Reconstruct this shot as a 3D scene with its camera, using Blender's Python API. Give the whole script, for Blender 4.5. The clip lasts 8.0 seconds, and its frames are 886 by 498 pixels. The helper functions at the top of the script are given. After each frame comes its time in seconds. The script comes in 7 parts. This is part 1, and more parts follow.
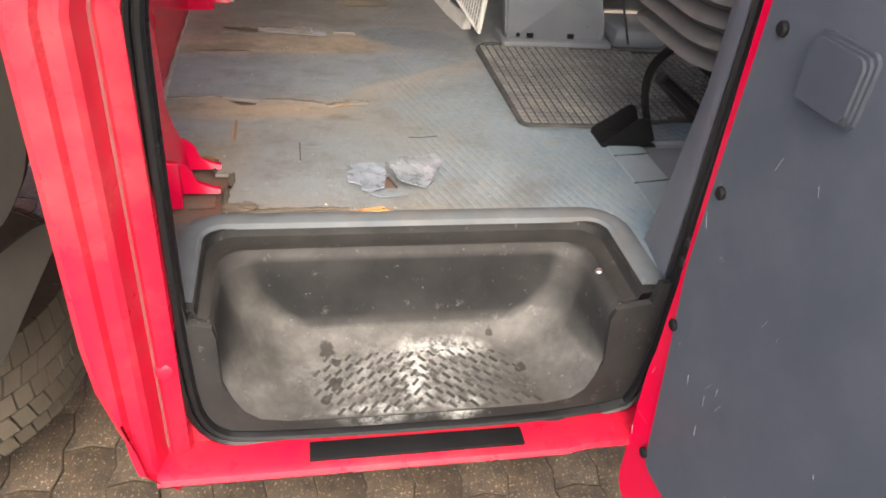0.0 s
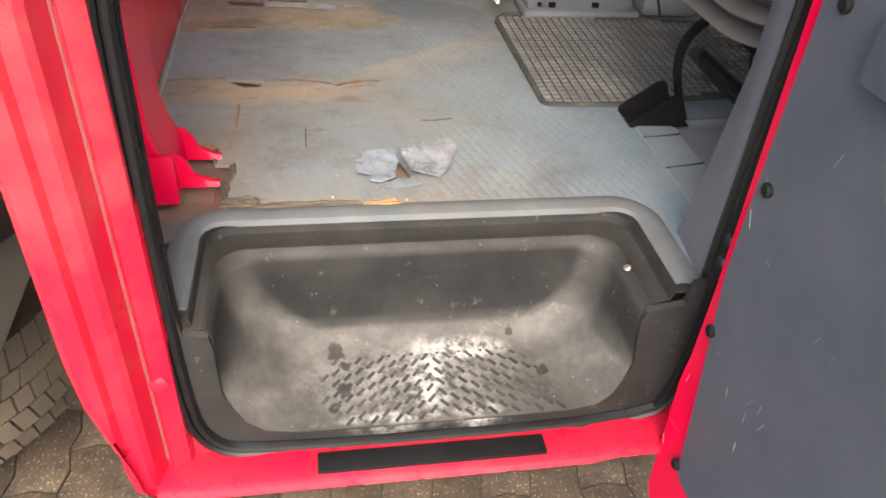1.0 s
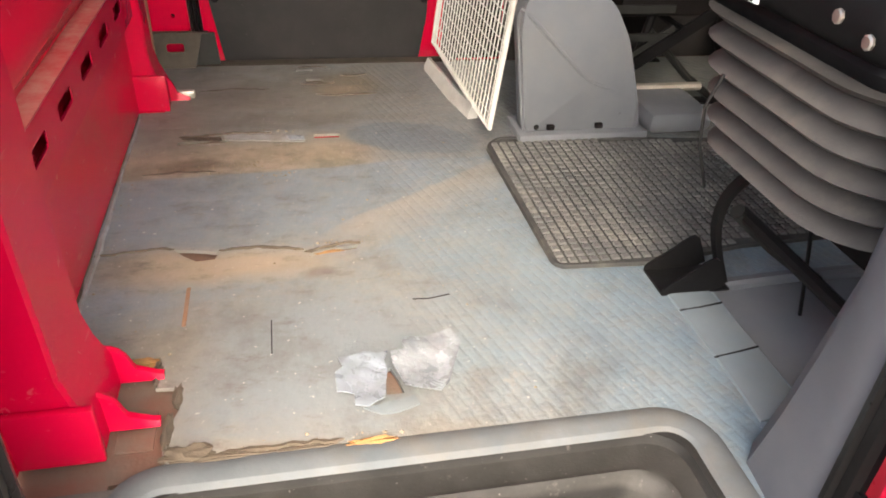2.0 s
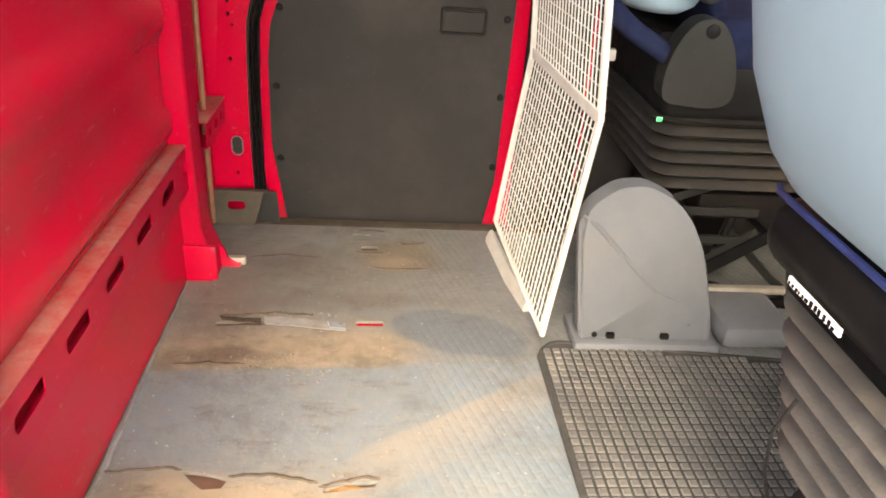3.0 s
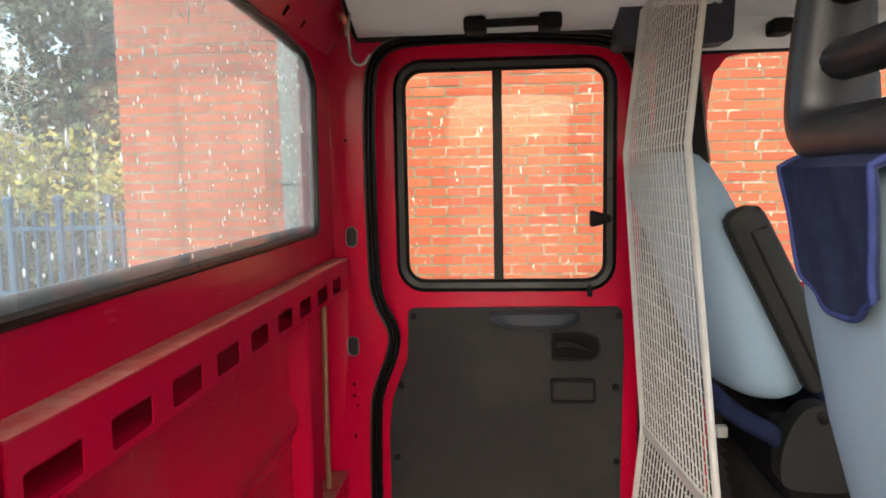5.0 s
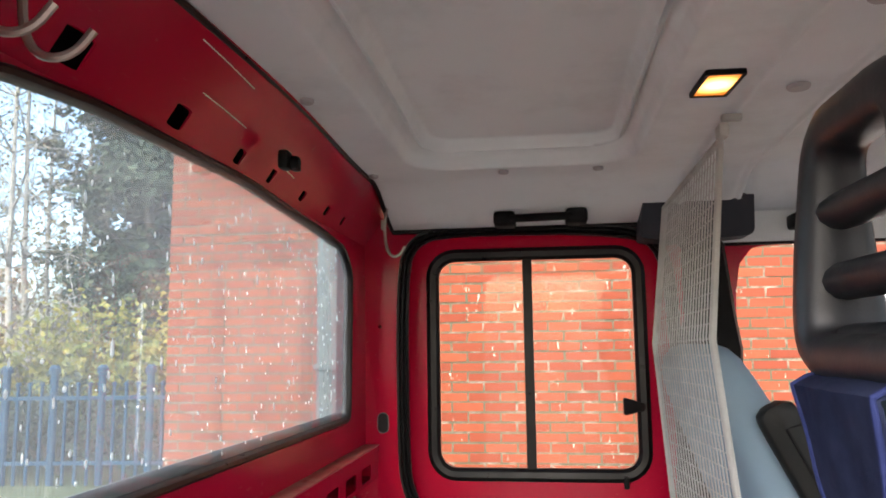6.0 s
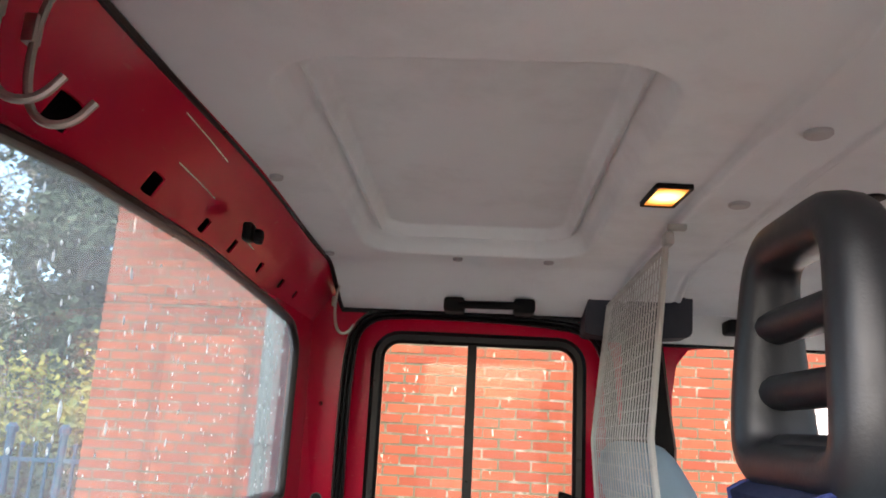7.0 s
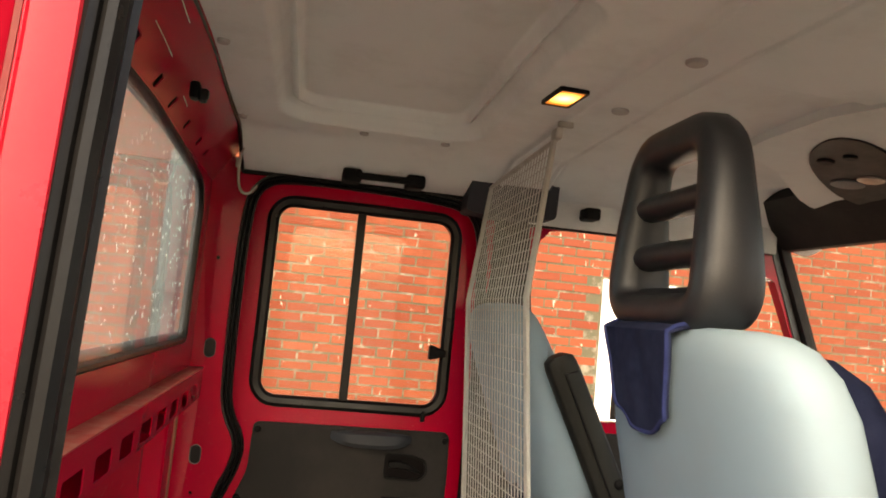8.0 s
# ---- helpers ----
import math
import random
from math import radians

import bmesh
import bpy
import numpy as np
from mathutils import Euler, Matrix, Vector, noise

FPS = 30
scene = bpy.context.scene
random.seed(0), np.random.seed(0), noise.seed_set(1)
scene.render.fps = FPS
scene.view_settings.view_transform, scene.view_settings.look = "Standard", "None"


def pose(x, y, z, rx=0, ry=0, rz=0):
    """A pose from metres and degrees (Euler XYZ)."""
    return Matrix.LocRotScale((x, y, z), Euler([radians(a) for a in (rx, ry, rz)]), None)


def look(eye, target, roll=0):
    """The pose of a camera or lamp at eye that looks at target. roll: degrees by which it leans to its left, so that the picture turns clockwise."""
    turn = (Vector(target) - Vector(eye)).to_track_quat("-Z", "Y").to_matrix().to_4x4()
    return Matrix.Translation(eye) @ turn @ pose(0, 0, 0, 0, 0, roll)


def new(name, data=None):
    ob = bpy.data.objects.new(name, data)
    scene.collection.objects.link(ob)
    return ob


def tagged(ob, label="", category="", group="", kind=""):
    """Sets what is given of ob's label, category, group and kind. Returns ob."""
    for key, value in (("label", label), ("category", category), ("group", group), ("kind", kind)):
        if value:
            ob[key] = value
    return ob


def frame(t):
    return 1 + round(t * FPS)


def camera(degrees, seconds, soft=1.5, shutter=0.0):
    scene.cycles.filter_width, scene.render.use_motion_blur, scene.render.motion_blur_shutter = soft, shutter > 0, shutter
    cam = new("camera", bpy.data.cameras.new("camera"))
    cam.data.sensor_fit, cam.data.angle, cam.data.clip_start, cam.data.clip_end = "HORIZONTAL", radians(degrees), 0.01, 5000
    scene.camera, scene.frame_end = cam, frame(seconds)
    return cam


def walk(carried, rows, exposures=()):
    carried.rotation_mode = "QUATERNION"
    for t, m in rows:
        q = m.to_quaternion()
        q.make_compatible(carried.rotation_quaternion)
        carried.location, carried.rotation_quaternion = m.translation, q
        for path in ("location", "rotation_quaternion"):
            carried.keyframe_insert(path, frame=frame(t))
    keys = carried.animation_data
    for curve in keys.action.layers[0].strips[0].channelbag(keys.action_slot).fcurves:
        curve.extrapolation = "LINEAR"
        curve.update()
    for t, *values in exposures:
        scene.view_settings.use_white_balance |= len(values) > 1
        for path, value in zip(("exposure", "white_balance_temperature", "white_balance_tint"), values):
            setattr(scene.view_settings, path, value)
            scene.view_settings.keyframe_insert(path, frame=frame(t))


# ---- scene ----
cam = camera(61.6, 8.0, soft=1.8)
PATH = [
    (0, (-0.16, -1.184, 0.678), (0.216, 0.418, -0.46), 6.0),
    (0.5, (-0.136, -1.183, 0.659), (0.188, 0.352, -0.582), 6.0),
    (1, (-0.13, -1.088, 0.664), (0.182, 0.471, -0.55), 4.4),
    (1.5, (-0.128, -0.892, 0.67), (0.248, 0.703, -0.477), 3.0),
    (1.7, (-0.125, -0.837, 0.675), (0.27, 0.769, -0.45), 3.1),
    (2.8, (-0.033, -0.541, 0.855), (0.195, 1.177, -0.143), 4.6),
    (3, (-0.017, -0.533, 0.874), (0.155, 1.228, -0.059), 4.3),
    (3.5, (-0.011, -0.525, 0.934), (0.087, 1.321, 0.171), 3.3),
    (4, (-0.017, -0.541, 0.996), (0.047, 1.381, 0.446), 2.2),
    (5.3, (0.01, -0.555, 1.09), (-0.208, 1.432, 1.011), -1.7),
    (5.5, (0.014, -0.561, 1.099), (-0.218, 1.425, 1.111), -1.9),
    (6, (0.027, -0.582, 1.118), (-0.237, 1.384, 1.373), -0.7),
    (6.5, (0.026, -0.595, 1.129), (-0.203, 1.346, 1.552), 1.3),
    (7, (0.006, -0.615, 1.122), (-0.103, 1.327, 1.588), 3.0),
    (7.5, (-0.059, -0.682, 1.1), (0.028, 1.281, 1.475), 4.2),
    (8, (-0.138, -0.783, 1.07), (0.202, 1.18, 1.246), 5.5),
]
EXPOSURES = [(0.0, 3.05, 6800, 9), (1.5, 3.22, 6850, 9), (3.0, 4.0, 7900, 8), (3.5, 3.85, 7900, 8), (4.0, 3.55, 8000, 8), (5.5, 2.8, 7000, 10), (6.5, 2.85, 6700, 11), (7.0, 2.9, 6600, 10), (7.5, 2.95, 7200, 10), (8.0, 2.55, 9300, 9)]
walk(cam, [(t, look(eye, target, roll)) for t, eye, target, roll in PATH], EXPOSURES)
from mathutils.geometry import delaunay_2d_cdt

# ---- world and light ----
world = bpy.data.worlds.new("sky")
scene.world = world
world.use_nodes = True
wn, wl = world.node_tree.nodes, world.node_tree.links
sky = wn.new("ShaderNodeTexSky")
sky.sky_type = "NISHITA"
sky.sun_disc = False
sky.sun_elevation, sky.sun_rotation = radians(46), radians(186)
sky.air_density, sky.dust_density, sky.ozone_density = 0.8, 3.5, 0.3
wn["Background"].inputs["Strength"].default_value = 0.15
wl.new(sky.outputs["Color"], wn["Background"].inputs["Color"])

sun_data = bpy.data.lights.new("sun", "SUN")
sun_data.energy, sun_data.angle, sun_data.color = 0.45, radians(80), (1.0, 0.97, 0.92)
sun = new("sun", sun_data)
sun.matrix_world = look((-0.7, -6.9, 7.2), (0, 0, 0))


# ---- materials ----
def shader(name):
    m = bpy.data.materials.new(name)
    m.use_nodes = True
    return m, m.node_tree.nodes, m.node_tree.links, m.node_tree.nodes["Principled BSDF"]


def noise_of(nodes, links, coord, scale, detail=4.0, rough=0.6, stretch=None):
    src = coord
    if stretch:
        mp = nodes.new("ShaderNodeMapping")
        mp.inputs["Scale"].default_value = stretch
        links.new(coord, mp.inputs["Vector"])
        src = mp.outputs["Vector"]
    n = nodes.new("ShaderNodeTexNoise")
    n.inputs["Scale"].default_value, n.inputs["Detail"].default_value, n.inputs["Roughness"].default_value = scale, detail, rough
    links.new(src, n.inputs["Vector"])
    return n.outputs["Fac"]


def ramp_of(nodes, links, value, lo, hi):
    r = nodes.new("ShaderNodeMapRange")
    r.inputs["From Min"].default_value, r.inputs["From Max"].default_value = lo, hi
    links.new(value, r.inputs["Value"])
    return r.outputs["Result"]


def blend(nodes, links, fac, a, b):
    m = nodes.new("ShaderNodeMix")
    m.data_type = "RGBA"
    links.new(fac, m.inputs[0])
    for slot, c in ((6, a), (7, b)):
        if isinstance(c, tuple):
            m.inputs[slot].default_value = (*c, 1)
        else:
            links.new(c, m.inputs[slot])
    return m.outputs[2]


def product(nodes, links, a, b):
    m = nodes.new("ShaderNodeMath")
    m.operation = "MULTIPLY"
    links.new(a, m.inputs[0])
    if isinstance(b, float):
        m.inputs[1].default_value = b
    else:
        links.new(b, m.inputs[1])
    return m.outputs[0]


def surface(name, base, second, dirt=None, rough=0.5, metal=0.0, scale=6.0, fine=120.0, bump=0.1, dirty=0.35, coat=0.0, spread=(0.4, 0.7), dirt_scale=2.5, stretch=None, shine=0.5, gravel=None, wear=1.0, scratch=None):
    """Two tones in large patches, dirt in a second noise, a fine grain in relief and gloss."""
    m, n, l, p = shader(name)
    co = n.new("ShaderNodeTexCoord").outputs["Object"]
    big = ramp_of(n, l, noise_of(n, l, co, scale, 5, 0.62, stretch), *spread)
    col = blend(n, l, big, base, second)
    grit = ramp_of(n, l, noise_of(n, l, co, dirt_scale, 8, 0.7), 0.5, 0.75)
    if dirt:
        col = blend(n, l, product(n, l, grit, dirty), col, dirt)
    if gravel:
        col = blend(n, l, ramp_of(n, l, noise_of(n, l, co, 150, 4, 0.7), 0.58, 0.66), col, gravel)
    if scratch:
        fine_lines = ramp_of(n, l, noise_of(n, l, co, 55, 2, 0.5, (1.0, 0.22, 1.3)), 0.70, 0.735)
        spots = ramp_of(n, l, noise_of(n, l, co, 30, 6, 0.7), 0.66, 0.70)
        col = blend(n, l, product(n, l, fine_lines, 0.10), col, scratch)
        col = blend(n, l, product(n, l, spots, 0.2), col, scratch)
    l.new(col, p.inputs["Base Color"])
    p.inputs["Metallic"].default_value = metal
    rr = n.new("ShaderNodeMapRange")
    rr.inputs["To Min"].default_value, rr.inputs["To Max"].default_value = max(0.03, rough - 0.1 * wear), min(1.0, rough + 0.18 * wear)
    l.new(noise_of(n, l, co, scale * 3, 6), rr.inputs["Value"])
    l.new(rr.outputs["Result"], p.inputs["Roughness"])
    p.inputs["Specular IOR Level"].default_value = shine
    p.inputs["Coat Weight"].default_value = coat
    p.inputs["Coat Roughness"].default_value = 0.15
    if bump:
        b = n.new("ShaderNodeBump")
        b.inputs["Strength"].default_value, b.inputs["Distance"].default_value = bump, 0.002
        l.new(noise_of(n, l, co, fine, 3), b.inputs["Height"])
        l.new(b.outputs["Normal"], p.inputs["Normal"])
    return m


RED = surface("red_paint", (0.40, 0.0016, 0.026), (0.375, 0.0014, 0.024), (0.33, 0.022, 0.03), 0.20, scale=2.5, fine=60, bump=0.02, dirty=0.12, coat=0.0, shine=0.25, wear=0.25, scratch=(0.46, 0.16, 0.14))
RED_SCUFFED = surface("scuffed_red_paint", (0.46, 0.0018, 0.023), (0.42, 0.0018, 0.021), (0.22, 0.05, 0.045), 0.24, scale=2.5, fine=60, bump=0.03, dirty=0.30, dirt_scale=5, shine=0.6, wear=0.3, scratch=(0.46, 0.20, 0.17))
RED_WORN = surface("weathered_red_paint", (0.32, 0.003, 0.018), (0.265, 0.008, 0.018), (0.24, 0.065, 0.055), 0.26, scale=5, fine=60, bump=0.05, dirty=0.5, dirt_scale=3.5, spread=(0.35, 0.65), stretch=(2.0, 2.0, 0.5), shine=0.25)


def dusty_red():
    """Red paint with settled tan dust and scratches on the ledges."""
    m, n, l, p = shader("dusty_red_paint")
    co = n.new("ShaderNodeTexCoord").outputs["Object"]
    base = blend(n, l, ramp_of(n, l, noise_of(n, l, co, 6, 6), 0.35, 0.65), (0.34, 0.0035, 0.020), (0.28, 0.010, 0.018))
    sep = n.new("ShaderNodeSeparateXYZ")
    l.new(n.new("ShaderNodeNewGeometry").outputs["Normal"], sep.inputs[0])
    lies = ramp_of(n, l, sep.outputs["Z"], 0.3, 0.9)
    drift = ramp_of(n, l, noise_of(n, l, co, 30, 9, 0.75), 0.25, 0.58)
    tan = blend(n, l, ramp_of(n, l, noise_of(n, l, co, 9, 7), 0.4, 0.62), (0.34, 0.150, 0.115), (0.34, 0.085, 0.070))
    col = blend(n, l, product(n, l, product(n, l, lies, drift), 0.9), base, tan)
    scuff = ramp_of(n, l, noise_of(n, l, co, 40, 9, 0.78, (1.0, 0.3, 1.0)), 0.64, 0.72)
    col = blend(n, l, product(n, l, scuff, 0.35), col, (0.30, 0.10, 0.08))
    l.new(col, p.inputs["Base Color"])
    rr = n.new("ShaderNodeMapRange")
    rr.inputs["To Min"].default_value, rr.inputs["To Max"].default_value = 0.28, 0.85
    l.new(lies, rr.inputs["Value"])
    l.new(rr.outputs["Result"], p.inputs["Roughness"])
    p.inputs["Specular IOR Level"].default_value = 0.25
    return m


RED_DUSTY = dusty_red()
BLACK = surface("black_plastic", (0.0045, 0.0045, 0.005), (0.0075, 0.0073, 0.0073), (0.035, 0.031, 0.026), 0.5, scale=9, fine=300, bump=0.12, dirty=0.1, shine=0.09)
RUBBER = surface("black_rubber", (0.0042, 0.0042, 0.0046), (0.0065, 0.0064, 0.0063), (0.026, 0.024, 0.022), 0.28, scale=12, fine=260, bump=0.12, dirty=0.12, shine=0.18)
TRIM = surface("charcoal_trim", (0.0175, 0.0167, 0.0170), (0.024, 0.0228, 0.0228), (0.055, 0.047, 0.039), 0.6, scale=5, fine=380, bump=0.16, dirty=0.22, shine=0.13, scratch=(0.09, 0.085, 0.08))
# Lighter, bluer copy of the trim: skylight on the open door, in its colour.
TRIM_SKYLIT = surface("skylit_charcoal_trim", (0.031, 0.037, 0.045), (0.039, 0.045, 0.053), (0.066, 0.068, 0.070), 0.55, scale=5, fine=380, bump=0.12, dirty=0.3, shine=0.25)
GREY = surface("grey_plastic", (0.086, 0.093, 0.104), (0.102, 0.109, 0.120), (0.14, 0.125, 0.10), 0.5, scale=6, fine=330, bump=0.1, dirty=0.35, shine=0.35)
LINING = surface("roof_lining", (0.70, 0.735, 0.735), (0.66, 0.692, 0.692), (0.40, 0.405, 0.39), 0.85, scale=5, fine=420, bump=0.25, dirty=0.35, shine=0.2)
WHITE_STEEL = surface("white_coated_steel", (0.41, 0.41, 0.382), (0.34, 0.338, 0.312), (0.25, 0.22, 0.18), 0.5, scale=20, fine=200, bump=0.05, dirty=0.5, shine=0.3)
STEEL = surface("bare_steel", (0.45, 0.42, 0.38), (0.36, 0.33, 0.29), (0.25, 0.15, 0.09), 0.35, metal=0.9, scale=30, fine=200, bump=0.05)
SHELL = surface("pale_blue_seat_shell", (0.20, 0.285, 0.345), (0.185, 0.26, 0.32), (0.21, 0.235, 0.25), 0.8, scale=4, fine=300, bump=0.05, dirty=0.4, shine=0.05)
FABRIC = surface("navy_seat_fabric", (0.007, 0.010, 0.027), (0.011, 0.015, 0.036), (0.022, 0.025, 0.042), 0.95, scale=30, fine=700, bump=0.5, shine=0.06)
TOWEL = surface("navy_towelling", (0.010, 0.015, 0.042), (0.018, 0.026, 0.062), (0.034, 0.042, 0.078), 0.95, scale=60, fine=900, bump=0.9, dirty=0.5, shine=0.1)
PIPING = surface("blue_piping", (0.014, 0.022, 0.085), (0.02, 0.03, 0.11), None, 0.8, scale=60, fine=900, bump=0.4, shine=0.2)
HEAD_FOAM = surface("black_headrest_skin", (0.0095, 0.0105, 0.013), (0.0145, 0.0152, 0.0178), (0.045, 0.045, 0.046), 0.40, scale=9, fine=320, bump=0.16, dirty=0.18, shine=0.45)
ARM_GREY = surface("dark_grey_moulding", (0.010, 0.0108, 0.0102), (0.015, 0.0156, 0.0148), (0.045, 0.040, 0.033), 0.5, scale=8, fine=300, bump=0.12, dirty=0.3, shine=0.2, scratch=(0.06, 0.058, 0.052))
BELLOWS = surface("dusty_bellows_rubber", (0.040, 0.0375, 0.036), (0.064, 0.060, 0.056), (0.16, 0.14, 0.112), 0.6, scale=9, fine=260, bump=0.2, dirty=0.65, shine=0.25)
# Darker copy of the bellows rubber; the far seat's shade is in its colour.
BELLOWS_SHADED = surface("shaded_bellows_rubber", (0.012, 0.011, 0.010), (0.022, 0.0195, 0.017), (0.11, 0.09, 0.064), 0.55, scale=9, fine=260, bump=0.2, dirty=0.5, shine=0.3)
SUBFLOOR = surface("dirty_subfloor", (0.10, 0.045, 0.03), (0.085, 0.066, 0.05), (0.14, 0.11, 0.075), 0.8, scale=14, fine=150, bump=0.3, dirty=0.7)
FOAM = surface("yellow_underlay_foam", (0.20, 0.105, 0.032), (0.14, 0.065, 0.025), (0.09, 0.05, 0.025), 0.95, scale=60, fine=250, bump=0.9)
RUST = surface("rusty_pipe", (0.20, 0.085, 0.045), (0.26, 0.12, 0.065), (0.09, 0.04, 0.03), 0.5, metal=0.1, scale=30, fine=200, bump=0.2)
TAPE = surface("silver_tape", (0.165, 0.19, 0.22), (0.12, 0.14, 0.16), (0.085, 0.09, 0.095), 0.25, metal=0.1, scale=22, fine=110, bump=0.35, spread=(0.42, 0.58))
TAPE_BRIGHT = surface("bright_foil_tape", (0.27, 0.295, 0.32), (0.15, 0.168, 0.185), (0.11, 0.115, 0.12), 0.22, metal=0.3, scale=14, fine=90, bump=0.6, spread=(0.42, 0.58))
PILLAR_GREY = surface("slate_pillar_plastic", (0.062, 0.066, 0.076), (0.075, 0.079, 0.088), (0.10, 0.09, 0.08), 0.6, scale=6, fine=330, bump=0.12, dirty=0.3, shine=0.25)
POST_GREY = surface("galvanised_post", (0.14, 0.16, 0.165), (0.115, 0.135, 0.14), (0.1, 0.1, 0.09), 0.6, metal=0.2, scale=12, fine=150, bump=0.1)
WHITE_FRAME = surface("white_frame", (0.80, 0.80, 0.78), (0.76, 0.76, 0.74), (0.6, 0.6, 0.56), 0.4, scale=3, fine=100, bump=0.02)
# Near-black colour for painted shade inside openings, and for some dark parts.
DARK = surface("dark_parts_and_cavity_shade", (0.006, 0.0055, 0.0055), (0.010, 0.008, 0.008), None, 0.9, scale=10, bump=0, shine=0.05)
FOOT_GREY = surface("dirty_grey_moulding", (0.038, 0.032, 0.025), (0.056, 0.047, 0.037), (0.085, 0.068, 0.049), 0.7, scale=14, fine=180, bump=0.3, dirty=0.6, dirt_scale=9, shine=0.2)
TYRE = surface("muddy_tyre_rubber", (0.046, 0.037, 0.026), (0.062, 0.050, 0.036), (0.10, 0.080, 0.055), 0.85, scale=9, fine=160, bump=0.35, dirty=0.8, shine=0.2)
MUDGUARD = surface("black_mudguard", (0.008, 0.007, 0.0055), (0.013, 0.011, 0.0085), (0.028, 0.022, 0.015), 0.8, scale=5, fine=120, bump=0.25, dirty=0.5, shine=0.12)
BLUE_IRON = surface("blue_painted_iron", (0.010, 0.042, 0.082), (0.014, 0.050, 0.092), (0.035, 0.06, 0.08), 0.6, scale=10, fine=100, bump=0.05, shine=0.2)
LABEL = surface("white_label", (0.74, 0.74, 0.72), (0.68, 0.68, 0.66), None, 0.5, scale=20, bump=0)
GREEN = surface("green_clip", (0.05, 0.42, 0.18), (0.05, 0.36, 0.15), None, 0.5, scale=20, bump=0)


def dusty_plastic():
    """Black moulded plastic: pale dust settles on the faces that look up, scuffs everywhere."""
    m, n, l, p = shader("dusty_step_plastic")
    co = n.new("ShaderNodeTexCoord").outputs["Object"]
    base = blend(n, l, ramp_of(n, l, noise_of(n, l, co, 8, 6), 0.35, 0.65), (0.009, 0.0088, 0.0086), (0.017, 0.0165, 0.016))
    sep = n.new("ShaderNodeSeparateXYZ")
    l.new(n.new("ShaderNodeNewGeometry").outputs["Normal"], sep.inputs[0])
    lies = ramp_of(n, l, sep.outputs["Z"], 0.20, 0.42)
    low = n.new("ShaderNodeSeparateXYZ")
    l.new(co, low.inputs[0])
    lies = product(n, l, lies, ramp_of(n, l, low.outputs["Z"], -0.004, -0.07))
    drift = ramp_of(n, l, noise_of(n, l, co, 9, 10, 0.72), 0.12, 0.60)
    dust = product(n, l, product(n, l, lies, drift), 0.8)
    tan = blend(n, l, ramp_of(n, l, noise_of(n, l, co, 11, 7), 0.4, 0.62), (0.090, 0.086, 0.078), (0.052, 0.049, 0.044))
    col = blend(n, l, dust, base, tan)
    grain = ramp_of(n, l, noise_of(n, l, co, 45, 8, 0.75), 0.42, 0.60)
    for cx, cy, rx, ry in ((0.02, -0.30, 0.030, 0.075), (0.085, -0.245, 0.07, 0.022), (0.09, -0.368, 0.04, 0.014), (-0.05, -0.372, 0.07, 0.012), (0.0, -0.30, 0.17, 0.07)):
        mp = n.new("ShaderNodeMapping")
        mp.vector_type = "TEXTURE"
        mp.inputs["Location"].default_value, mp.inputs["Scale"].default_value = (cx, cy, -0.205), (rx, ry, 0.05)
        l.new(co, mp.inputs["Vector"])
        d = n.new("ShaderNodeVectorMath")
        d.operation = "LENGTH"
        l.new(mp.outputs[0], d.inputs[0])
        spot = ramp_of(n, l, d.outputs["Value"], 1.2, 0.4)
        col = blend(n, l, product(n, l, product(n, l, spot, grain), 0.85 if rx < 0.1 else 0.35), col, (0.33, 0.33, 0.31))
    for cx, cy, r in ((-0.122, -0.238, 0.016), (-0.108, -0.262, 0.010), (-0.110, -0.312, 0.015), (-0.128, -0.346, 0.010), (0.165, -0.222, 0.008), (0.205, -0.30, 0.011)):
        mp = n.new("ShaderNodeMapping")
        mp.vector_type = "TEXTURE"
        mp.inputs["Location"].default_value, mp.inputs["Scale"].default_value = (cx, cy, -0.205), (r, r * 1.2, 0.05)
        l.new(co, mp.inputs["Vector"])
        d = n.new("ShaderNodeVectorMath")
        d.operation = "LENGTH"
        l.new(mp.outputs[0], d.inputs[0])
        ragged = n.new("ShaderNodeMath")
        ragged.operation = "MULTIPLY_ADD"
        ragged.inputs[1].default_value = 1.6
        l.new(noise_of(n, l, co, 90, 4), ragged.inputs[0])
        l.new(d.outputs["Value"], ragged.inputs[2])
        col = blend(n, l, product(n, l, ramp_of(n, l, ragged.outputs[0], 1.75, 1.45), 0.85), col, (0.016, 0.014, 0.012))
    scuff = ramp_of(n, l, noise_of(n, l, co, 26, 9, 0.75), 0.60, 0.70)
    col = blend(n, l, product(n, l, scuff, 0.22), col, (0.22, 0.205, 0.18))
    flecks = ramp_of(n, l, noise_of(n, l, co, 130, 3, 0.6), 0.70, 0.76)
    col = blend(n, l, product(n, l, flecks, 0.3), col, (0.40, 0.39, 0.36))
    l.new(col, p.inputs["Base Color"])
    p.inputs["Roughness"].default_value = 0.6
    p.inputs["Specular IOR Level"].default_value = 0.12
    b = n.new("ShaderNodeBump")
    b.inputs["Strength"].default_value, b.inputs["Distance"].default_value = 0.2, 0.002
    l.new(noise_of(n, l, co, 240, 3), b.inputs["Height"])
    l.new(b.outputs["Normal"], p.inputs["Normal"])
    return m


STEP_PLASTIC = dusty_plastic()


TORN = surface("torn_vinyl", (0.065, 0.050, 0.034), (0.040, 0.032, 0.023), (0.12, 0.095, 0.065), 0.9, scale=40, fine=200, bump=0.6)


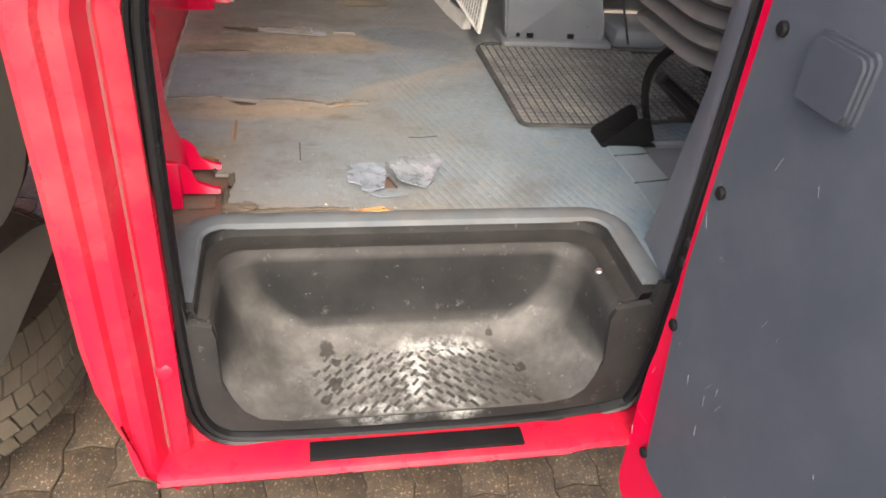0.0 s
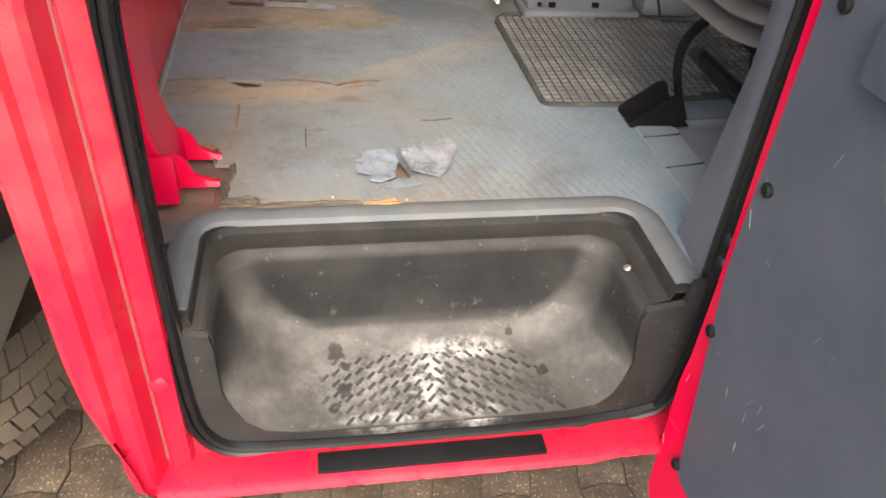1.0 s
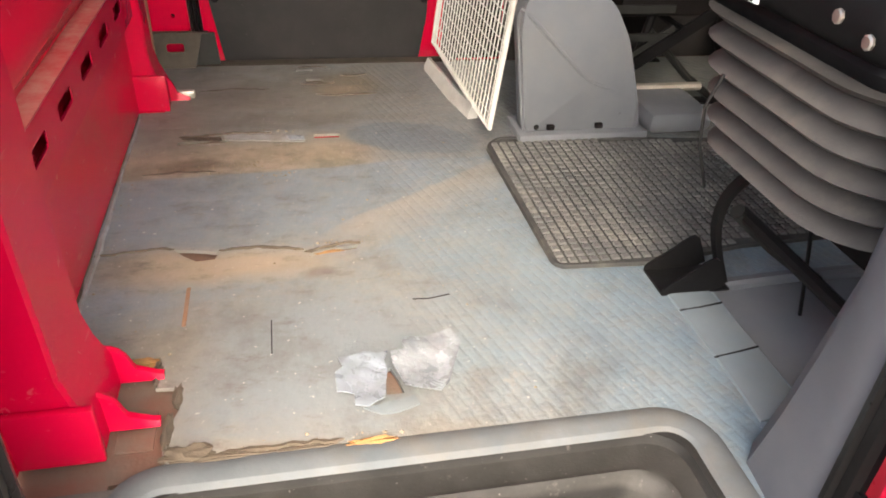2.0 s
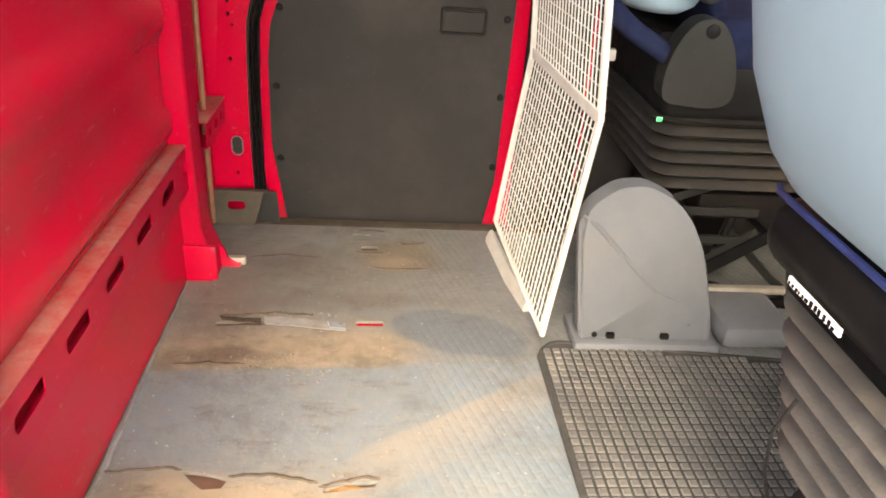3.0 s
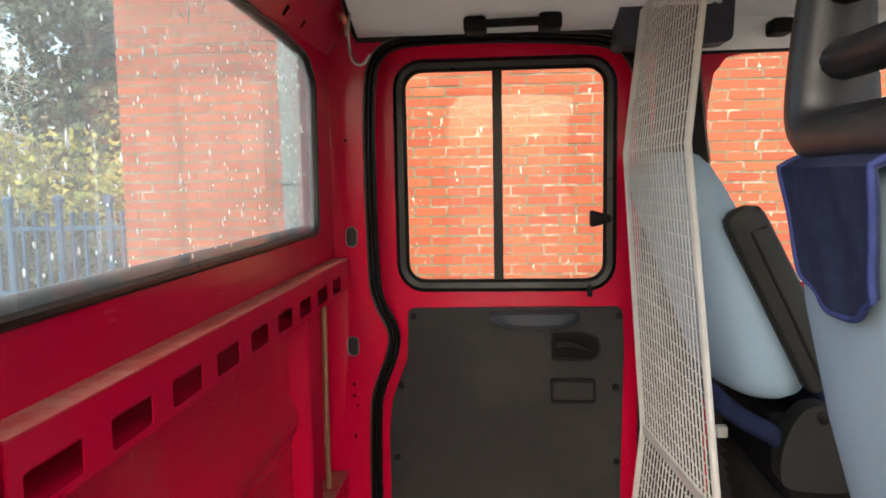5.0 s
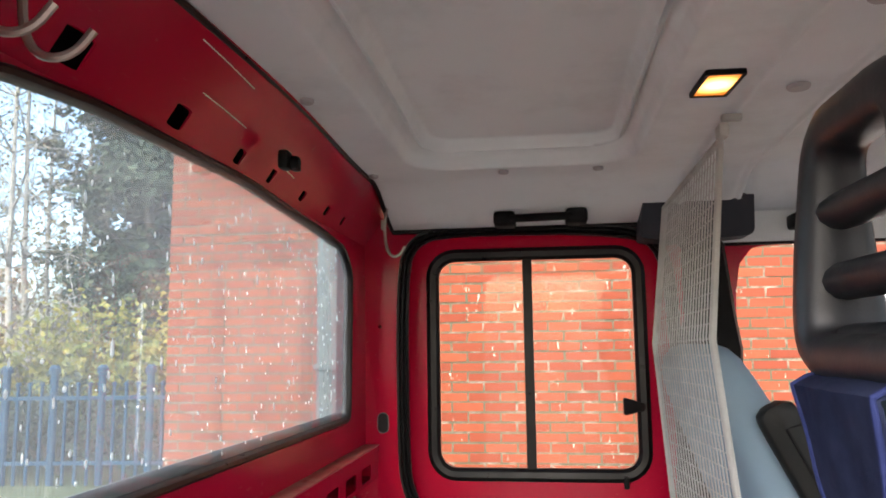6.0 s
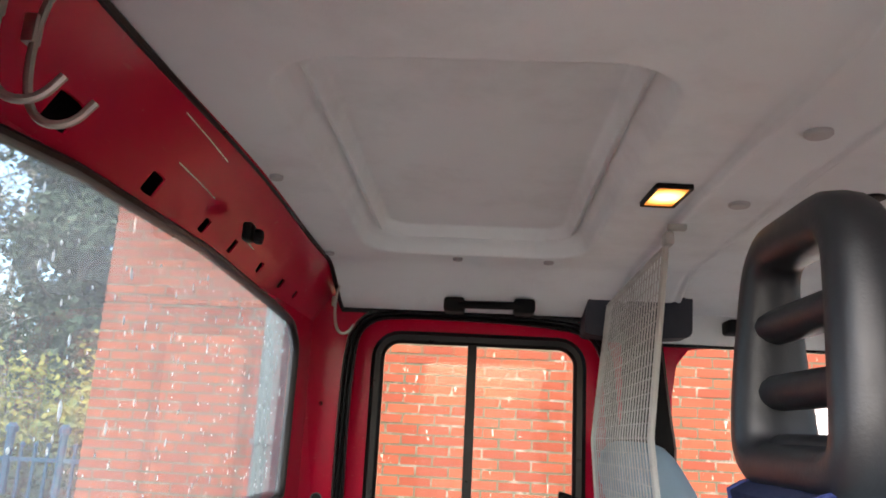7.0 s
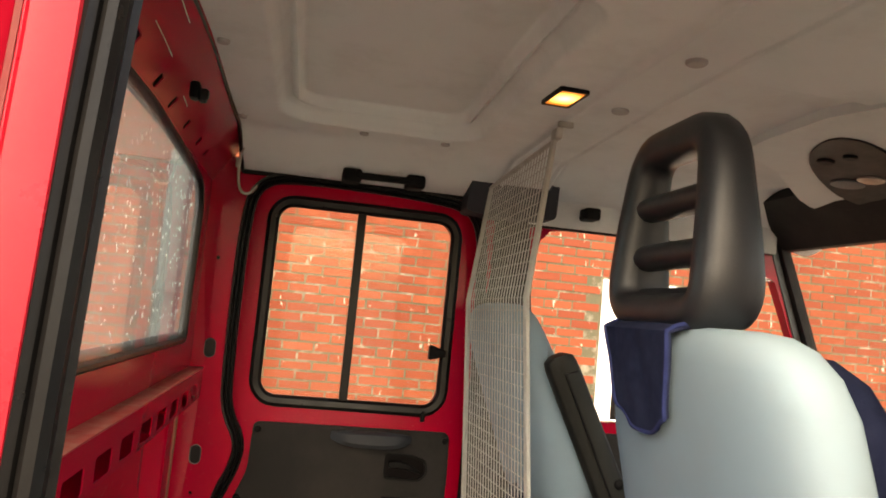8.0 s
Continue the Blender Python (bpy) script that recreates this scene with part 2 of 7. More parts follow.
GASH = surface("torn_vinyl_gash", (0.022, 0.015, 0.009), (0.05, 0.032, 0.018), (0.09, 0.06, 0.03), 0.9, scale=50, fine=200, bump=0.6)
CRUMB = surface("pale_crumbs", (0.20, 0.165, 0.115), (0.10, 0.078, 0.05), (0.30, 0.27, 0.21), 0.8, scale=60, fine=200, bump=0.2)


def floor_vinyl():
    """Blue-grey vinyl under dried tan mud that lies in drifts, with wiped patches and a fleck tread at the front."""
    m, n, l, p = shader("muddy_floor_vinyl")
    co = n.new("ShaderNodeTexCoord").outputs["Object"]
    warp = n.new("ShaderNodeTexNoise")
    warp.inputs["Scale"].default_value, warp.inputs["Detail"].default_value = 9, 6
    l.new(co, warp.inputs["Vector"])
    wob = n.new("ShaderNodeVectorMath")
    wob.operation = "MULTIPLY_ADD"
    wob.inputs[1].default_value, wob.inputs[2].default_value = (0.07, 0.07, 0), (-0.035, -0.035, 0)
    l.new(warp.outputs["Color"], wob.inputs[0])
    moved = n.new("ShaderNodeVectorMath")
    l.new(co, moved.inputs[0])
    l.new(wob.outputs[0], moved.inputs[1])

    def patch(cx, cy, rx, ry, turn=0.0, edge=0.5):
        """An uneven oval: 1 inside, 0 outside."""
        mp = n.new("ShaderNodeMapping")
        mp.vector_type = "TEXTURE"
        mp.inputs["Location"].default_value, mp.inputs["Scale"].default_value = (cx, cy, 0), (rx, ry, 1)
        mp.inputs["Rotation"].default_value = (0, 0, radians(turn))
        l.new(moved.outputs[0], mp.inputs["Vector"])
        d = n.new("ShaderNodeVectorMath")
        d.operation = "LENGTH"
        l.new(mp.outputs[0], d.inputs[0])
        return ramp_of(n, l, d.outputs["Value"], 1.0 + edge / 2, 1.0 - edge / 2)

    clean, light = (0.086, 0.122, 0.150), (0.120, 0.155, 0.178)
    col = blend(n, l, ramp_of(n, l, noise_of(n, l, co, 7, 6), 0.35, 0.65), clean, light)
    sep = n.new("ShaderNodeSeparateXYZ")
    l.new(co, sep.inputs[0])
    rear = ramp_of(n, l, sep.outputs["X"], 0.42, -0.10)
    film = product(n, l, product(n, l, ramp_of(n, l, noise_of(n, l, co, 3.0, 10, 0.66, (1.0, 2.3, 1.0)), 0.30, 0.56), rear), 0.6)
    tan = blend(n, l, ramp_of(n, l, noise_of(n, l, co, 13, 8, 0.7), 0.35, 0.68), (0.178, 0.146, 0.104), (0.10, 0.089, 0.070))
    col = blend(n, l, film, col, tan)
    fine = ramp_of(n, l, noise_of(n, l, co, 24, 10, 0.75), 0.45, 0.8)
    col = blend(n, l, product(n, l, fine, 0.6), col, (0.165, 0.14, 0.105))
    near_warp = n.new("ShaderNodeVectorMath")
    near_warp.operation = "MULTIPLY_ADD"
    near_warp.inputs[1].default_value, near_warp.inputs[2].default_value = (0.03, 0.03, 0), (-0.015, -0.015, 0)
    l.new(warp.outputs["Color"], near_warp.inputs[0])
    steady = n.new("ShaderNodeVectorMath")
    l.new(co, steady.inputs[0])
    l.new(near_warp.outputs[0], steady.inputs[1])

    def beyond(a, b, c, lo, hi):
        """Rises from 0 to 1 across a straight, slightly frayed edge."""
        d = n.new("ShaderNodeVectorMath")
        d.operation = "DOT_PRODUCT"
        d.inputs[1].default_value = (a, b, 0)
        l.new(steady.outputs[0], d.inputs[0])
        return ramp_of(n, l, d.outputs["Value"], lo + c, hi + c)

    clean_strip = product(n, l, beyond(-0.058, 1.0, 0.627, -0.30, -0.20), beyond(-0.058, 1.0, 0.627, 0.004, -0.004))
    col = blend(n, l, product(n, l, clean_strip, 0.75), col, blend(n, l, fine, (0.108, 0.134, 0.156), (0.15, 0.148, 0.135)))
    wedge = product(n, l, beyond(-0.675, 1.0, 0.422, 0.003, -0.008), beyond(-0.675, 1.0, 0.422, -0.13, -0.03))
    wedge = product(n, l, wedge, product(n, l, ramp_of(n, l, sep.outputs["X"], -0.10, 0.0), ramp_of(n, l, sep.outputs["Y"], 0.66, 0.58)))
    col = blend(n, l, product(n, l, wedge, 0.55), col, (0.198, 0.174, 0.138))
    far_end = beyond(-0.058, 1.0, 0.627, -0.006, 0.006)
    col = blend(n, l, product(n, l, far_end, 0.55), col, blend(n, l, fine, (0.108, 0.104, 0.095), (0.162, 0.149, 0.126)))
    drift = product(n, l, product(n, l, far_end, beyond(-0.058, 1.0, 0.627, 0.19, 0.06)), ramp_of(n, l, sep.outputs["X"], 0.10, 0.0))
    col = blend(n, l, product(n, l, drift, 0.8), col, blend(n, l, ramp_of(n, l, noise_of(n, l, co, 9, 8, 0.72), 0.40, 0.56), (0.105, 0.082, 0.05), (0.225, 0.18, 0.128)))
    for spot, amount, colour in (
        ((-0.10, 0.70, 0.16, 0.035, 0, 0.8), 0.55, (0.205, 0.168, 0.120)),
        ((-0.24, 0.30, 0.17, 0.045, 0, 0.9), 0.75, (0.230, 0.180, 0.122)),
        ((-0.30, 0.03, 0.07, 0.16, 0, 0.9), 0.40, (0.165, 0.14, 0.105)),
        ((0.03, 1.07, 0.09, 0.07, 0, 0.5), 0.75, (0.115, 0.092, 0.06)),
        ((0.02, 1.04, 0.05, 0.03, 0, 0.9), 0.70, (0.223, 0.176, 0.119)),
        ((-0.05, -0.108, 0.25, 0.018, 0, 0.9), 0.40, (0.165, 0.142, 0.11)),
        ((0.155, 0.745, 0.145, 0.075, -14, 0.16), 0.95, (0.078, 0.092, 0.104)),
        ((-0.09, 0.05, 0.16, 0.13, 0, 0.6), 0.80, (0.112, 0.128, 0.138)),
        ((-0.10, 0.86, 0.25, 0.03, 3, 0.9), 0.65, (0.085, 0.075, 0.062)),
        ((-0.30, 0.655, 0.075, 0.018, 0, 0.9), 0.75, (0.072, 0.054, 0.032)),
        ((-0.16, 1.02, 0.22, 0.10, 0, 1.0), 0.55, (0.090, 0.083, 0.072)),
        ((-0.35, 0.86, 0.07, 0.16, 0, 1.0), 0.50, (0.094, 0.079, 0.061)),
        ((-0.08, 0.255, 0.020, 0.016, 0, 0.8), 0.70, (0.086, 0.068, 0.054)),
    ):
        col = blend(n, l, product(n, l, patch(*spot), amount), col, colour)
    stain = ramp_of(n, l, noise_of(n, l, co, 5.5, 9, 0.75), 0.50, 0.66)
    col = blend(n, l, product(n, l, stain, 0.5), col, (0.040, 0.035, 0.029))
    worn = ramp_of(n, l, noise_of(n, l, co, 17, 10, 0.78, (0.7, 1.6, 1.0)), 0.54, 0.68)
    col = blend(n, l, product(n, l, product(n, l, worn, rear), 0.7), col, (0.055, 0.045, 0.034))
    crust = ramp_of(n, l, noise_of(n, l, co, 8.5, 10, 0.8), 0.60, 0.70)
    col = blend(n, l, product(n, l, crust, 0.5), col, (0.21, 0.18, 0.135))
    specks = ramp_of(n, l, noise_of(n, l, co, 110, 2, 0.5), 0.69, 0.76)
    col = blend(n, l, product(n, l, specks, 0.5), col, (0.42, 0.40, 0.36))
    l.new(col, p.inputs["Base Color"])
    rr = n.new("ShaderNodeMapRange")
    rr.inputs["To Min"].default_value, rr.inputs["To Max"].default_value = 0.36, 0.8
    l.new(film, rr.inputs["Value"])
    l.new(rr.outputs["Result"], p.inputs["Roughness"])
    mp = n.new("ShaderNodeMapping")
    mp.inputs["Rotation"].default_value = (0, 0, radians(72))
    l.new(co, mp.inputs["Vector"])
    br = n.new("ShaderNodeTexBrick")
    br.inputs["Scale"].default_value = 1.0
    br.inputs["Brick Width"].default_value, br.inputs["Row Height"].default_value = 0.034, 0.017
    br.inputs["Mortar Size"].default_value, br.inputs["Mortar Smooth"].default_value = 0.0048, 0.8
    l.new(mp.outputs["Vector"], br.inputs["Vector"])
    inv = n.new("ShaderNodeMath")
    inv.operation = "SUBTRACT"
    inv.inputs[0].default_value = 1.0
    l.new(br.outputs["Fac"], inv.inputs[1])
    front = ramp_of(n, l, sep.outputs["X"], 0.02, 0.10)
    tread = product(n, l, inv.outputs[0], front)
    b1 = n.new("ShaderNodeBump")
    b1.inputs["Strength"].default_value, b1.inputs["Distance"].default_value = 0.27, 0.002
    l.new(tread, b1.inputs["Height"])
    b2 = n.new("ShaderNodeBump")
    b2.inputs["Strength"].default_value, b2.inputs["Distance"].default_value = 0.6, 0.007
    l.new(noise_of(n, l, co, 14, 8, 0.68), b2.inputs["Height"])
    l.new(b1.outputs["Normal"], b2.inputs["Normal"])
    l.new(b2.outputs["Normal"], p.inputs["Normal"])
    return m


def brick_material(name, lo, hi, single):
    m, n, l, p = shader(name)
    co = n.new("ShaderNodeNewGeometry").outputs["Position"]
    rnd = n.new("ShaderNodeObjectInfo").outputs["Random"] if single else n.new("ShaderNodeNewGeometry").outputs["Random Per Island"]
    col = blend(n, l, rnd, lo, hi)
    col = blend(n, l, product(n, l, ramp_of(n, l, noise_of(n, l, co, 14, 7, 0.7), 0.4, 0.8), 0.5), col, (0.125, 0.026, 0.010))
    chalk = ramp_of(n, l, noise_of(n, l, co, 9.0, 4, 0.6, (2.6, 1.0, 0.9)), 0.665, 0.70)
    col = blend(n, l, product(n, l, chalk, 0.75), col, (0.50, 0.44, 0.38))
    l.new(col, p.inputs["Base Color"])
    p.inputs["Roughness"].default_value = 0.88
    b = n.new("ShaderNodeBump")
    b.inputs["Strength"].default_value, b.inputs["Distance"].default_value = 0.4, 0.004
    l.new(noise_of(n, l, co, 60, 6), b.inputs["Height"])
    l.new(b.outputs["Normal"], p.inputs["Normal"])
    return m


def pane_material(name, tint, mist=0.0, gloss_least=0.02):
    m = bpy.data.materials.new(name)
    m.use_nodes = True
    n, l = m.node_tree.nodes, m.node_tree.links
    n.remove(n["Principled BSDF"])
    clear, gloss, mix, fr = n.new("ShaderNodeBsdfTransparent"), n.new("ShaderNodeBsdfGlossy"), n.new("ShaderNodeMixShader"), n.new("ShaderNodeLayerWeight")
    clear.inputs["Color"].default_value = (*tint, 1)
    gloss.inputs["Roughness"].default_value = 0.01
    power, gain = n.new("ShaderNodeMath"), n.new("ShaderNodeMath")
    power.operation, gain.operation = "POWER", "MULTIPLY_ADD"
    power.inputs[1].default_value, gain.inputs[1].default_value, gain.inputs[2].default_value = 5.0, 0.85, gloss_least
    l.new(fr.outputs["Facing"], power.inputs[0])
    l.new(power.outputs[0], gain.inputs[0])
    l.new(gain.outputs[0], mix.inputs[0])
    l.new(clear.outputs[0], mix.inputs[1])
    l.new(gloss.outputs[0], mix.inputs[2])
    if mist:
        haze, blur, veil = n.new("ShaderNodeBsdfTranslucent"), n.new("ShaderNodeMixShader"), n.new("ShaderNodeTexNoise")
        veil.inputs["Scale"].default_value, veil.inputs["Detail"].default_value = 3.0, 5.0
        l.new(product(n, l, veil.outputs["Fac"], mist), blur.inputs[0])
        l.new(mix.outputs[0], blur.inputs[1])
        l.new(haze.outputs[0], blur.inputs[2])
        l.new(blur.outputs[0], n["Material Output"].inputs["Surface"])
    else:
        l.new(mix.outputs[0], n["Material Output"].inputs["Surface"])
    return m


def drop_material():
    m, n, l, p = shader("rain_water")
    p.inputs["Base Color"].default_value = (1, 1, 1, 1)
    p.inputs["Roughness"].default_value = 0.35
    p.inputs["IOR"].default_value = 1.33
    p.inputs["Transmission Weight"].default_value = 0.6
    return m


def leaf_material(name, a, b):
    m, n, l, p = shader(name)
    rnd = n.new("ShaderNodeNewGeometry").outputs["Random Per Island"]
    l.new(blend(n, l, rnd, a, b), p.inputs["Base Color"])
    p.inputs["Roughness"].default_value = 0.7
    p.inputs["Subsurface Weight"].default_value = 0.0
    return m


VINYL = floor_vinyl()
SMOOTH_VINYL = surface("smooth_vinyl", (0.115, 0.138, 0.150), (0.095, 0.116, 0.130), (0.15, 0.14, 0.12), 0.5, scale=6, fine=240, bump=0.15, dirty=0.5, shine=0.3)
BRICK = brick_material("red_brick", (0.150, 0.026, 0.0085), (0.205, 0.047, 0.016), True)
BRICK_FAR = brick_material("red_brick_bond", (0.150, 0.026, 0.0085), (0.205, 0.047, 0.016), False)
MORTAR = surface("mortar", (0.074, 0.068, 0.042), (0.060, 0.064, 0.040), (0.52, 0.48, 0.42), 0.95, scale=9, fine=90, bump=0.4, dirty=0.42, spread=(0.46, 0.58), dirt_scale=9, stretch=(2.6, 1.0, 0.9))
PAVER = surface("wet_paving_block", (0.050, 0.035, 0.021), (0.023, 0.017, 0.0105), (0.011, 0.0095, 0.007), 0.55, scale=38, fine=260, bump=1.0, dirty=0.7, dirt_scale=9, gravel=(0.24, 0.195, 0.13))
# Mostly unseen ground, set paler than the blocks to bounce light onto the ceiling.
BOUNCE_GROUND = surface("pale_bounce_paving", (0.20, 0.175, 0.145), (0.155, 0.137, 0.115), (0.10, 0.09, 0.075), 0.7, scale=3, fine=120, bump=0.5, dirty=0.5, dirt_scale=0.8, gravel=(0.2, 0.18, 0.15))
GRASS = surface("short_grass", (0.045, 0.065, 0.026), (0.075, 0.085, 0.038), (0.11, 0.09, 0.05), 0.9, scale=2, fine=60, bump=1.0, dirty=0.6, dirt_scale=1.2)
SAND_JOINT = surface("paving_sand", (0.032, 0.025, 0.018), (0.026, 0.022, 0.016), (0.03, 0.034, 0.015), 0.9, scale=8, fine=120, bump=0.6)
GLASS = pane_material("window_glass", (0.96, 0.97, 0.965))
TINTED = pane_material("tinted_rear_glass", (0.80, 0.87, 0.88), 0.13, 0.06)
RAIN = drop_material()
BARK = surface("pale_birch_bark", (0.32, 0.30, 0.27), (0.20, 0.18, 0.16), (0.07, 0.06, 0.05), 0.9, scale=9, fine=60, bump=0.4, dirty=0.8)
DARK_BARK = surface("dark_bark", (0.07, 0.06, 0.045), (0.10, 0.085, 0.065), None, 0.95, scale=9, fine=60, bump=0.4)
LEAF_YELLOW = leaf_material("yellowing_leaves", (0.24, 0.20, 0.04), (0.10, 0.12, 0.03))
LEAF_DARK = leaf_material("dark_evergreen_leaves", (0.018, 0.035, 0.02), (0.04, 0.06, 0.03))
LEAF_DRY = leaf_material("dry_twig_leaves", (0.16, 0.13, 0.07), (0.08, 0.075, 0.04))


def lamp_glow():
    m, n, l, p = shader("amber_lamp_lens")
    p.inputs["Base Color"].default_value = (0.55, 0.24, 0.07, 1)
    p.inputs["Roughness"].default_value = 0.3
    co = n.new("ShaderNodeTexCoord").outputs["Object"]
    dist = n.new("ShaderNodeVectorMath")
    dist.operation = "DISTANCE"
    dist.inputs[1].default_value = (0.288, 0.513, 1.487)
    l.new(co, dist.inputs[0])
    core = ramp_of(n, l, dist.outputs["Value"], 0.042, 0.004)
    l.new(blend(n, l, core, (1.0, 0.26, 0.025), (1.0, 0.60, 0.22)), p.inputs["Emission Color"])
    power = n.new("ShaderNodeMapRange")
    power.inputs["To Min"].default_value, power.inputs["To Max"].default_value = 0.13, 1.2
    l.new(core, power.inputs["Value"])
    l.new(power.outputs["Result"], p.inputs["Emission Strength"])
    return m


AMBER = lamp_glow()


# ---- building tools ----
def finish(name, bm, material, smooth=30.0):
    bmesh.ops.recalc_face_normals(bm, faces=bm.faces)
    me = bpy.data.meshes.new(name)
    for f in bm.faces:
        f.smooth = smooth > 0
    if smooth > 0:
        for e in bm.edges:
            if len(e.link_faces) == 2 and e.calc_face_angle(0) > radians(smooth):
                e.smooth = False
    bm.to_mesh(me)
    bm.free()
    me.materials.append(material)
    return me


def thing(name, base, label, category, group="", kind=""):
    ob = new(name)
    ob.empty_display_size = 0.05
    ob.location = base
    ob.matrix_world = Matrix.Translation(base)
    return tagged(ob, label, category, group, kind)


def part(name, bm, material, parent=None, label="", smooth=30.0):
    """One mesh, built in world places, under a thing or a part."""
    ob = new(name, finish(name, bm, material, smooth))
    if parent:
        ob.parent = parent
        ob.matrix_parent_inverse = Matrix.Identity(4) if parent.data else Matrix.Translation(-parent.location)
    if label:
        tagged(ob, label)
    return ob


def setting(name, bm, material, label, category, smooth=30.0):
    return tagged(part(name, bm, material, None, "", smooth), label, category, "", "structure")


def loose(name, bm, material, label, category, group="", kind="", smooth=30.0):
    return tagged(part(name, bm, material, None, "", smooth), label, category, group, kind)


def box(bm, lo, hi, bevel=0.0, m=None, steps=2):
    made = bmesh.ops.create_cube(bm, size=1.0)["verts"]
    for v in made:
        v.co = Vector([lo[i] if v.co[i] < 0 else hi[i] for i in range(3)])
    if bevel:
        edges = list({e for v in made for e in v.link_edges})
        out = bmesh.ops.bevel(bm, geom=edges, offset=bevel, segments=steps, profile=0.5, affect="EDGES")
        made = list({v for f in out["faces"] for v in f.verts} | {v for v in made if v.is_valid})
        whole, todo = set(made), list(made)
        while todo:
            for e in todo.pop().link_edges:
                for v in e.verts:
                    if v not in whole:
                        whole.add(v)
                        todo.append(v)
        made = list(whole)
    if m is not None:
        for v in made:
            v.co = m @ v.co
    return made


def boxes(*args, bevel=0.0):
    bm = bmesh.new()
    for lo, hi in args:
        box(bm, lo, hi, bevel)
    return bm


def rrect(u0, u1, v0, v1, r, n=5):
    pts = []
    for cu, cv, a in ((u1 - r, v1 - r, 0), (u0 + r, v1 - r, 90), (u0 + r, v0 + r, 180), (u1 - r, v0 + r, 270)):
        for i in range(n + 1):
            t = radians(a + 90 * i / n)
            pts.append((cu + r * math.cos(t), cv + r * math.sin(t)))
    return pts


def rounded(pts, r, n=4):
    """Rounds each corner of a loop by r."""
    out = []
    k = len(pts)
    for i in range(k):
        p, a, b = Vector(pts[i]), Vector(pts[i - 1]), Vector(pts[(i + 1) % k])
        da, db = (a - p), (b - p)
        ra, rb = min(r, da.length * 0.45), min(r, db.length * 0.45)
        s, e = p + da.normalized() * ra, p + db.normalized() * rb
        for j in range(n + 1):
            t = j / n
            out.append(tuple((1 - t) ** 2 * s + 2 * t * (1 - t) * p + t * t * e))
    return out


def soften(pts, times=2, closed=True):
    """Chaikin's corner cutting."""
    for _ in range(times):
        out = [] if closed else [pts[0]]
        for i in range(len(pts) if closed else len(pts) - 1):
            a, b = Vector(pts[i]), Vector(pts[(i + 1) % len(pts)])
            out += [tuple(a * 0.75 + b * 0.25), tuple(a * 0.25 + b * 0.75)]
        pts = out if closed else out + [pts[-1]]
    return pts


def inside(p, loop):
    hit, j = False, len(loop) - 1
    for i in range(len(loop)):
        (xi, yi), (xj, yj) = loop[i], loop[j]
        if (yi > p[1]) != (yj > p[1]) and p[0] < (xj - xi) * (p[1] - yi) / (yj - yi) + xi:
            hit = not hit
        j = i
    return hit


def plate(bm, outer, holes, place, depth):
    """A flat sheet with holes; place(u, v, w) sets it in the world, w runs from 0 to depth."""
    pts, edges = [], []
    for loop in [outer] + list(holes):
        k = len(pts)
        pts += [Vector(p[:2]) for p in loop]
        edges += [(k + i, k + (i + 1) % len(loop)) for i in range(len(loop))]
    flat, _, tris, _, _, _ = delaunay_2d_cdt(pts, edges, [], 0, 1e-6)
    vs = [bm.verts.new((p.x, p.y, 0)) for p in flat]
    faces = []
    for t in tris:
        c = sum((flat[i] for i in t), Vector((0, 0))) / len(t)
        if inside(c, outer) and not any(inside(c, h) for h in holes):
            faces.append(bm.faces.new([vs[i] for i in t]))
    for v in vs:
        if not v.link_faces:
            bm.verts.remove(v)
    ext = bmesh.ops.extrude_face_region(bm, geom=faces)["geom"]
    top = [v for v in ext if isinstance(v, bmesh.types.BMVert)]
    for v in top:
        v.co.z = depth
    every = {v for f in faces for v in f.verts} | set(top)
    for v in every:
        v.co = Vector(place(v.co.x, v.co.y, v.co.z))


def ring_frame(pts, closed):
    out = []
    up = None
    k = len(pts)
    for i in range(k):
        a = pts[(i - 1) % k] if closed or i > 0 else pts[i]
        b = pts[(i + 1) % k] if closed or i < k - 1 else pts[i]
        t = (b - a).normalized()
        if up is None:
            up = Vector((0, 0, 1)) if abs(t.z) < 0.9 else Vector((1, 0, 0))
        side = t.cross(up)
        if side.length < 1e-5:
            side = t.cross(Vector((0, 1, 0)))
        side.normalize()
        up = side.cross(t).normalized()
        out.append((pts[i], side, up))
    return out


def sweep(bm, pts, profile, closed=False, fixed=None):
    """Carries a profile of (a, b) along points; fixed: a direction that b keeps to."""
    pts = [Vector(p) for p in pts]
    rings = []
    k = len(pts)
    for i, (p, side, up) in enumerate(ring_frame(pts, closed)):
        if fixed is not None:
            a = pts[(i - 1) % k] if closed or i > 0 else pts[i]
            b = pts[(i + 1) % k] if closed or i < k - 1 else pts[i]
            t = (b - a).normalized()
            side = t.cross(Vector(fixed)).normalized()
            up = Vector(fixed)
        rings.append([bm.verts.new(p + side * a + up * b) for a, b in profile])
    n = len(profile)
    for i in range(k if closed else k - 1):
        r, s = rings[i], rings[(i + 1) % k]
        for j in range(n):
            bm.faces.new((r[j], r[(j + 1) % n], s[(j + 1) % n], s[j]))
    if not closed:
        bm.faces.new(rings[0])
        bm.faces.new(list(reversed(rings[-1])))


def circle(r, n=8):
    return [(r * math.cos(2 * math.pi * i / n), r * math.sin(2 * math.pi * i / n)) for i in range(n)]


def tube(pts, r, n=8, closed=False):
    bm = bmesh.new()
    sweep(bm, pts, circle(r, n), closed)
    return bm


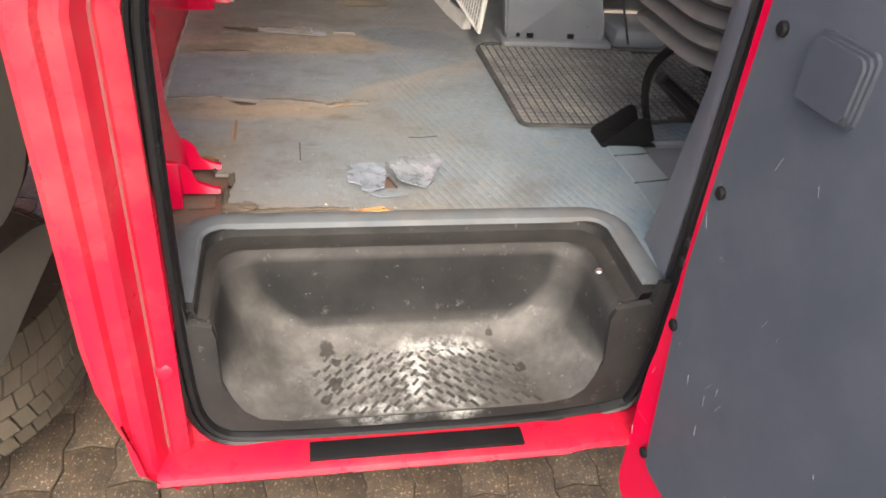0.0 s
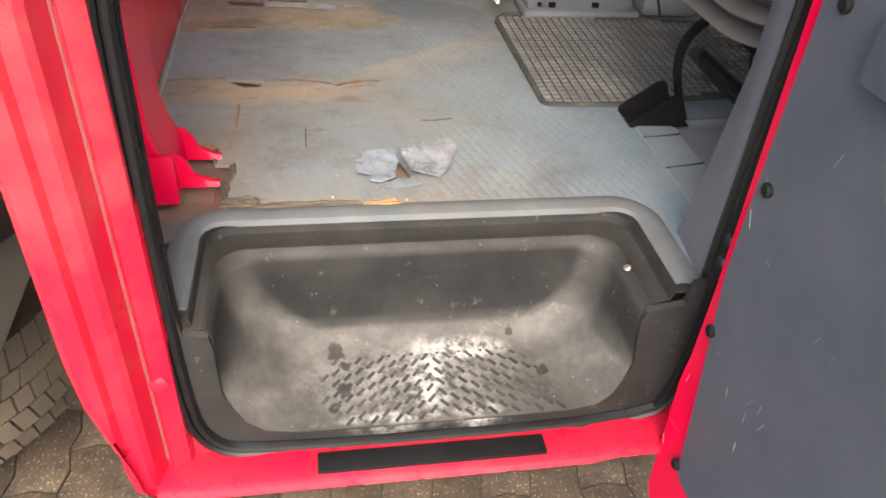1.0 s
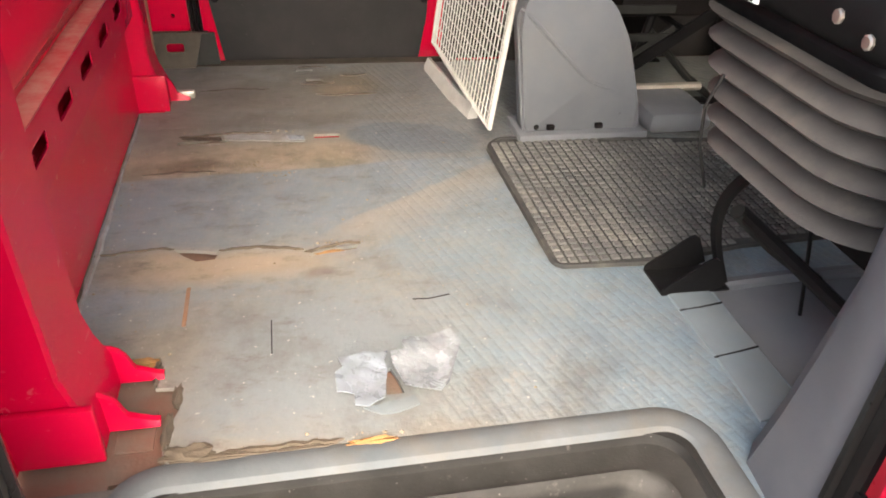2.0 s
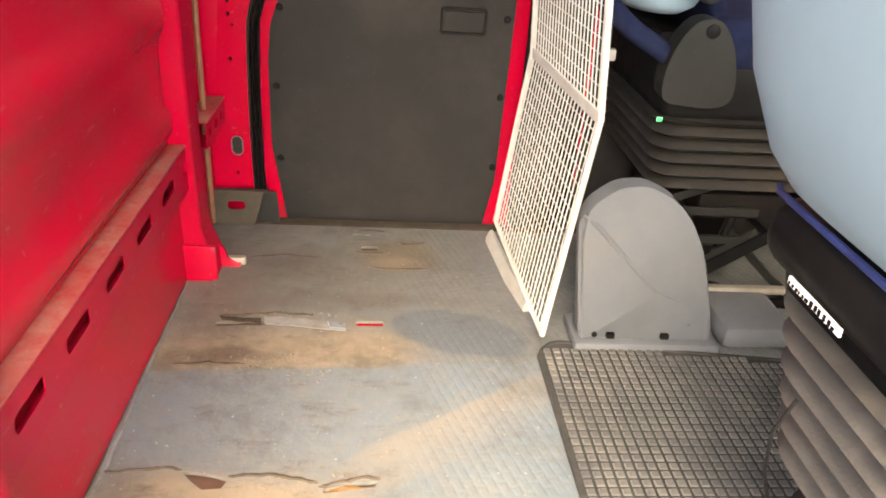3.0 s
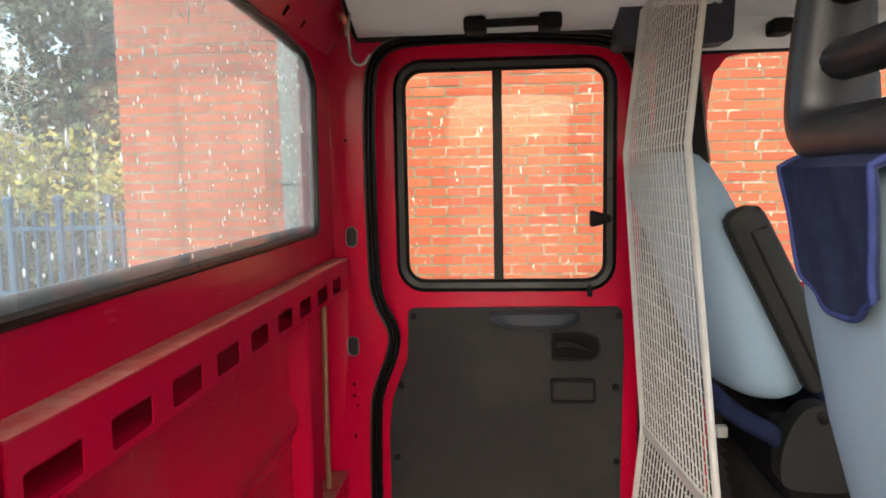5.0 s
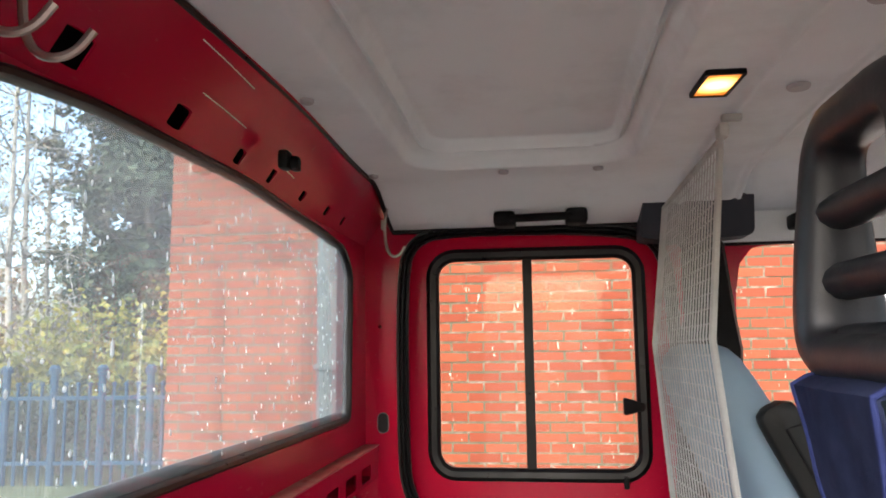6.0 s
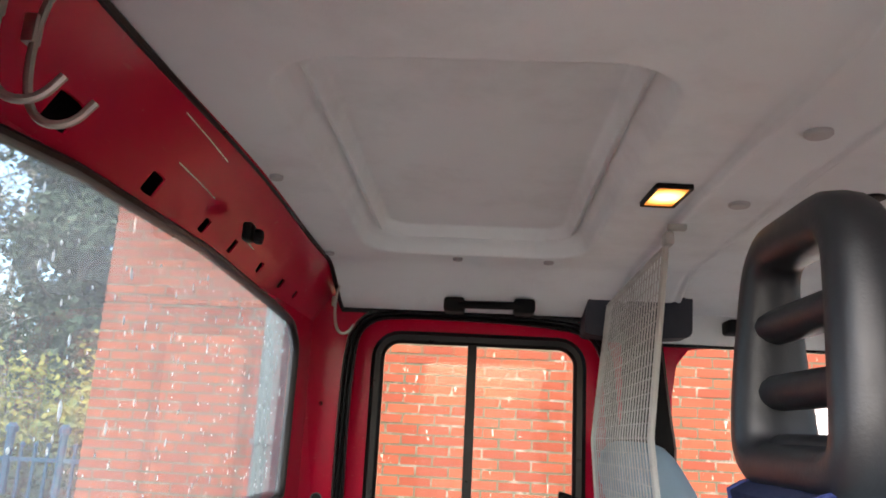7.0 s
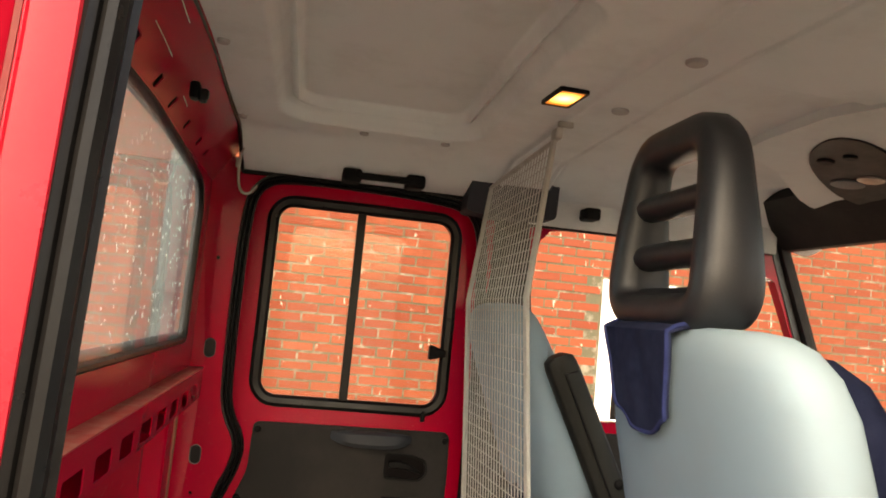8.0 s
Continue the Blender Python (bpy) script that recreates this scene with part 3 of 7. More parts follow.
def loft(bm, rings, closed=True, caps=True):
    vs = [[bm.verts.new(p) for p in r] for r in rings]
    n = len(vs[0])
    for a, b in zip(vs, vs[1:]):
        for j in range(n if closed else n - 1):
            bm.faces.new((a[j], a[(j + 1) % n], b[(j + 1) % n], b[j]))
    if caps and closed:
        bm.faces.new(vs[0])
        bm.faces.new(list(reversed(vs[-1])))
    return vs


def disc(bm, centre, axis, r, h, n=14, dome=0.3):
    """A low round button standing on a surface."""
    q = Vector(axis).normalized().to_track_quat("Z", "Y").to_matrix()
    rings = []
    for k, z in ((1.0, 0), (1.0, h * 0.6), (1 - dome, h)):
        rings.append([Vector(centre) + q @ Vector((r * k * math.cos(2 * math.pi * i / n), r * k * math.sin(2 * math.pi * i / n), z)) for i in range(n)])
    loft(bm, rings)


def smoothstep(a, b, x):
    t = min(1.0, max(0.0, (x - a) / (b - a)))
    return t * t * (3 - 2 * t)


def thicken(bm, d):
    """Gives an open sheet a back, d behind its front."""
    bmesh.ops.recalc_face_normals(bm, faces=bm.faces)
    bm.normal_update()
    old = list(bm.verts)
    away = {v: v.normal.copy() for v in old}
    spots = {v: v.co.copy() for v in old}
    ext = bmesh.ops.extrude_face_region(bm, geom=list(bm.faces))["geom"]
    fresh = [v for v in ext if isinstance(v, bmesh.types.BMVert)]
    near = {tuple(round(c, 6) for c in spots[v]): away[v] for v in old}
    for v in fresh:
        v.co -= near[tuple(round(c, 6) for c in v.co)] * d


# ---- the van: floor, walls and roof (floor top at z = 0, front of the van at +x) ----
def roof_height(x, y):
    """The crowned headlining with its raised hatch panel and the seams in front of it."""
    w = abs(y - 0.47)
    z = 1.496 - 0.082 * smoothstep(0.56, 0.81, w) - 0.008 * smoothstep(0.0, 0.5, w)
    cx, cy, hx, hy, r = -0.012, 0.5225, 0.235, 0.4425, 0.10
    dx, dy = abs(x - cx) - (hx - r), abs(y - cy) - (hy - r)
    d = math.hypot(max(dx, 0), max(dy, 0)) + min(max(dx, dy), 0) - r
    z += 0.028 * smoothstep(0.0, -0.014, d) + 0.026 * smoothstep(-0.040, -0.052, d)
    z += 0.012 * math.exp(-((d + 0.026) / 0.006) ** 2)
    z -= 0.007 * math.exp(-((x - 0.346) / 0.007) ** 2)
    z += 0.004 * math.exp(-((x - 0.468) / 0.005) ** 2)
    px, py = 0.484 - x + 0.05, 0.316 - y + 0.05 + 0.25 * max(0.0, x - 0.68) ** 1.6
    q = math.hypot(max(px, 0), max(py, 0)) + min(max(px, py), 0) - 0.05
    z += 0.012 * smoothstep(0.0, -0.006, q) + 0.010 * math.exp(-((q + 0.003) / 0.0035) ** 2)
    z -= 0.06 * smoothstep(1.16, 1.36, x)
    return z


def build_ceiling():
    bm = bmesh.new()
    nx, ny = 400, 370
    rows = []
    for i in range(nx + 1):
        x = -0.352 + (1.36 + 0.352) * i / nx
        rows.append([bm.verts.new((x, -0.285 + 1.57 * j / ny, roof_height(x, -0.285 + 1.57 * j / ny))) for j in range(ny + 1)])
    for i in range(nx):
        for j in range(ny):
            bm.faces.new((rows[i][j], rows[i][j + 1], rows[i + 1][j + 1], rows[i + 1][j]))
    top = bmesh.ops.extrude_face_region(bm, geom=list(bm.faces))["geom"]
    for v in top:
        if isinstance(v, bmesh.types.BMVert):
            v.co.z = 1.60
    return setting("ceiling", bm, LINING, "off-white moulded roof lining with raised hatch panel", "ceiling", 60)


build_ceiling()
bm = boxes(((-0.47, -0.45, 1.602), (1.5, 1.40, 1.64)), bevel=0.015)
setting("roof", bm, RED, "red painted steel van roof", "roof")

# floor covering with the cuts, slots and torn patch in it
floor_outline = [(-0.452, 0.06), (-0.452, 1.225), (1.30, 1.225), (1.30, 0.150), (0.565, 0.142), (0.552, 0.130), (0.549, -0.02), (0.552, -0.12), (0.545, -0.30), (0.404, -0.30), (0.402, -0.160), (0.385, -0.132), (0.36, -0.127), (0.10, -0.127), (-0.20, -0.13), (-0.235, -0.134), (-0.285, -0.105), (-0.288, -0.07), (-0.272, -0.02), (-0.275, 0.018), (-0.306, 0.02), (-0.306, 0.082), (-0.345, 0.084), (-0.352, 0.06)]
floor_holes = [
    [(-0.064, -0.124), (-0.03, -0.121), (-0.004, -0.121), (-0.004, -0.108), (-0.035, -0.106), (-0.064, -0.111)],
    [(-0.008, -0.036), (0.016, -0.036), (0.010, -0.004), (0.004, 0.016), (-0.004, 0.010)],
    rrect(-0.060, -0.002, 0.764, 0.782, 0.005, 3),
    [(-0.345, 0.752), (-0.29, 0.758), (-0.245, 0.760), (-0.235, 0.770), (-0.27, 0.779), (-0.31, 0.770), (-0.345, 0.768)],
    [(-0.313, 0.350), (-0.296, 0.330), (-0.275, 0.312), (-0.246, 0.315), (-0.240, 0.334), (-0.262, 0.342), (-0.29, 0.348)],
    [(-0.092, 0.305), (-0.05, 0.312), (-0.012, 0.318), (-0.008, 0.330), (-0.04, 0.326), (-0.092, 0.314)],
    rrect(-0.062, -0.018, 1.098, 1.118, 0.006, 3),
    rrect(-0.085, -0.04, 1.176, 1.186, 0.004, 3),
]
bm = bmesh.new()
plate(bm, floor_outline, floor_holes, lambda u, v, w: (u, v, w - 0.006), 0.006)
FLOOR = setting("floor", bm, VINYL, "worn blue-grey vinyl floor with dried tan mud and cuts", "floor")
bm = bmesh.new()
plate(bm, [(-0.46, -0.11), (-0.46, 1.28), (1.32, 1.28), (1.32, -0.33), (0.43, -0.33), (0.43, -0.12), (-0.345, -0.12), (-0.35, -0.33), (-0.46, -0.33)], [], lambda u, v, w: (u, v, w - 0.022), 0.008)
part("subfloor", bm, SUBFLOOR, FLOOR, "dirty red-brown steel under the cut vinyl")


bm = boxes(((0.556, -0.31, -0.0135), (1.30, 0.136, -0.0095)), bevel=0.001)
part("side_tray", bm, GREY, FLOOR, "smooth grey tray beside the cut vinyl edge")
bm = bmesh.new()
sweep(bm, [(0.556, 0.138, -0.004), (0.70, 0.144, -0.002), (0.95, 0.146, -0.004)], [(-0.010, -0.006), (-0.010, 0.006), (0.006, 0.010), (0.010, 0.004), (0.010, -0.006)], fixed=(0, 0, 1))
part("tray_lip", bm, GREY, FLOOR, "folded grey edge of the tray")
bm = bmesh.new()
sweep(bm, [(0.508, 0.122, 0.0), (0.512, -0.02, 0.0), (0.508, -0.16, 0.0)], [(-0.040, -0.001), (-0.036, 0.003), (0.030, 0.0045), (0.037, 0.003), (0.038, -0.001)], fixed=(0, 0, 1))
part("overlap_strip", bm, SMOOTH_VINYL, FLOOR, "smooth bent strip of vinyl along the cut edge")


SEAM_STRIP = surface("worn_seam_strip", (0.21, 0.215, 0.22), (0.145, 0.138, 0.120), (0.085, 0.068, 0.048), 0.5, scale=26, fine=160, bump=0.3, dirty=0.7, dirt_scale=14, shine=0.35)


def seam(name, pts, width, height, material, label):
    """A torn, wavy edge of vinyl that runs along the floor."""
    bm = bmesh.new()
    path = [Vector(p).lerp(Vector(q), k / 8) for p, q in zip(pts, pts[1:]) for k in range(8)] + [Vector(pts[-1])]
    rings = []
    for k, p in enumerate(path):
        wob = noise.noise(Vector((p.x * 55, p.y * 55, 2.0)))
        w = width * (0.55 + 0.9 * abs(noise.noise(Vector((p.x * 80, 5.0, p.y * 80))))) * min(1.0, 0.15 + 0.4 * min(k, len(path) - 1 - k))
        h = height * (0.6 + 0.8 * abs(noise.noise(Vector((p.x * 70, 9.0, 1.0)))))
        d = Vector(pts[-1]) - Vector(pts[0])
        side = Vector((-d.y, d.x)).normalized()
        c = p + side * wob * 0.005
        rings.append([(c + side * a).to_3d() + Vector((0, 0, z)) for a, z in ((-w, -0.001), (-w * 0.5, h), (w * 0.5, h * 0.7), (w, -0.001))])
    loft(bm, rings)
    return part(name, bm, material, FLOOR, label)


seam("torn_edge", [(-0.345, 0.790), (-0.29, 0.795), (-0.23, 0.806), (-0.15, 0.800)], 0.006, 0.004, TORN, "frayed edge of torn vinyl")
seam("welded_seam", [(-0.437, 0.345), (-0.387, 0.352), (-0.34, 0.356), (-0.313, 0.352)], 0.005, 0.004, TORN, "")
seam("welded_seam", [(-0.240, 0.340), (-0.184, 0.345), (-0.14, 0.336), (-0.10, 0.326)], 0.006, 0.004, TORN, "")
seam("torn_edge", [(-0.10, 0.318), (-0.06, 0.330), (-0.03, 0.338), (-0.004, 0.336)], 0.005, 0.005, TORN, "frayed edge over yellow underlay")
seam("welded_seam", [(-0.22, -0.105), (-0.17, -0.103), (-0.12, -0.103), (-0.07, -0.104)], 0.007, 0.005, TORN, "")
seam("welded_seam", [(-0.21, -0.122), (-0.14, -0.120), (-0.08, -0.124)], 0.009, 0.003, SEAM_STRIP, "grey ribbed repair strip")
seam("welded_seam", [(-0.40, 0.625), (-0.34, 0.63), (-0.26, 0.628)], 0.006, 0.002, TORN, "")
for pts in ([(-0.04, 1.012), (0.02, 1.006), (0.11, 1.012)], [(0.03, 1.138), (0.06, 1.134), (0.10, 1.144)], [(-0.075, 1.085), (-0.03, 1.08), (0.01, 1.086)], [(-0.08, 1.205), (-0.04, 1.208), (0.0, 1.20)]):
    seam("torn_edge", pts, 0.006, 0.003, TORN, "frayed edge of a torn vinyl patch")
seam("welded_seam", [(-0.32, 1.05), (-0.24, 1.062), (-0.15, 1.055)], 0.005, 0.002, TORN, "")
bm = boxes(((-0.443, 0.930, -0.001), (-0.386, 0.966, 0.0022)), bevel=0.001)
part("bare_paint_strip", bm, RED, FLOOR, "red paint showing beside the post")
bm = boxes(((-0.066, 0.758, -0.0135), (0.004, 0.788, -0.009)))
part("red_slot", bm, RED, FLOOR, "red paint showing through the slot")
for pts in ([(0.470, 0.075), (0.505, 0.078), (0.548, 0.085)], [(0.470, -0.035), (0.505, -0.030), (0.548, -0.022)], [(0.06, 0.165), (0.085, 0.163), (0.12, 0.17)]):
    bm = bmesh.new()
    sweep(bm, [(x, y, 0.0042 if x > 0.3 else 0.0) for x, y in pts], [(-0.0013, -0.001), (-0.0013, 0.0006), (0.0013, 0.0006), (0.0013, -0.001)], fixed=(0, 0, 1))
    part("cut_line", bm, BLACK, FLOOR, "dark cut in the vinyl")
seam("edge_strip", [(-0.430, 0.10), (-0.433, 0.4), (-0.436, 0.7), (-0.438, 0.92)], 0.005, 0.006, SEAM_STRIP, "lifted pale edge of the vinyl along the bulkhead")
seam("edge_gap", [(-0.4415, 0.09), (-0.443, 0.4), (-0.444, 0.7), (-0.4445, 0.93)], 0.004, 0.002, GASH, "dirty gap beside the bulkhead")


def lump(name, centre, size, material, parent, seed, label="", height=1.0):
    """A small torn or crumpled piece."""
    bm = bmesh.new()
    bmesh.ops.create_icosphere(bm, subdivisions=3, radius=1.0)
    for v in bm.verts:
        k = 1 + 0.55 * noise.noise(v.co * 2.3 + Vector((seed, 0, 0)))
        v.co = Vector((centre[0] + v.co.x * size[0] * k, centre[1] + v.co.y * size[1] * k, centre[2] + max(-0.3, v.co.z) * size[2] * k * height))
    return part(name, bm, material, parent, label, 40)


for spot, size, k in (((-0.034, -0.115, 0.001), (0.030, 0.006, 0.008), 1.0), ((-0.327, 0.076, -0.004), (0.022, 0.007, 0.008), 4.0), ((-0.05, 0.316, -0.006), (0.036, 0.006, 0.006), 9.0)):
    lump("torn_underlay", spot, size, FOAM, FLOOR, k, "torn yellow underlay foam")
lump("curled_vinyl_edge", (-0.255, -0.100, 0.000), (0.030, 0.014, 0.010), TORN, FLOOR, 6.0, "curled torn corner of vinyl")


for spot, size, k in (((-0.283, -0.06, -0.001), (0.007, 0.030, 0.006), 12.0), ((-0.276, 0.0, -0.001), (0.007, 0.022, 0.006), 15.0), ((-0.21, -0.112, -0.001), (0.05, 0.006, 0.006), 18.0), ((-0.12, -0.111, -0.001), (0.04, 0.005, 0.004), 22.0), ((-0.306, 0.05, -0.002), (0.006, 0.028, 0.006), 25.0)):
    lump("torn_vinyl_edge", spot, size, TORN, FLOOR, k, "frayed brown edge of torn vinyl")
bm = boxes(((-0.345, -0.075, -0.0135), (-0.30, -0.01, -0.0105)), bevel=0.001)
part("steel_plate", bm, SUBFLOOR, FLOOR, "dull steel plate under the torn vinyl")
bm = boxes(((-0.345, 0.086, -0.0135), (-0.306, 0.099, -0.004)), bevel=0.002)
part("torn_underlay", bm, FOAM, FLOOR)


def flap(name, outline, lift, material, label, seed):
    """A torn tongue of tape or vinyl, crumpled and lifted on one side."""
    bm = bmesh.new()
    plate(bm, outline, [], lambda u, v, w: (u, v, w), 0.002)
    bmesh.ops.subdivide_edges(bm, edges=list(bm.edges), cuts=3, use_grid_fill=True)
    for v in bm.verts:
        v.co.z += 0.003 + lift(v.co.x, v.co.y) + 0.0018 * noise.noise(Vector((v.co.x * 70, v.co.y * 70, seed)))
    return part(name, bm, material, FLOOR, label, 12)


flap("worn_strip", [(-0.250, 0.784), (-0.215, 0.783), (-0.165, 0.777), (-0.12, 0.770), (-0.081, 0.759), (-0.079, 0.738), (-0.105, 0.742), (-0.14, 0.745), (-0.19, 0.752), (-0.246, 0.757)], lambda x, y: 0.0012 + 0.0015 * noise.noise(Vector((x * 40, y * 60, 0))), SEAM_STRIP, "pale worn strip over the seam", 12.0)
flap("worn_strip", [(-0.118, 0.766), (-0.081, 0.7575), (-0.079, 0.7395), (-0.112, 0.744)], lambda x, y: 0.0045, TAPE, "bright taped end of the strip", 13.0)
flap("torn_gash", [(-0.341, 0.784), (-0.30, 0.779), (-0.256, 0.779), (-0.253, 0.759), (-0.29, 0.762), (-0.335, 0.772)], lambda x, y: 0.0006, GASH, "dark torn gash in the vinyl", 14.0)
flap("patch_of_tape", [(-0.067, 0.037), (-0.062, 0.016), (-0.073, 0.008), (-0.073, -0.031), (-0.051, -0.035), (-0.052, -0.058), (-0.035, -0.062), (-0.012, -0.049), (-0.007, -0.02), (-0.002, 0.0), (-0.004, 0.022), (0.003, 0.039), (-0.014, 0.036), (-0.030, 0.043), (-0.046, 0.036)],
     lambda x, y: 0.002 + 0.004 * smoothstep(0.018, 0.040, math.hypot(x + 0.034, (y + 0.008) * 0.8)), TAPE, "torn patch of blue-grey tape", 1.0)
flap("lifted_flap", [(0.005, 0.004), (0.006, 0.029), (0.024, 0.034), (0.027, 0.061), (0.060, 0.066), (0.101, 0.076), (0.110, 0.046), (0.092, 0.004), (0.079, -0.028), (0.064, -0.043), (0.016, -0.038)],
     lambda x, y: 0.014 * smoothstep(0.075, 0.005, x) + 0.005 * smoothstep(0.06, 0.085, x), TAPE_BRIGHT, "curled shiny flap of foil tape", 5.0)
flap("patch_of_tape", [(-0.041, -0.060), (-0.018, -0.056), (0.028, -0.046), (0.032, -0.064), (0.003, -0.073), (-0.02, -0.074)], lambda x, y: 0.0005, SMOOTH_VINYL, "", 8.0)
bm = boxes(((-0.284, 0.145, -0.0005), (-0.278, 0.24, 0.0010)), bevel=0.0004)
part("rust_streak", bm, surface("orange_rust", (0.19, 0.085, 0.040), (0.16, 0.10, 0.065), (0.15, 0.13, 0.10), 0.9, scale=60, bump=0.3), FLOOR, "orange rust streak")
bm = boxes(((-0.1570, 0.068, -0.0005), (-0.1553, 0.142, 0.0008)))
part("scratch", bm, BLACK, FLOOR, "dark scratch in the vinyl")


# step well inside the near doorway
def well_path(xl, xr, yb, yf, r, z, n=6):
    flare = 0.036 * smoothstep(-0.04, -0.15, z)
    pts = [(xl - flare, yf, z)]
    for cx, a in ((xl + r, 180), (xr - r, 90)):
        for i in range(n + 1):
            t = radians(a - 90 * i / n)
            pts.append((cx + r * math.cos(t), yb - r + r * math.sin(t), z))
    pts.append((xr + flare, yf, z))
    return pts


WELL = [
    (-0.334, 0.396, -0.122, -0.352, 0.05, -0.006), (-0.322, 0.374, -0.140, -0.352, 0.05, -0.004), (-0.308, 0.356, -0.150, -0.352, 0.048, -0.005), (-0.305, 0.352, -0.154, -0.352, 0.046, -0.018),
    (-0.293, 0.330, -0.184, -0.354, 0.045, -0.022), (-0.288, 0.322, -0.191, -0.354, 0.045, -0.0185), (-0.284, 0.316, -0.196, -0.356, 0.05, -0.024), (-0.280, 0.310, -0.200, -0.357, 0.055, -0.042),
    (-0.264, 0.298, -0.202, -0.358, 0.062, -0.09), (-0.244, 0.284, -0.205, -0.362, 0.072, -0.135), (-0.230, 0.272, -0.209, -0.368, 0.082, -0.165), (-0.214, 0.256, -0.216, -0.376, 0.092, -0.186), (-0.19, 0.232, -0.230, -0.382, 0.095, -0.199),
    (-0.15, 0.19, -0.255, -0.384, 0.06, -0.2045), (-0.10, 0.12, -0.30, -0.385, 0.03, -0.205),
]
bm = bmesh.new()
vs = loft(bm, [well_path(*w) for w in WELL], closed=False)
bm.faces.new(vs[-1])
thicken(bm, 0.003)
STEP = setting("step_well", bm, STEP_PLASTIC, "dusty black moulded plastic entry step", "step", 50)
bm = bmesh.new()
sweep(bm, well_path(-0.332, 0.386, -0.129, -0.335, 0.055, 0.0, 8), [(-0.021, -0.008), (-0.018, 0.0005), (-0.010, 0.004), (0.004, 0.0045), (0.016, 0.001), (0.022, -0.006)], fixed=(0, 0, 1))
part("edge_trim", bm, surface("worn_edging", (0.055, 0.064, 0.070), (0.085, 0.092, 0.096), (0.075, 0.064, 0.05), 0.6, shine=0.2, scale=7, fine=220, bump=0.15, dirty=0.8, dirt_scale=4), STEP, "pale grey moulded floor edging")
bm = bmesh.new()
cut = soften([(-0.345, 0.02), (-0.345, -0.19), (-0.30, -0.262), (-0.20, -0.262), (0.25, -0.262), (0.36, -0.25), (0.405, -0.17), (0.415, 0.02)], 2, False)
sides = [(xr + 0.036 * smoothstep(-0.04, -0.15, z), xl - 0.036 * smoothstep(-0.04, -0.15, z), z) for xl, xr, yb, yf, r, z in WELL[6:-1]]
inner = [(0.378, 0.02), (0.372, -0.018)] + [(right + 0.001, z - 0.004) for right, left, z in sides] + [(left - 0.001, z - 0.004) for right, left, z in reversed(sides)] + [(-0.316, -0.018), (-0.32, 0.02)]
plate(bm, cut + inner, [], lambda u, v, w: (u, -0.354 - w, v), 0.012)
part("front_lip", bm, STEP_PLASTIC, STEP)
TREAD = surface("worn_tread", (0.016, 0.0155, 0.0145), (0.040, 0.038, 0.034), (0.09, 0.086, 0.078), 0.6, scale=16, fine=200, bump=0.2, dirty=0.8, dirt_scale=12, shine=0.2)
random.seed(4)
bm = bmesh.new()
for i in range(-10, 11):
    for j in range(9):
        x, y = 0.038 + i * 0.0178, -0.374 + j * 0.0218 + (0.0109 if i % 2 else 0)
        if y > -0.198 or (abs(i) > 9 and j % 2):
            continue
        box(bm, (-0.0023, -0.0082, 0), (0.0023, 0.0082, 0.0030), 0, pose(x, y, -0.2055, 0, 0, -38 if i < 0 else 38))
tagged(part("raised_tread", bm, TREAD, STEP, "worn herringbone anti-slip tread"), kind="stuff")
bm = bmesh.new()
disc(bm, (0.318, -0.275, -0.022), (-0.5, 0, 1), 0.006, 0.005)
part("bolt", bm, STEEL, STEP, "bright bolt head")
# bracket of grey vinyl with the red opening beside the step
bm = bmesh.new()
plate(bm, [(-0.425, -0.335), (-0.322, -0.335), (-0.322, -0.14), (-0.43, -0.14)], [soften([(-0.362, -0.20), (-0.352, -0.187), (-0.33, -0.186), (-0.324, -0.195), (-0.33, -0.275), (-0.338, -0.275), (-0.352, -0.235)], 1)], lambda u, v, w: (u, v, w - 0.004), 0.006)
part("corner_cover", bm, surface("dusty_grey_cover", (0.06, 0.058, 0.055), (0.085, 0.078, 0.07), (0.12, 0.10, 0.08), 0.7, scale=14, fine=200, bump=0.3, dirty=0.6, shine=0.2), FLOOR, "grey corner cover with an opening")

# crumbs of foam, grit and dried mud along the torn places
random.seed(5)
bm = bmesh.new()
for cx, cy, rx, ry, count in ((-0.18, 0.802, 0.13, 0.014, 70), (-0.22, 0.635, 0.14, 0.030, 80), (-0.16, 0.60, 0.05, 0.03, 40), (-0.10, 0.345, 0.16, 0.02, 25), (-0.34, 0.08, 0.05, 0.20, 22), (-0.05, -0.10, 0.16, 0.012, 15), (0.03, 1.06, 0.10, 0.05, 40), (-0.42, 0.55, 0.02, 0.35, 40), (0.05, 0.35, 0.30, 0.45, 50)):
    for k in range(count):
        x, y, r = random.gauss(cx, rx * 0.5), random.gauss(cy, ry * 0.5), 0.0009 + 0.0024 * random.random() ** 3
        if x < -0.435 or x > 0.40 or y < -0.115 or y > 1.20:
            continue
        ring = [bm.verts.new((x + r * random.uniform(0.7, 1.4) * math.cos(a), y + r * random.uniform(0.7, 1.4) * math.sin(a), 0.0004)) for a in (0, 1.3, 2.5, 3.8, 5.1)]
        tip = bm.verts.new((x + random.uniform(-r, r) * 0.4, y + random.uniform(-r, r) * 0.4, 0.0006 + r * random.uniform(0.4, 1.0)))
        for a, b in zip(ring, ring[1:] + ring[:1]):
            bm.faces.new((a, b, tip))
loose("floor_crumbs", bm, CRUMB, "pale crumbs of grit and foam on the floor", "debris", kind="stuff")

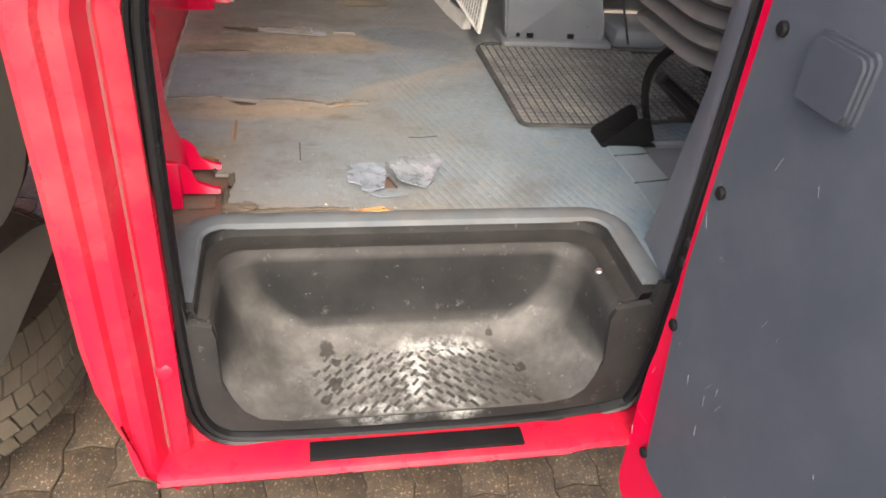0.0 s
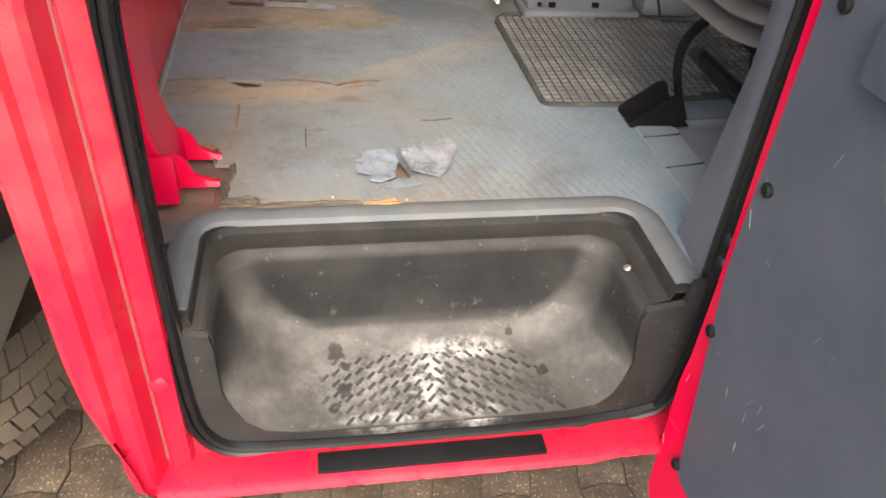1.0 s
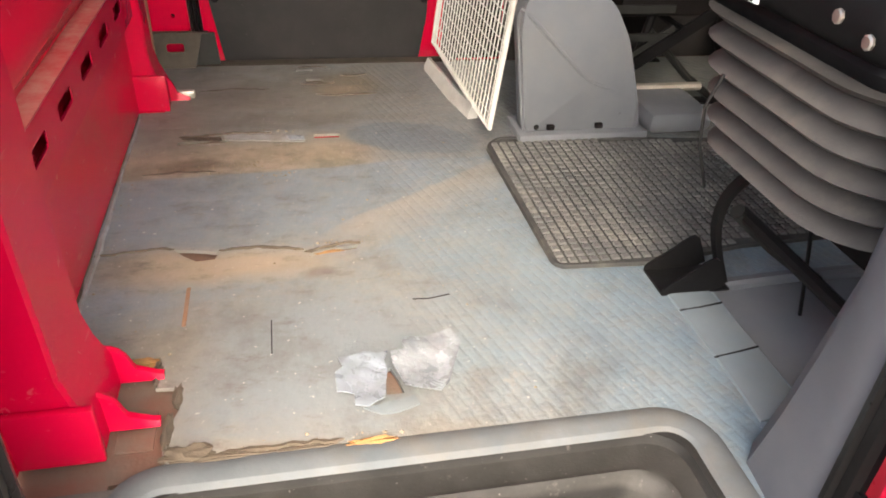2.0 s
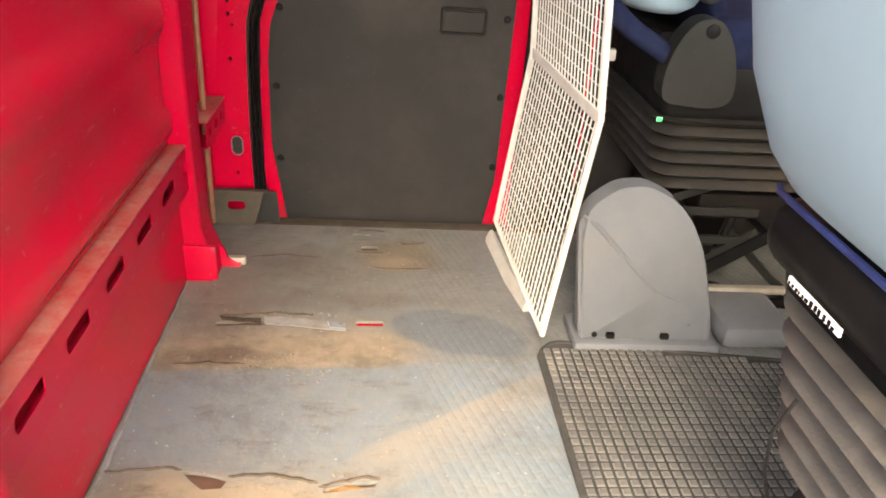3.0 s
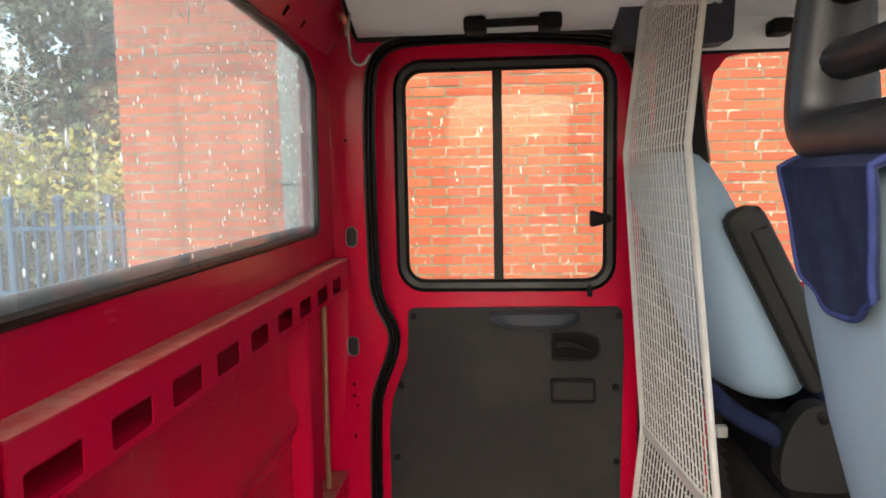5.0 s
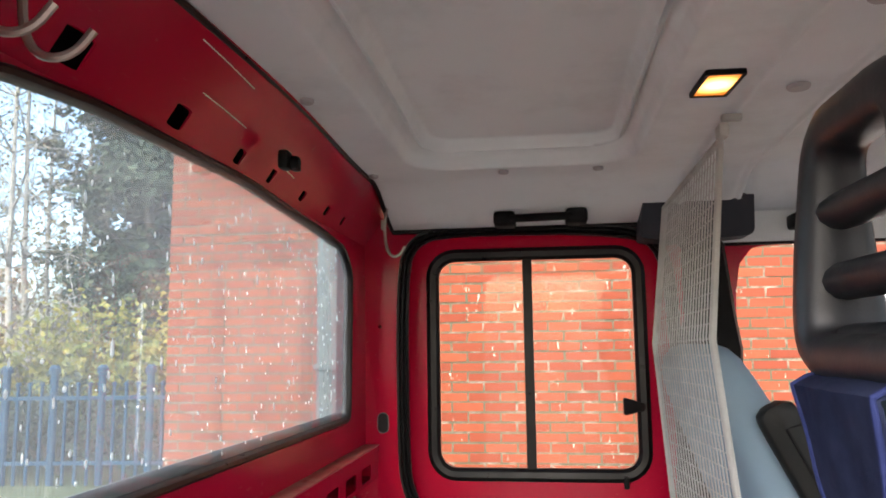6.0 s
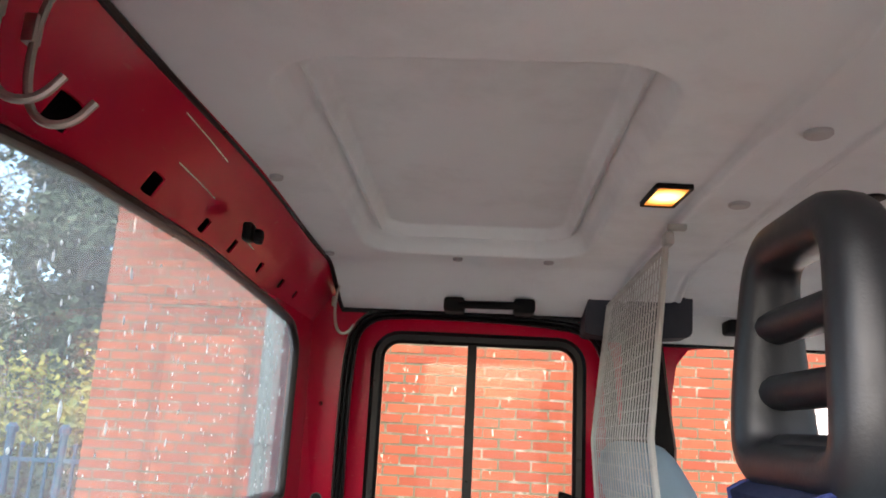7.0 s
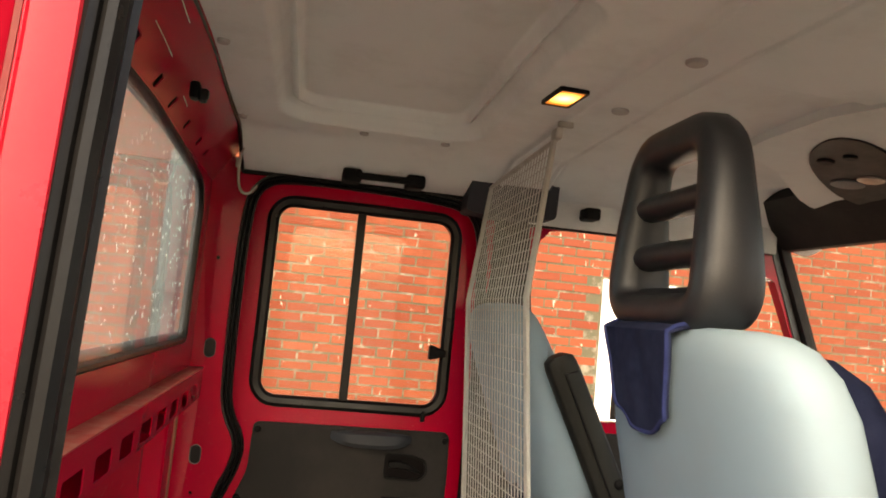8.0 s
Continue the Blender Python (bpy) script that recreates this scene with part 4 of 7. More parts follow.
# ---- rear bulkhead ----
bm = bmesh.new()
profile = [(-0.446, 0.0), (-0.449, 0.20), (-0.458, 0.215), (-0.458, 0.318), (-0.452, 0.332), (-0.441, 0.350), (-0.438, 0.368), (-0.441, 0.386), (-0.451, 0.402), (-0.4555, 0.42), (-0.4555, 0.462), (-0.4525, 0.470), (-0.4525, 0.505), (-0.4475, 0.530), (-0.437, 0.553), (-0.432, 0.575), (-0.437, 0.598), (-0.450, 0.618), (-0.4565, 0.645), (-0.4565, 0.80), (-0.4565, 0.935)]
rows = []
for y in (-0.33, 0.0, 0.05, 0.07, 0.09, 0.5, 0.915, 0.928, 0.936, 0.945, 1.0, 1.285):
    k = smoothstep(0.05, 0.09, y) * smoothstep(0.944, 0.925, y)
    rows.append([(x if z < 0.325 else -0.4565 + (x + 0.4565) * k, y, z) for x, z in profile])
vs = loft(bm, rows, closed=False)
thicken(bm, 0.004)
BULK = setting("wall_rear", bm, RED_SCUFFED, "red painted steel rear bulkhead with pressed ribs", "wall", 25)


def shelf_rail(name, x, z0, z1, y0, y1, centres, hole_w, hole_h, hole_z, label):
    """A folded sheet rail: top, pierced front and returned lip."""
    rail = thing(name, (x, (y0 + y1) / 2, z0), label, "rail")
    bm = bmesh.new()
    holes = [rrect(c - hole_w / 2, c + hole_w / 2, hole_z - hole_h / 2, hole_z + hole_h / 2, 0.006, 3) for c in centres]
    plate(bm, [(y0, z0), (y1, z0), (y1, z1), (y0, z1)], holes, lambda u, v, w: (x - w, u, v), 0.002)
    part("pierced_front", bm, RED, rail)
    bm = boxes(((-0.4545, y0, z1), (x + 0.0015, y1, z1 + 0.003)), bevel=0.001)
    part("top", bm, RED_DUSTY, rail, "dusty scuffed top")
    bm = boxes(((-0.4545, y0, z0 - 0.002), (x, y1, z0)))
    part("lip", bm, RED, rail)
    return rail


shelf_rail("shelf_rail", -0.388, 0.799, 0.872, -0.02, 1.262, [0.318 + 0.137 * k for k in range(-2, 7)], 0.088, 0.034, 0.823, "red folded steel shelf rail with rectangular holes under window")
shelf_rail("ledge_rail", -0.421, 0.218, 0.312, 0.08, 0.985, [0.338 + 0.1545 * k for k in range(-1, 5)], 0.082, 0.025, 0.270, "red folded steel ledge with slots and dusty top")
shelf_rail("ledge_rail", -0.405, 0.262, 0.318, 1.07, 1.272, [1.11, 1.17, 1.23], 0.03, 0.02, 0.288, "short red slotted bracket beside the door pillar")


def bulkhead_post(name, y0, y1, x1, tabs, label):
    """A pressed channel post with a flared foot and two bent tabs."""
    post = thing(name, (-0.43, (y0 + y1) / 2, 0), label, "post")
    bm = bmesh.new()
    rings = []
    for z, fx in ((0.0, 0.030), (0.05, 0.027), (0.085, 0.012), (0.12, 0.004), (0.30, 0.0), (0.803, 0.0)):
        rings.append([(-0.4535, y0, z), (x1 + fx, y0, z), (x1 + fx + 0.004, y0 + 0.006, z), (x1 + fx + 0.004, y1 - 0.006, z), (x1 + fx, y1, z), (-0.4535, y1, z)])
    loft(bm, rings)
    part("channel", bm, RED, post)
    bm = boxes(((-0.4535, y0 - 0.012, 0.0), (x1 + 0.038, y0 - 0.001, 0.085)), bevel=0.003)
    part("foot", bm, RED, post)
    for ty, tx in tabs:
        bm = bmesh.new()
        rings = []
        for k in range(9):
            t = k / 8
            x = x1 + 0.02 + (tx - x1 - 0.02) * t
            h = 0.007 + 0.036 * math.sqrt(max(0.0, 1 - (t / 0.45) ** 2)) * (t < 0.45) + 0.016 * smoothstep(1.0, 0.30, t)
            w = 0.0045
            rings.append([(x, ty - w, 0.001), (x, ty + w, 0.001), (x, ty + w + 0.004, 0.001 + h * 0.96), (x, ty + 0.004, 0.001 + h), (x, ty - w + 0.004, 0.001 + h * 0.96)])
        loft(bm, rings)
        part("bent_tab", bm, RED, post)
    return post


bulkhead_post("bulkhead_post", 0.945, 1.03, -0.412, [(1.0, -0.335)], "red pressed steel post with bent floor tab")
bulkhead_post("bulkhead_post", -0.085, 0.045, -0.385, [(0.04, -0.296), (-0.045, -0.292)], "red pressed steel post with two bent floor tabs")
bm = boxes(((-0.37, 1.005, 0.001), (-0.325, 1.02, 0.02)), bevel=0.003)
loose("steel_clip", bm, STEEL, "bare steel clip beside a floor tab", "clip")
bm = tube([(-0.43, 1.165, 0.03), (-0.43, 1.165, 0.5), (-0.428, 1.168, 0.79)], 0.0065, 10)
loose("vent_pipe", bm, RUST, "rusty brown pipe standing beside the post", "pipe")
bm = boxes(((-0.30, 1.2257, -0.012), (0.325, 1.268, 0.0008)), bevel=0.002)
part("threshold_strip", bm, FOOT_GREY, FLOOR, "dirty grey strip at the door threshold")
FOOT = thing("pillar_foot", (-0.38, 1.23, 0), "dirty moulded pillar foot in the floor corner", "cover")
bm = bmesh.new()
plate(bm, [(-0.440, 0.0), (-0.340, 0.0), (-0.326, 0.045), (-0.316, 0.088), (-0.440, 0.088)], [rrect(-0.406, -0.362, 0.040, 0.062, 0.007, 3)], lambda u, v, w: (u, 1.2135 + 0.34 * v + w, 0.0006 + 0.94 * v), 0.004)
box(bm, (-0.440, 1.2445, 0.080), (-0.300, 1.262, 0.0835), 0.0012)
part("sloping_face", bm, FOOT_GREY, FOOT)
bm = bmesh.new()
plate(bm, [(-0.342, 0.0), (-0.276, 0.0), (-0.284, 0.082), (-0.318, 0.082)], [], lambda u, v, w: (u, 1.238 + 0.10 * v + w, 0.0008 + v), 0.004)
plate(bm, [(1.2165, 0.0), (1.242, 0.0), (1.250, 0.080), (1.244, 0.080)], [], lambda u, v, w: (-0.340 + 0.26 * v + w, u, 0.0008 + v), 0.003)
part("recessed_side", bm, ARM_GREY, FOOT, "dark recessed side of the foot")

# window surround and pane
WIN = soften([(-0.11, 0.956), (-0.11, 1.25), (-0.055, 1.352), (0.10, 1.366), (0.49, 1.372), (0.88, 1.352), (1.055, 1.338), (1.118, 1.29), (1.108, 0.950)], 0)


WIN = rounded(WIN, 0.03)
bm = bmesh.new()
plate(bm, [(-0.33, 0.872), (1.285, 0.872), (1.285, 1.375), (-0.33, 1.375)], [WIN], lambda u, v, w: (-0.424 - w, u, v), 0.012)
part("window_surround", bm, RED, BULK)


def upper(u, v, w):
    """Leaning header panel: v = 0 at the window's head, 1 at the roof."""
    return (-0.422 + 0.076 * v - w, u, 1.372 + 0.118 * v - 0.01 * w)


holes = [rrect(y - s * 0.5, y + s * 0.5, 0.10, 0.10 + h, 0.02 if s > 0.02 else 0.012, 3) for y, s, h in ((0.035, 0.045, 0.26), (0.245, 0.036, 0.22), (0.43, 0.024, 0.18), (0.56, 0.020, 0.18), (0.72, 0.022, 0.16), (0.875, 0.022, 0.16), (1.0, 0.020, 0.14))]
bm = bmesh.new()
plate(bm, [(-0.33, -0.02), (1.285, -0.02), (1.285, 1.06), (-0.33, 1.06)], holes, upper, 0.003)
part("header_panel", bm, RED, BULK)
# Near-black board stands in for the shade behind the header holes.
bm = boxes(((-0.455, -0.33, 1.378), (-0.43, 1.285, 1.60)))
part("header_hole_shade", bm, DARK, BULK)
bm = bmesh.new()
for y0, y1, v in ((0.26, 0.40, 0.50), (0.20, 0.36, 0.86), (0.58, 0.64, 0.34)):
    sweep(bm, [upper(y0, v, -0.0006), upper((y0 + y1) / 2, v - 0.01, -0.0006), upper(y1, v - 0.03, -0.0006)], circle(0.0008, 4))
part("paint_scratch", bm, LABEL, BULK, "pale scratches in the red paint")
bm = boxes(((-0.37, 0.482, 1.388), (-0.354, 0.510, 1.418)), bevel=0.005)
box(bm, (-0.358, 0.503, 1.390), (-0.345, 0.524, 1.400), 0.003)
disc(bm, (-0.352, 0.50, 1.40), (1, 0, 0), 0.010, 0.012)
loose("latch_bracket", bm, BLACK, "small black latch bracket on red header", "bracket")

PANE = thing("window_1", (-0.43, 0.49, 0.95), "rain-spotted rear window in a black rubber surround", "window", kind="structure")
bm = bmesh.new()
sweep(bm, [(-0.4215, y, z) for y, z in WIN], [(-0.005, -0.015), (-0.0055, 0.004), (-0.002, 0.006), (0.003, 0.004), (0.005, 0.0), (0.005, -0.015)], True, (1, 0, 0))
part("rubber_surround", bm, RUBBER, PANE, "black rubber window seal")
# Added pale strip: the sky's reflection on the sloped sill, made solid.
bm = bmesh.new()
sweep(bm, [(-0.440, -0.10, 0.957), (-0.440, 0.5, 0.954), (-0.440, 1.09, 0.951)], [(-0.006, -0.010), (-0.006, 0.012), (0.004, 0.020), (0.006, 0.020), (0.006, -0.010)], fixed=(0, 0, 1))
part("sill_reflection", bm, POST_GREY, PANE, "pale grey strip on the outer window sill, standing in for its sky reflection")
bm = bmesh.new()
plate(bm, WIN, [], lambda u, v, w: (-0.427 - w, u, v), 0.004)
pane = part("pane", bm, TINTED, PANE, "lightly tinted glass", 0)
pane.visible_shadow = False
random.seed(9)
bm = bmesh.new()
for _ in range(330):
    y, z = random.uniform(-0.08, 1.06), 0.965 + 0.37 * random.random() ** 0.8
    r = random.uniform(0.0012, 0.0026) * (1.5 if random.random() < 0.08 else 1)
    run = random.choice((1.2, 1.6, 2.2, 3.2))
    m = Matrix.Translation((-0.4314, y, z)) @ Matrix.Diagonal((0.45, 1, run, 1))
    bmesh.ops.create_icosphere(bm, subdivisions=1, radius=r, matrix=m)
tagged(part("raindrops", bm, RAIN, PANE, "raindrops on the outside of the glass", 80), kind="stuff")

# ---- side walls with the door openings ----
FAR_OPEN = [(0.335, -0.24), (0.37, 0.10), (0.365, 0.60), (0.35, 0.80), (0.335, 1.20), (0.32, 1.34), (0.25, 1.395), (-0.22, 1.405), (-0.305, 1.38), (-0.335, 1.30), (-0.336, 0.84), (-0.325, 0.76), (-0.285, 0.69), (-0.288, 0.63), (-0.325, 0.545), (-0.34, 0.48), (-0.342, 0.06), (-0.31, -0.18), (-0.25, -0.24)]
NEAR_OPEN = [(0.36, -0.262), (0.405, -0.19), (0.408, 0.05), (0.405, 0.60), (0.40, 0.80), (0.39, 1.20), (0.37, 1.36), (0.30, 1.405), (-0.17, 1.415), (-0.245, 1.395), (-0.275, 1.32), (-0.278, 0.84), (-0.278, 0.70), (-0.283, 0.58), (-0.30, 0.50), (-0.325, 0.44), (-0.332, 0.36), (-0.334, -0.15), (-0.31, -0.235), (-0.25, -0.262)]
FAR_OPEN = [(u + (0.008 if u < -0.2 else 0.0), v) for u, v in FAR_OPEN]
FAR_OPEN, NEAR_OPEN = soften(FAR_OPEN, 2), soften(NEAR_OPEN, 2)


def oval(cx, cz, w, h):
    return rrect(cx - w, cx + w, cz - h, cz + h, w * 0.95, 4)


def lean(z):
    """How far the side walls draw in towards the roof."""
    return 0.02 * smoothstep(0.7, 1.4, z)


front_gap = soften([(0.478, 0.80), (0.478, 1.20), (0.50, 1.335), (0.60, 1.352), (1.212, 1.352), (1.362, 1.00), (1.422, 0.82)], 1)
pillar_holes = [oval(-0.383, 0.19, 0.013, 0.024), oval(-0.385, 0.645, 0.013, 0.024), oval(-0.380, 0.925, 0.013, 0.026)]
pillar_holes += [oval(-0.386, z, 0.0045, 0.0055) for z in (0.545, 0.515, 0.41, 0.115, 1.165)] + [oval(-0.378, 0.49, 0.004, 0.004)]
bm = bmesh.new()
plate(bm, [(-0.456, 0.0), (-0.30, -0.30), (1.46, -0.30), (1.46, 0.80), (1.42, 0.88), (1.225, 1.40), (1.20, 1.44), (-0.456, 1.44)], [FAR_OPEN, front_gap] + pillar_holes, lambda u, v, w: (u, 1.287 - lean(v) + w, v), 0.035)
WALL_FAR = setting("wall_far", bm, RED, "red painted steel door frame with oval pillar holes", "wall")
bm = bmesh.new()
plate(bm, rounded([(0.50, -0.25), (0.50, 0.775), (1.38, 0.775), (1.38, -0.25)], 0.04), [], lambda u, v, w: (u, 1.268 + w, v), 0.018)
part("front_door_trim", bm, TRIM, WALL_FAR, "charcoal front door trim")
bm = bmesh.new()
sweep(bm, [(1.428, 1.28, 0.84), (1.330, 1.278, 1.12), (1.226, 1.272, 1.40)], [(-0.013, -0.006), (0.013, -0.006), (0.010, 0.008), (-0.010, 0.008)], fixed=(0, -1, 0))
part("screen_pillar_trim", bm, GREY, WALL_FAR, "slim grey windscreen pillar trim")
for cx, cz in ((-0.383, 0.19), (-0.385, 0.645), (-0.380, 0.925)):
    bm = bmesh.new()
    plate(bm, oval(cx, cz, 0.0126, 0.0236), [], lambda u, v, w: (u, 1.290 - lean(v) + w, v), 0.004)
    plug = part("oval_plug", bm, TRIM, WALL_FAR, "dark grey plug in an oval hole")
    # Pale ring: the highlight on the hole's paint edge, put into colour.
    bm = bmesh.new()
    sweep(bm, [(u, 1.2865 - lean(v), v) for u, v in oval(cx, cz, 0.0136, 0.0248)], circle(0.0013, 6), True)
    part("rim_highlight", bm, POST_GREY, WALL_FAR, "pale rim of an oval hole, its highlight put into the colour")
# Near-black block paints in the shade behind the small pillar holes.
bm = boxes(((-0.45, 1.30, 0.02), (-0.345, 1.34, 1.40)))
part("pillar_hole_shade", bm, DARK, WALL_FAR)
bm = bmesh.new()
plate(bm, [(-0.456, 0.0), (-0.36, -0.28), (0.42, -0.31), (1.46, -0.31), (1.46, 0.80), (1.42, 0.88), (1.225, 1.40), (1.20, 1.44), (-0.456, 1.44)], [NEAR_OPEN, [(u + 0.09 if u < 0.7 else u, v) for u, v in front_gap]], lambda u, v, w: (u, -0.343 + 2.2 * lean(v) - w, v), 0.022)
WALL_NEAR = setting("wall_near", bm, RED_WORN, "red painted steel doorway frame", "wall")


def door_seal(loop, y0, sign, grow, wall):
    bm = bmesh.new()
    k = 2.2 if sign > 0 else -1.0
    pts = [(u, y0 + k * lean(v), v) for u, v in loop]
    sweep(bm, pts, [(-0.015, -0.004), (-0.0155, 0.008), (-0.011, 0.0125), (-0.0065, 0.009), (-0.005, 0.002), (-0.003, 0.010), (0.001, 0.0135), (0.005, 0.010), (0.007, 0.002), (0.009, 0.009), (0.013, 0.010), (0.0155, 0.002), (0.006, -0.006)], True, (0, 1.0 if sign > 0 else -1.0, 0))
    return part("door_seal", bm, RUBBER, wall, "black ribbed rubber door seal")


door_seal(FAR_OPEN, 1.284, -1, 0, WALL_FAR)
door_seal(NEAR_OPEN, -0.352, 1, 0, WALL_NEAR)
bm = bmesh.new()
sweep(bm, [(u, -0.366 + 2.2 * lean(v), v) for u, v in NEAR_OPEN], [(-0.012, -0.010), (-0.0135, 0.002), (-0.010, 0.010), (-0.005, 0.0125), (-0.0015, 0.009), (-0.0005, 0.003), (0.001, 0.009), (0.005, 0.0125), (0.010, 0.010), (0.0125, 0.002), (0.006, -0.010)], True, (0, -1, 0))
part("door_seal", bm, RUBBER, WALL_NEAR, "black ribbed rubber door seal")

# outer skin of the near rear pillar, with its two pressed channels, and the sill
bm = bmesh.new()
rings = []
for z in [-0.287, -0.280, -0.268, -0.25, -0.20, -0.14, -0.08, 0.0, 0.3, 0.42, 0.5, 0.6, 0.75, 1.0, 1.2, 1.35, 1.42]:
    s = 0.052 * smoothstep(0.42, 0.62, z)
    c = 0.045 * smoothstep(-0.02, -0.27, z) + s
    b = 2.2 * lean(z)
    sec = [(-0.330 + s, -0.362), (-0.335 + s, -0.380), (-0.348 + s, -0.386), (-0.357 + s, -0.389), (-0.361 + s, -0.384), (-0.366 + s, -0.384), (-0.370 + s, -0.392), (-0.376 + s, -0.412), (-0.384 + s, -0.418), (-0.402 + s, -0.420), (-0.408 + s * 0.9, -0.430), (-0.430 + c * 0.9, -0.433), (-0.440 + c * 0.9, -0.424), (-0.443 + c * 0.9, -0.36), (-0.40, -0.350)]
    edge = -0.45 + 0.048 * smoothstep(-0.20, -0.255, z) + 0.055 * smoothstep(-0.245, -0.290, z)
    rings.append([(max(x, edge), y + b, z) for x, y in sec])
loft(bm, rings)
part("pillar_skin", bm, RED_WORN, WALL_NEAR, "red outer pillar with pressed channels")
bm = bmesh.new()
sweep(bm, [(-0.3635 + 0.052 * smoothstep(0.42, 0.62, z), -0.3845 + 2.2 * lean(z), z) for z in [-0.24 + 0.05 * k for k in range(33)]], [(-0.0022, -0.002), (0.0022, -0.002), (0.0012, 0.0012), (-0.0012, 0.0012)])
part("seam_sealer", bm, surface("dusty_sealer", (0.13, 0.016, 0.018), (0.10, 0.040, 0.036), (0.2, 0.008, 0.014), 0.8, scale=20, fine=150, bump=0.3), WALL_NEAR, "dusty sealed seam in the pillar")
bm = bmesh.new()
disc(bm, (-0.352, -0.386, -0.085), (0, -1, 0.2), 0.012, 0.004, 16)
part("plug", bm, RED_WORN, WALL_NEAR, "red painted pillar plug")
bm = bmesh.new()
rings = []
for x in (-0.378, -0.36, -0.2, 0.1, 0.26, 0.3, 0.40, 0.43):
    k = 0.0 if x < 0.3 else 0.01
    rings.append([(x, -0.345, -0.258 + k), (x, -0.385, -0.259 + k), (x, -0.420, -0.262 + k), (x, -0.430, -0.266 + k), (x, -0.434, -0.274 + k), (x, -0.428, -0.284 + k), (x, -0.36, -0.29)])
loft(bm, rings)
part("sill", bm, RED_WORN, WALL_NEAR, "red scuffed door sill")
bm = boxes(((-0.155, -0.419, -0.264), (0.19, -0.384, -0.256)), bevel=0.001)
part("sill_strip", bm, BLACK, WALL_NEAR, "black anti-slip strip on the sill")

# near front pillar with its dark trim
bm = bmesh.new()
rings = []
for z in (-0.30, -0.05, 0.1, 0.3, 0.6, 1.0, 1.42):
    b = 2.2 * lean(z)
    d = 0.06 * smoothstep(0.25, -0.05, z)
    rings.append([(0.405, -0.350 + b, z), (0.402, -0.325 + b, z), (0.415, -0.268 + b + d, z), (0.44, -0.240 + b + d, z), (0.53, -0.235 + b + d, z), (0.54, -0.345 + b, z)])
loft(bm, rings)
part("pillar_trim", bm, PILLAR_GREY, WALL_NEAR, "slate-grey moulded pillar trim")
bm = bmesh.new()
rings = []
for z in (-0.30, 0.0, 0.5, 1.0, 1.42):
    b = 2.2 * lean(z)
    rings.append([(0.405, -0.350 + b, z), (0.4022, -0.385 + b, z), (0.41, -0.43 + b, z), (0.42, -0.440 + b, z), (0.54, -0.440 + b, z), (0.54, -0.350 + b, z)])
loft(bm, rings)
part("front_pillar_skin", bm, RED_WORN, WALL_NEAR)
LOCK = thing("door_hinge", (0.385, -0.43, 0.12), "dark greasy door check plate with two bolts", "hinge")
bm = bmesh.new()
plate(bm, rrect(-0.016, 0.016, 0.085, 0.19, 0.012, 4), [], lambda u, v, w: (0.402 - w, -0.380 + u, v - 0.045), 0.006)
part("plate", bm, BLACK, LOCK)
for z in (0.115, 0.15):
    bm = bmesh.new()
    disc(bm, (0.396, -0.380, z - 0.045), (-1, 0, 0), 0.010, 0.008, 6)
    part("bolt", bm, ARM_GREY, LOCK)
bm = boxes(((-0.47, -0.30, -0.24), (-0.455, 1.30, 0.0)))
loose("chassis_panel", bm, DARK, "dark underside panel below the cab", "panel", kind="structure")


GREY_DARK = surface("slate_plastic", (0.026, 0.031, 0.039), (0.031, 0.036, 0.044), (0.055, 0.054, 0.053), 0.5, scale=8, fine=330, bump=0.1, dirty=0.3, shine=0.2)


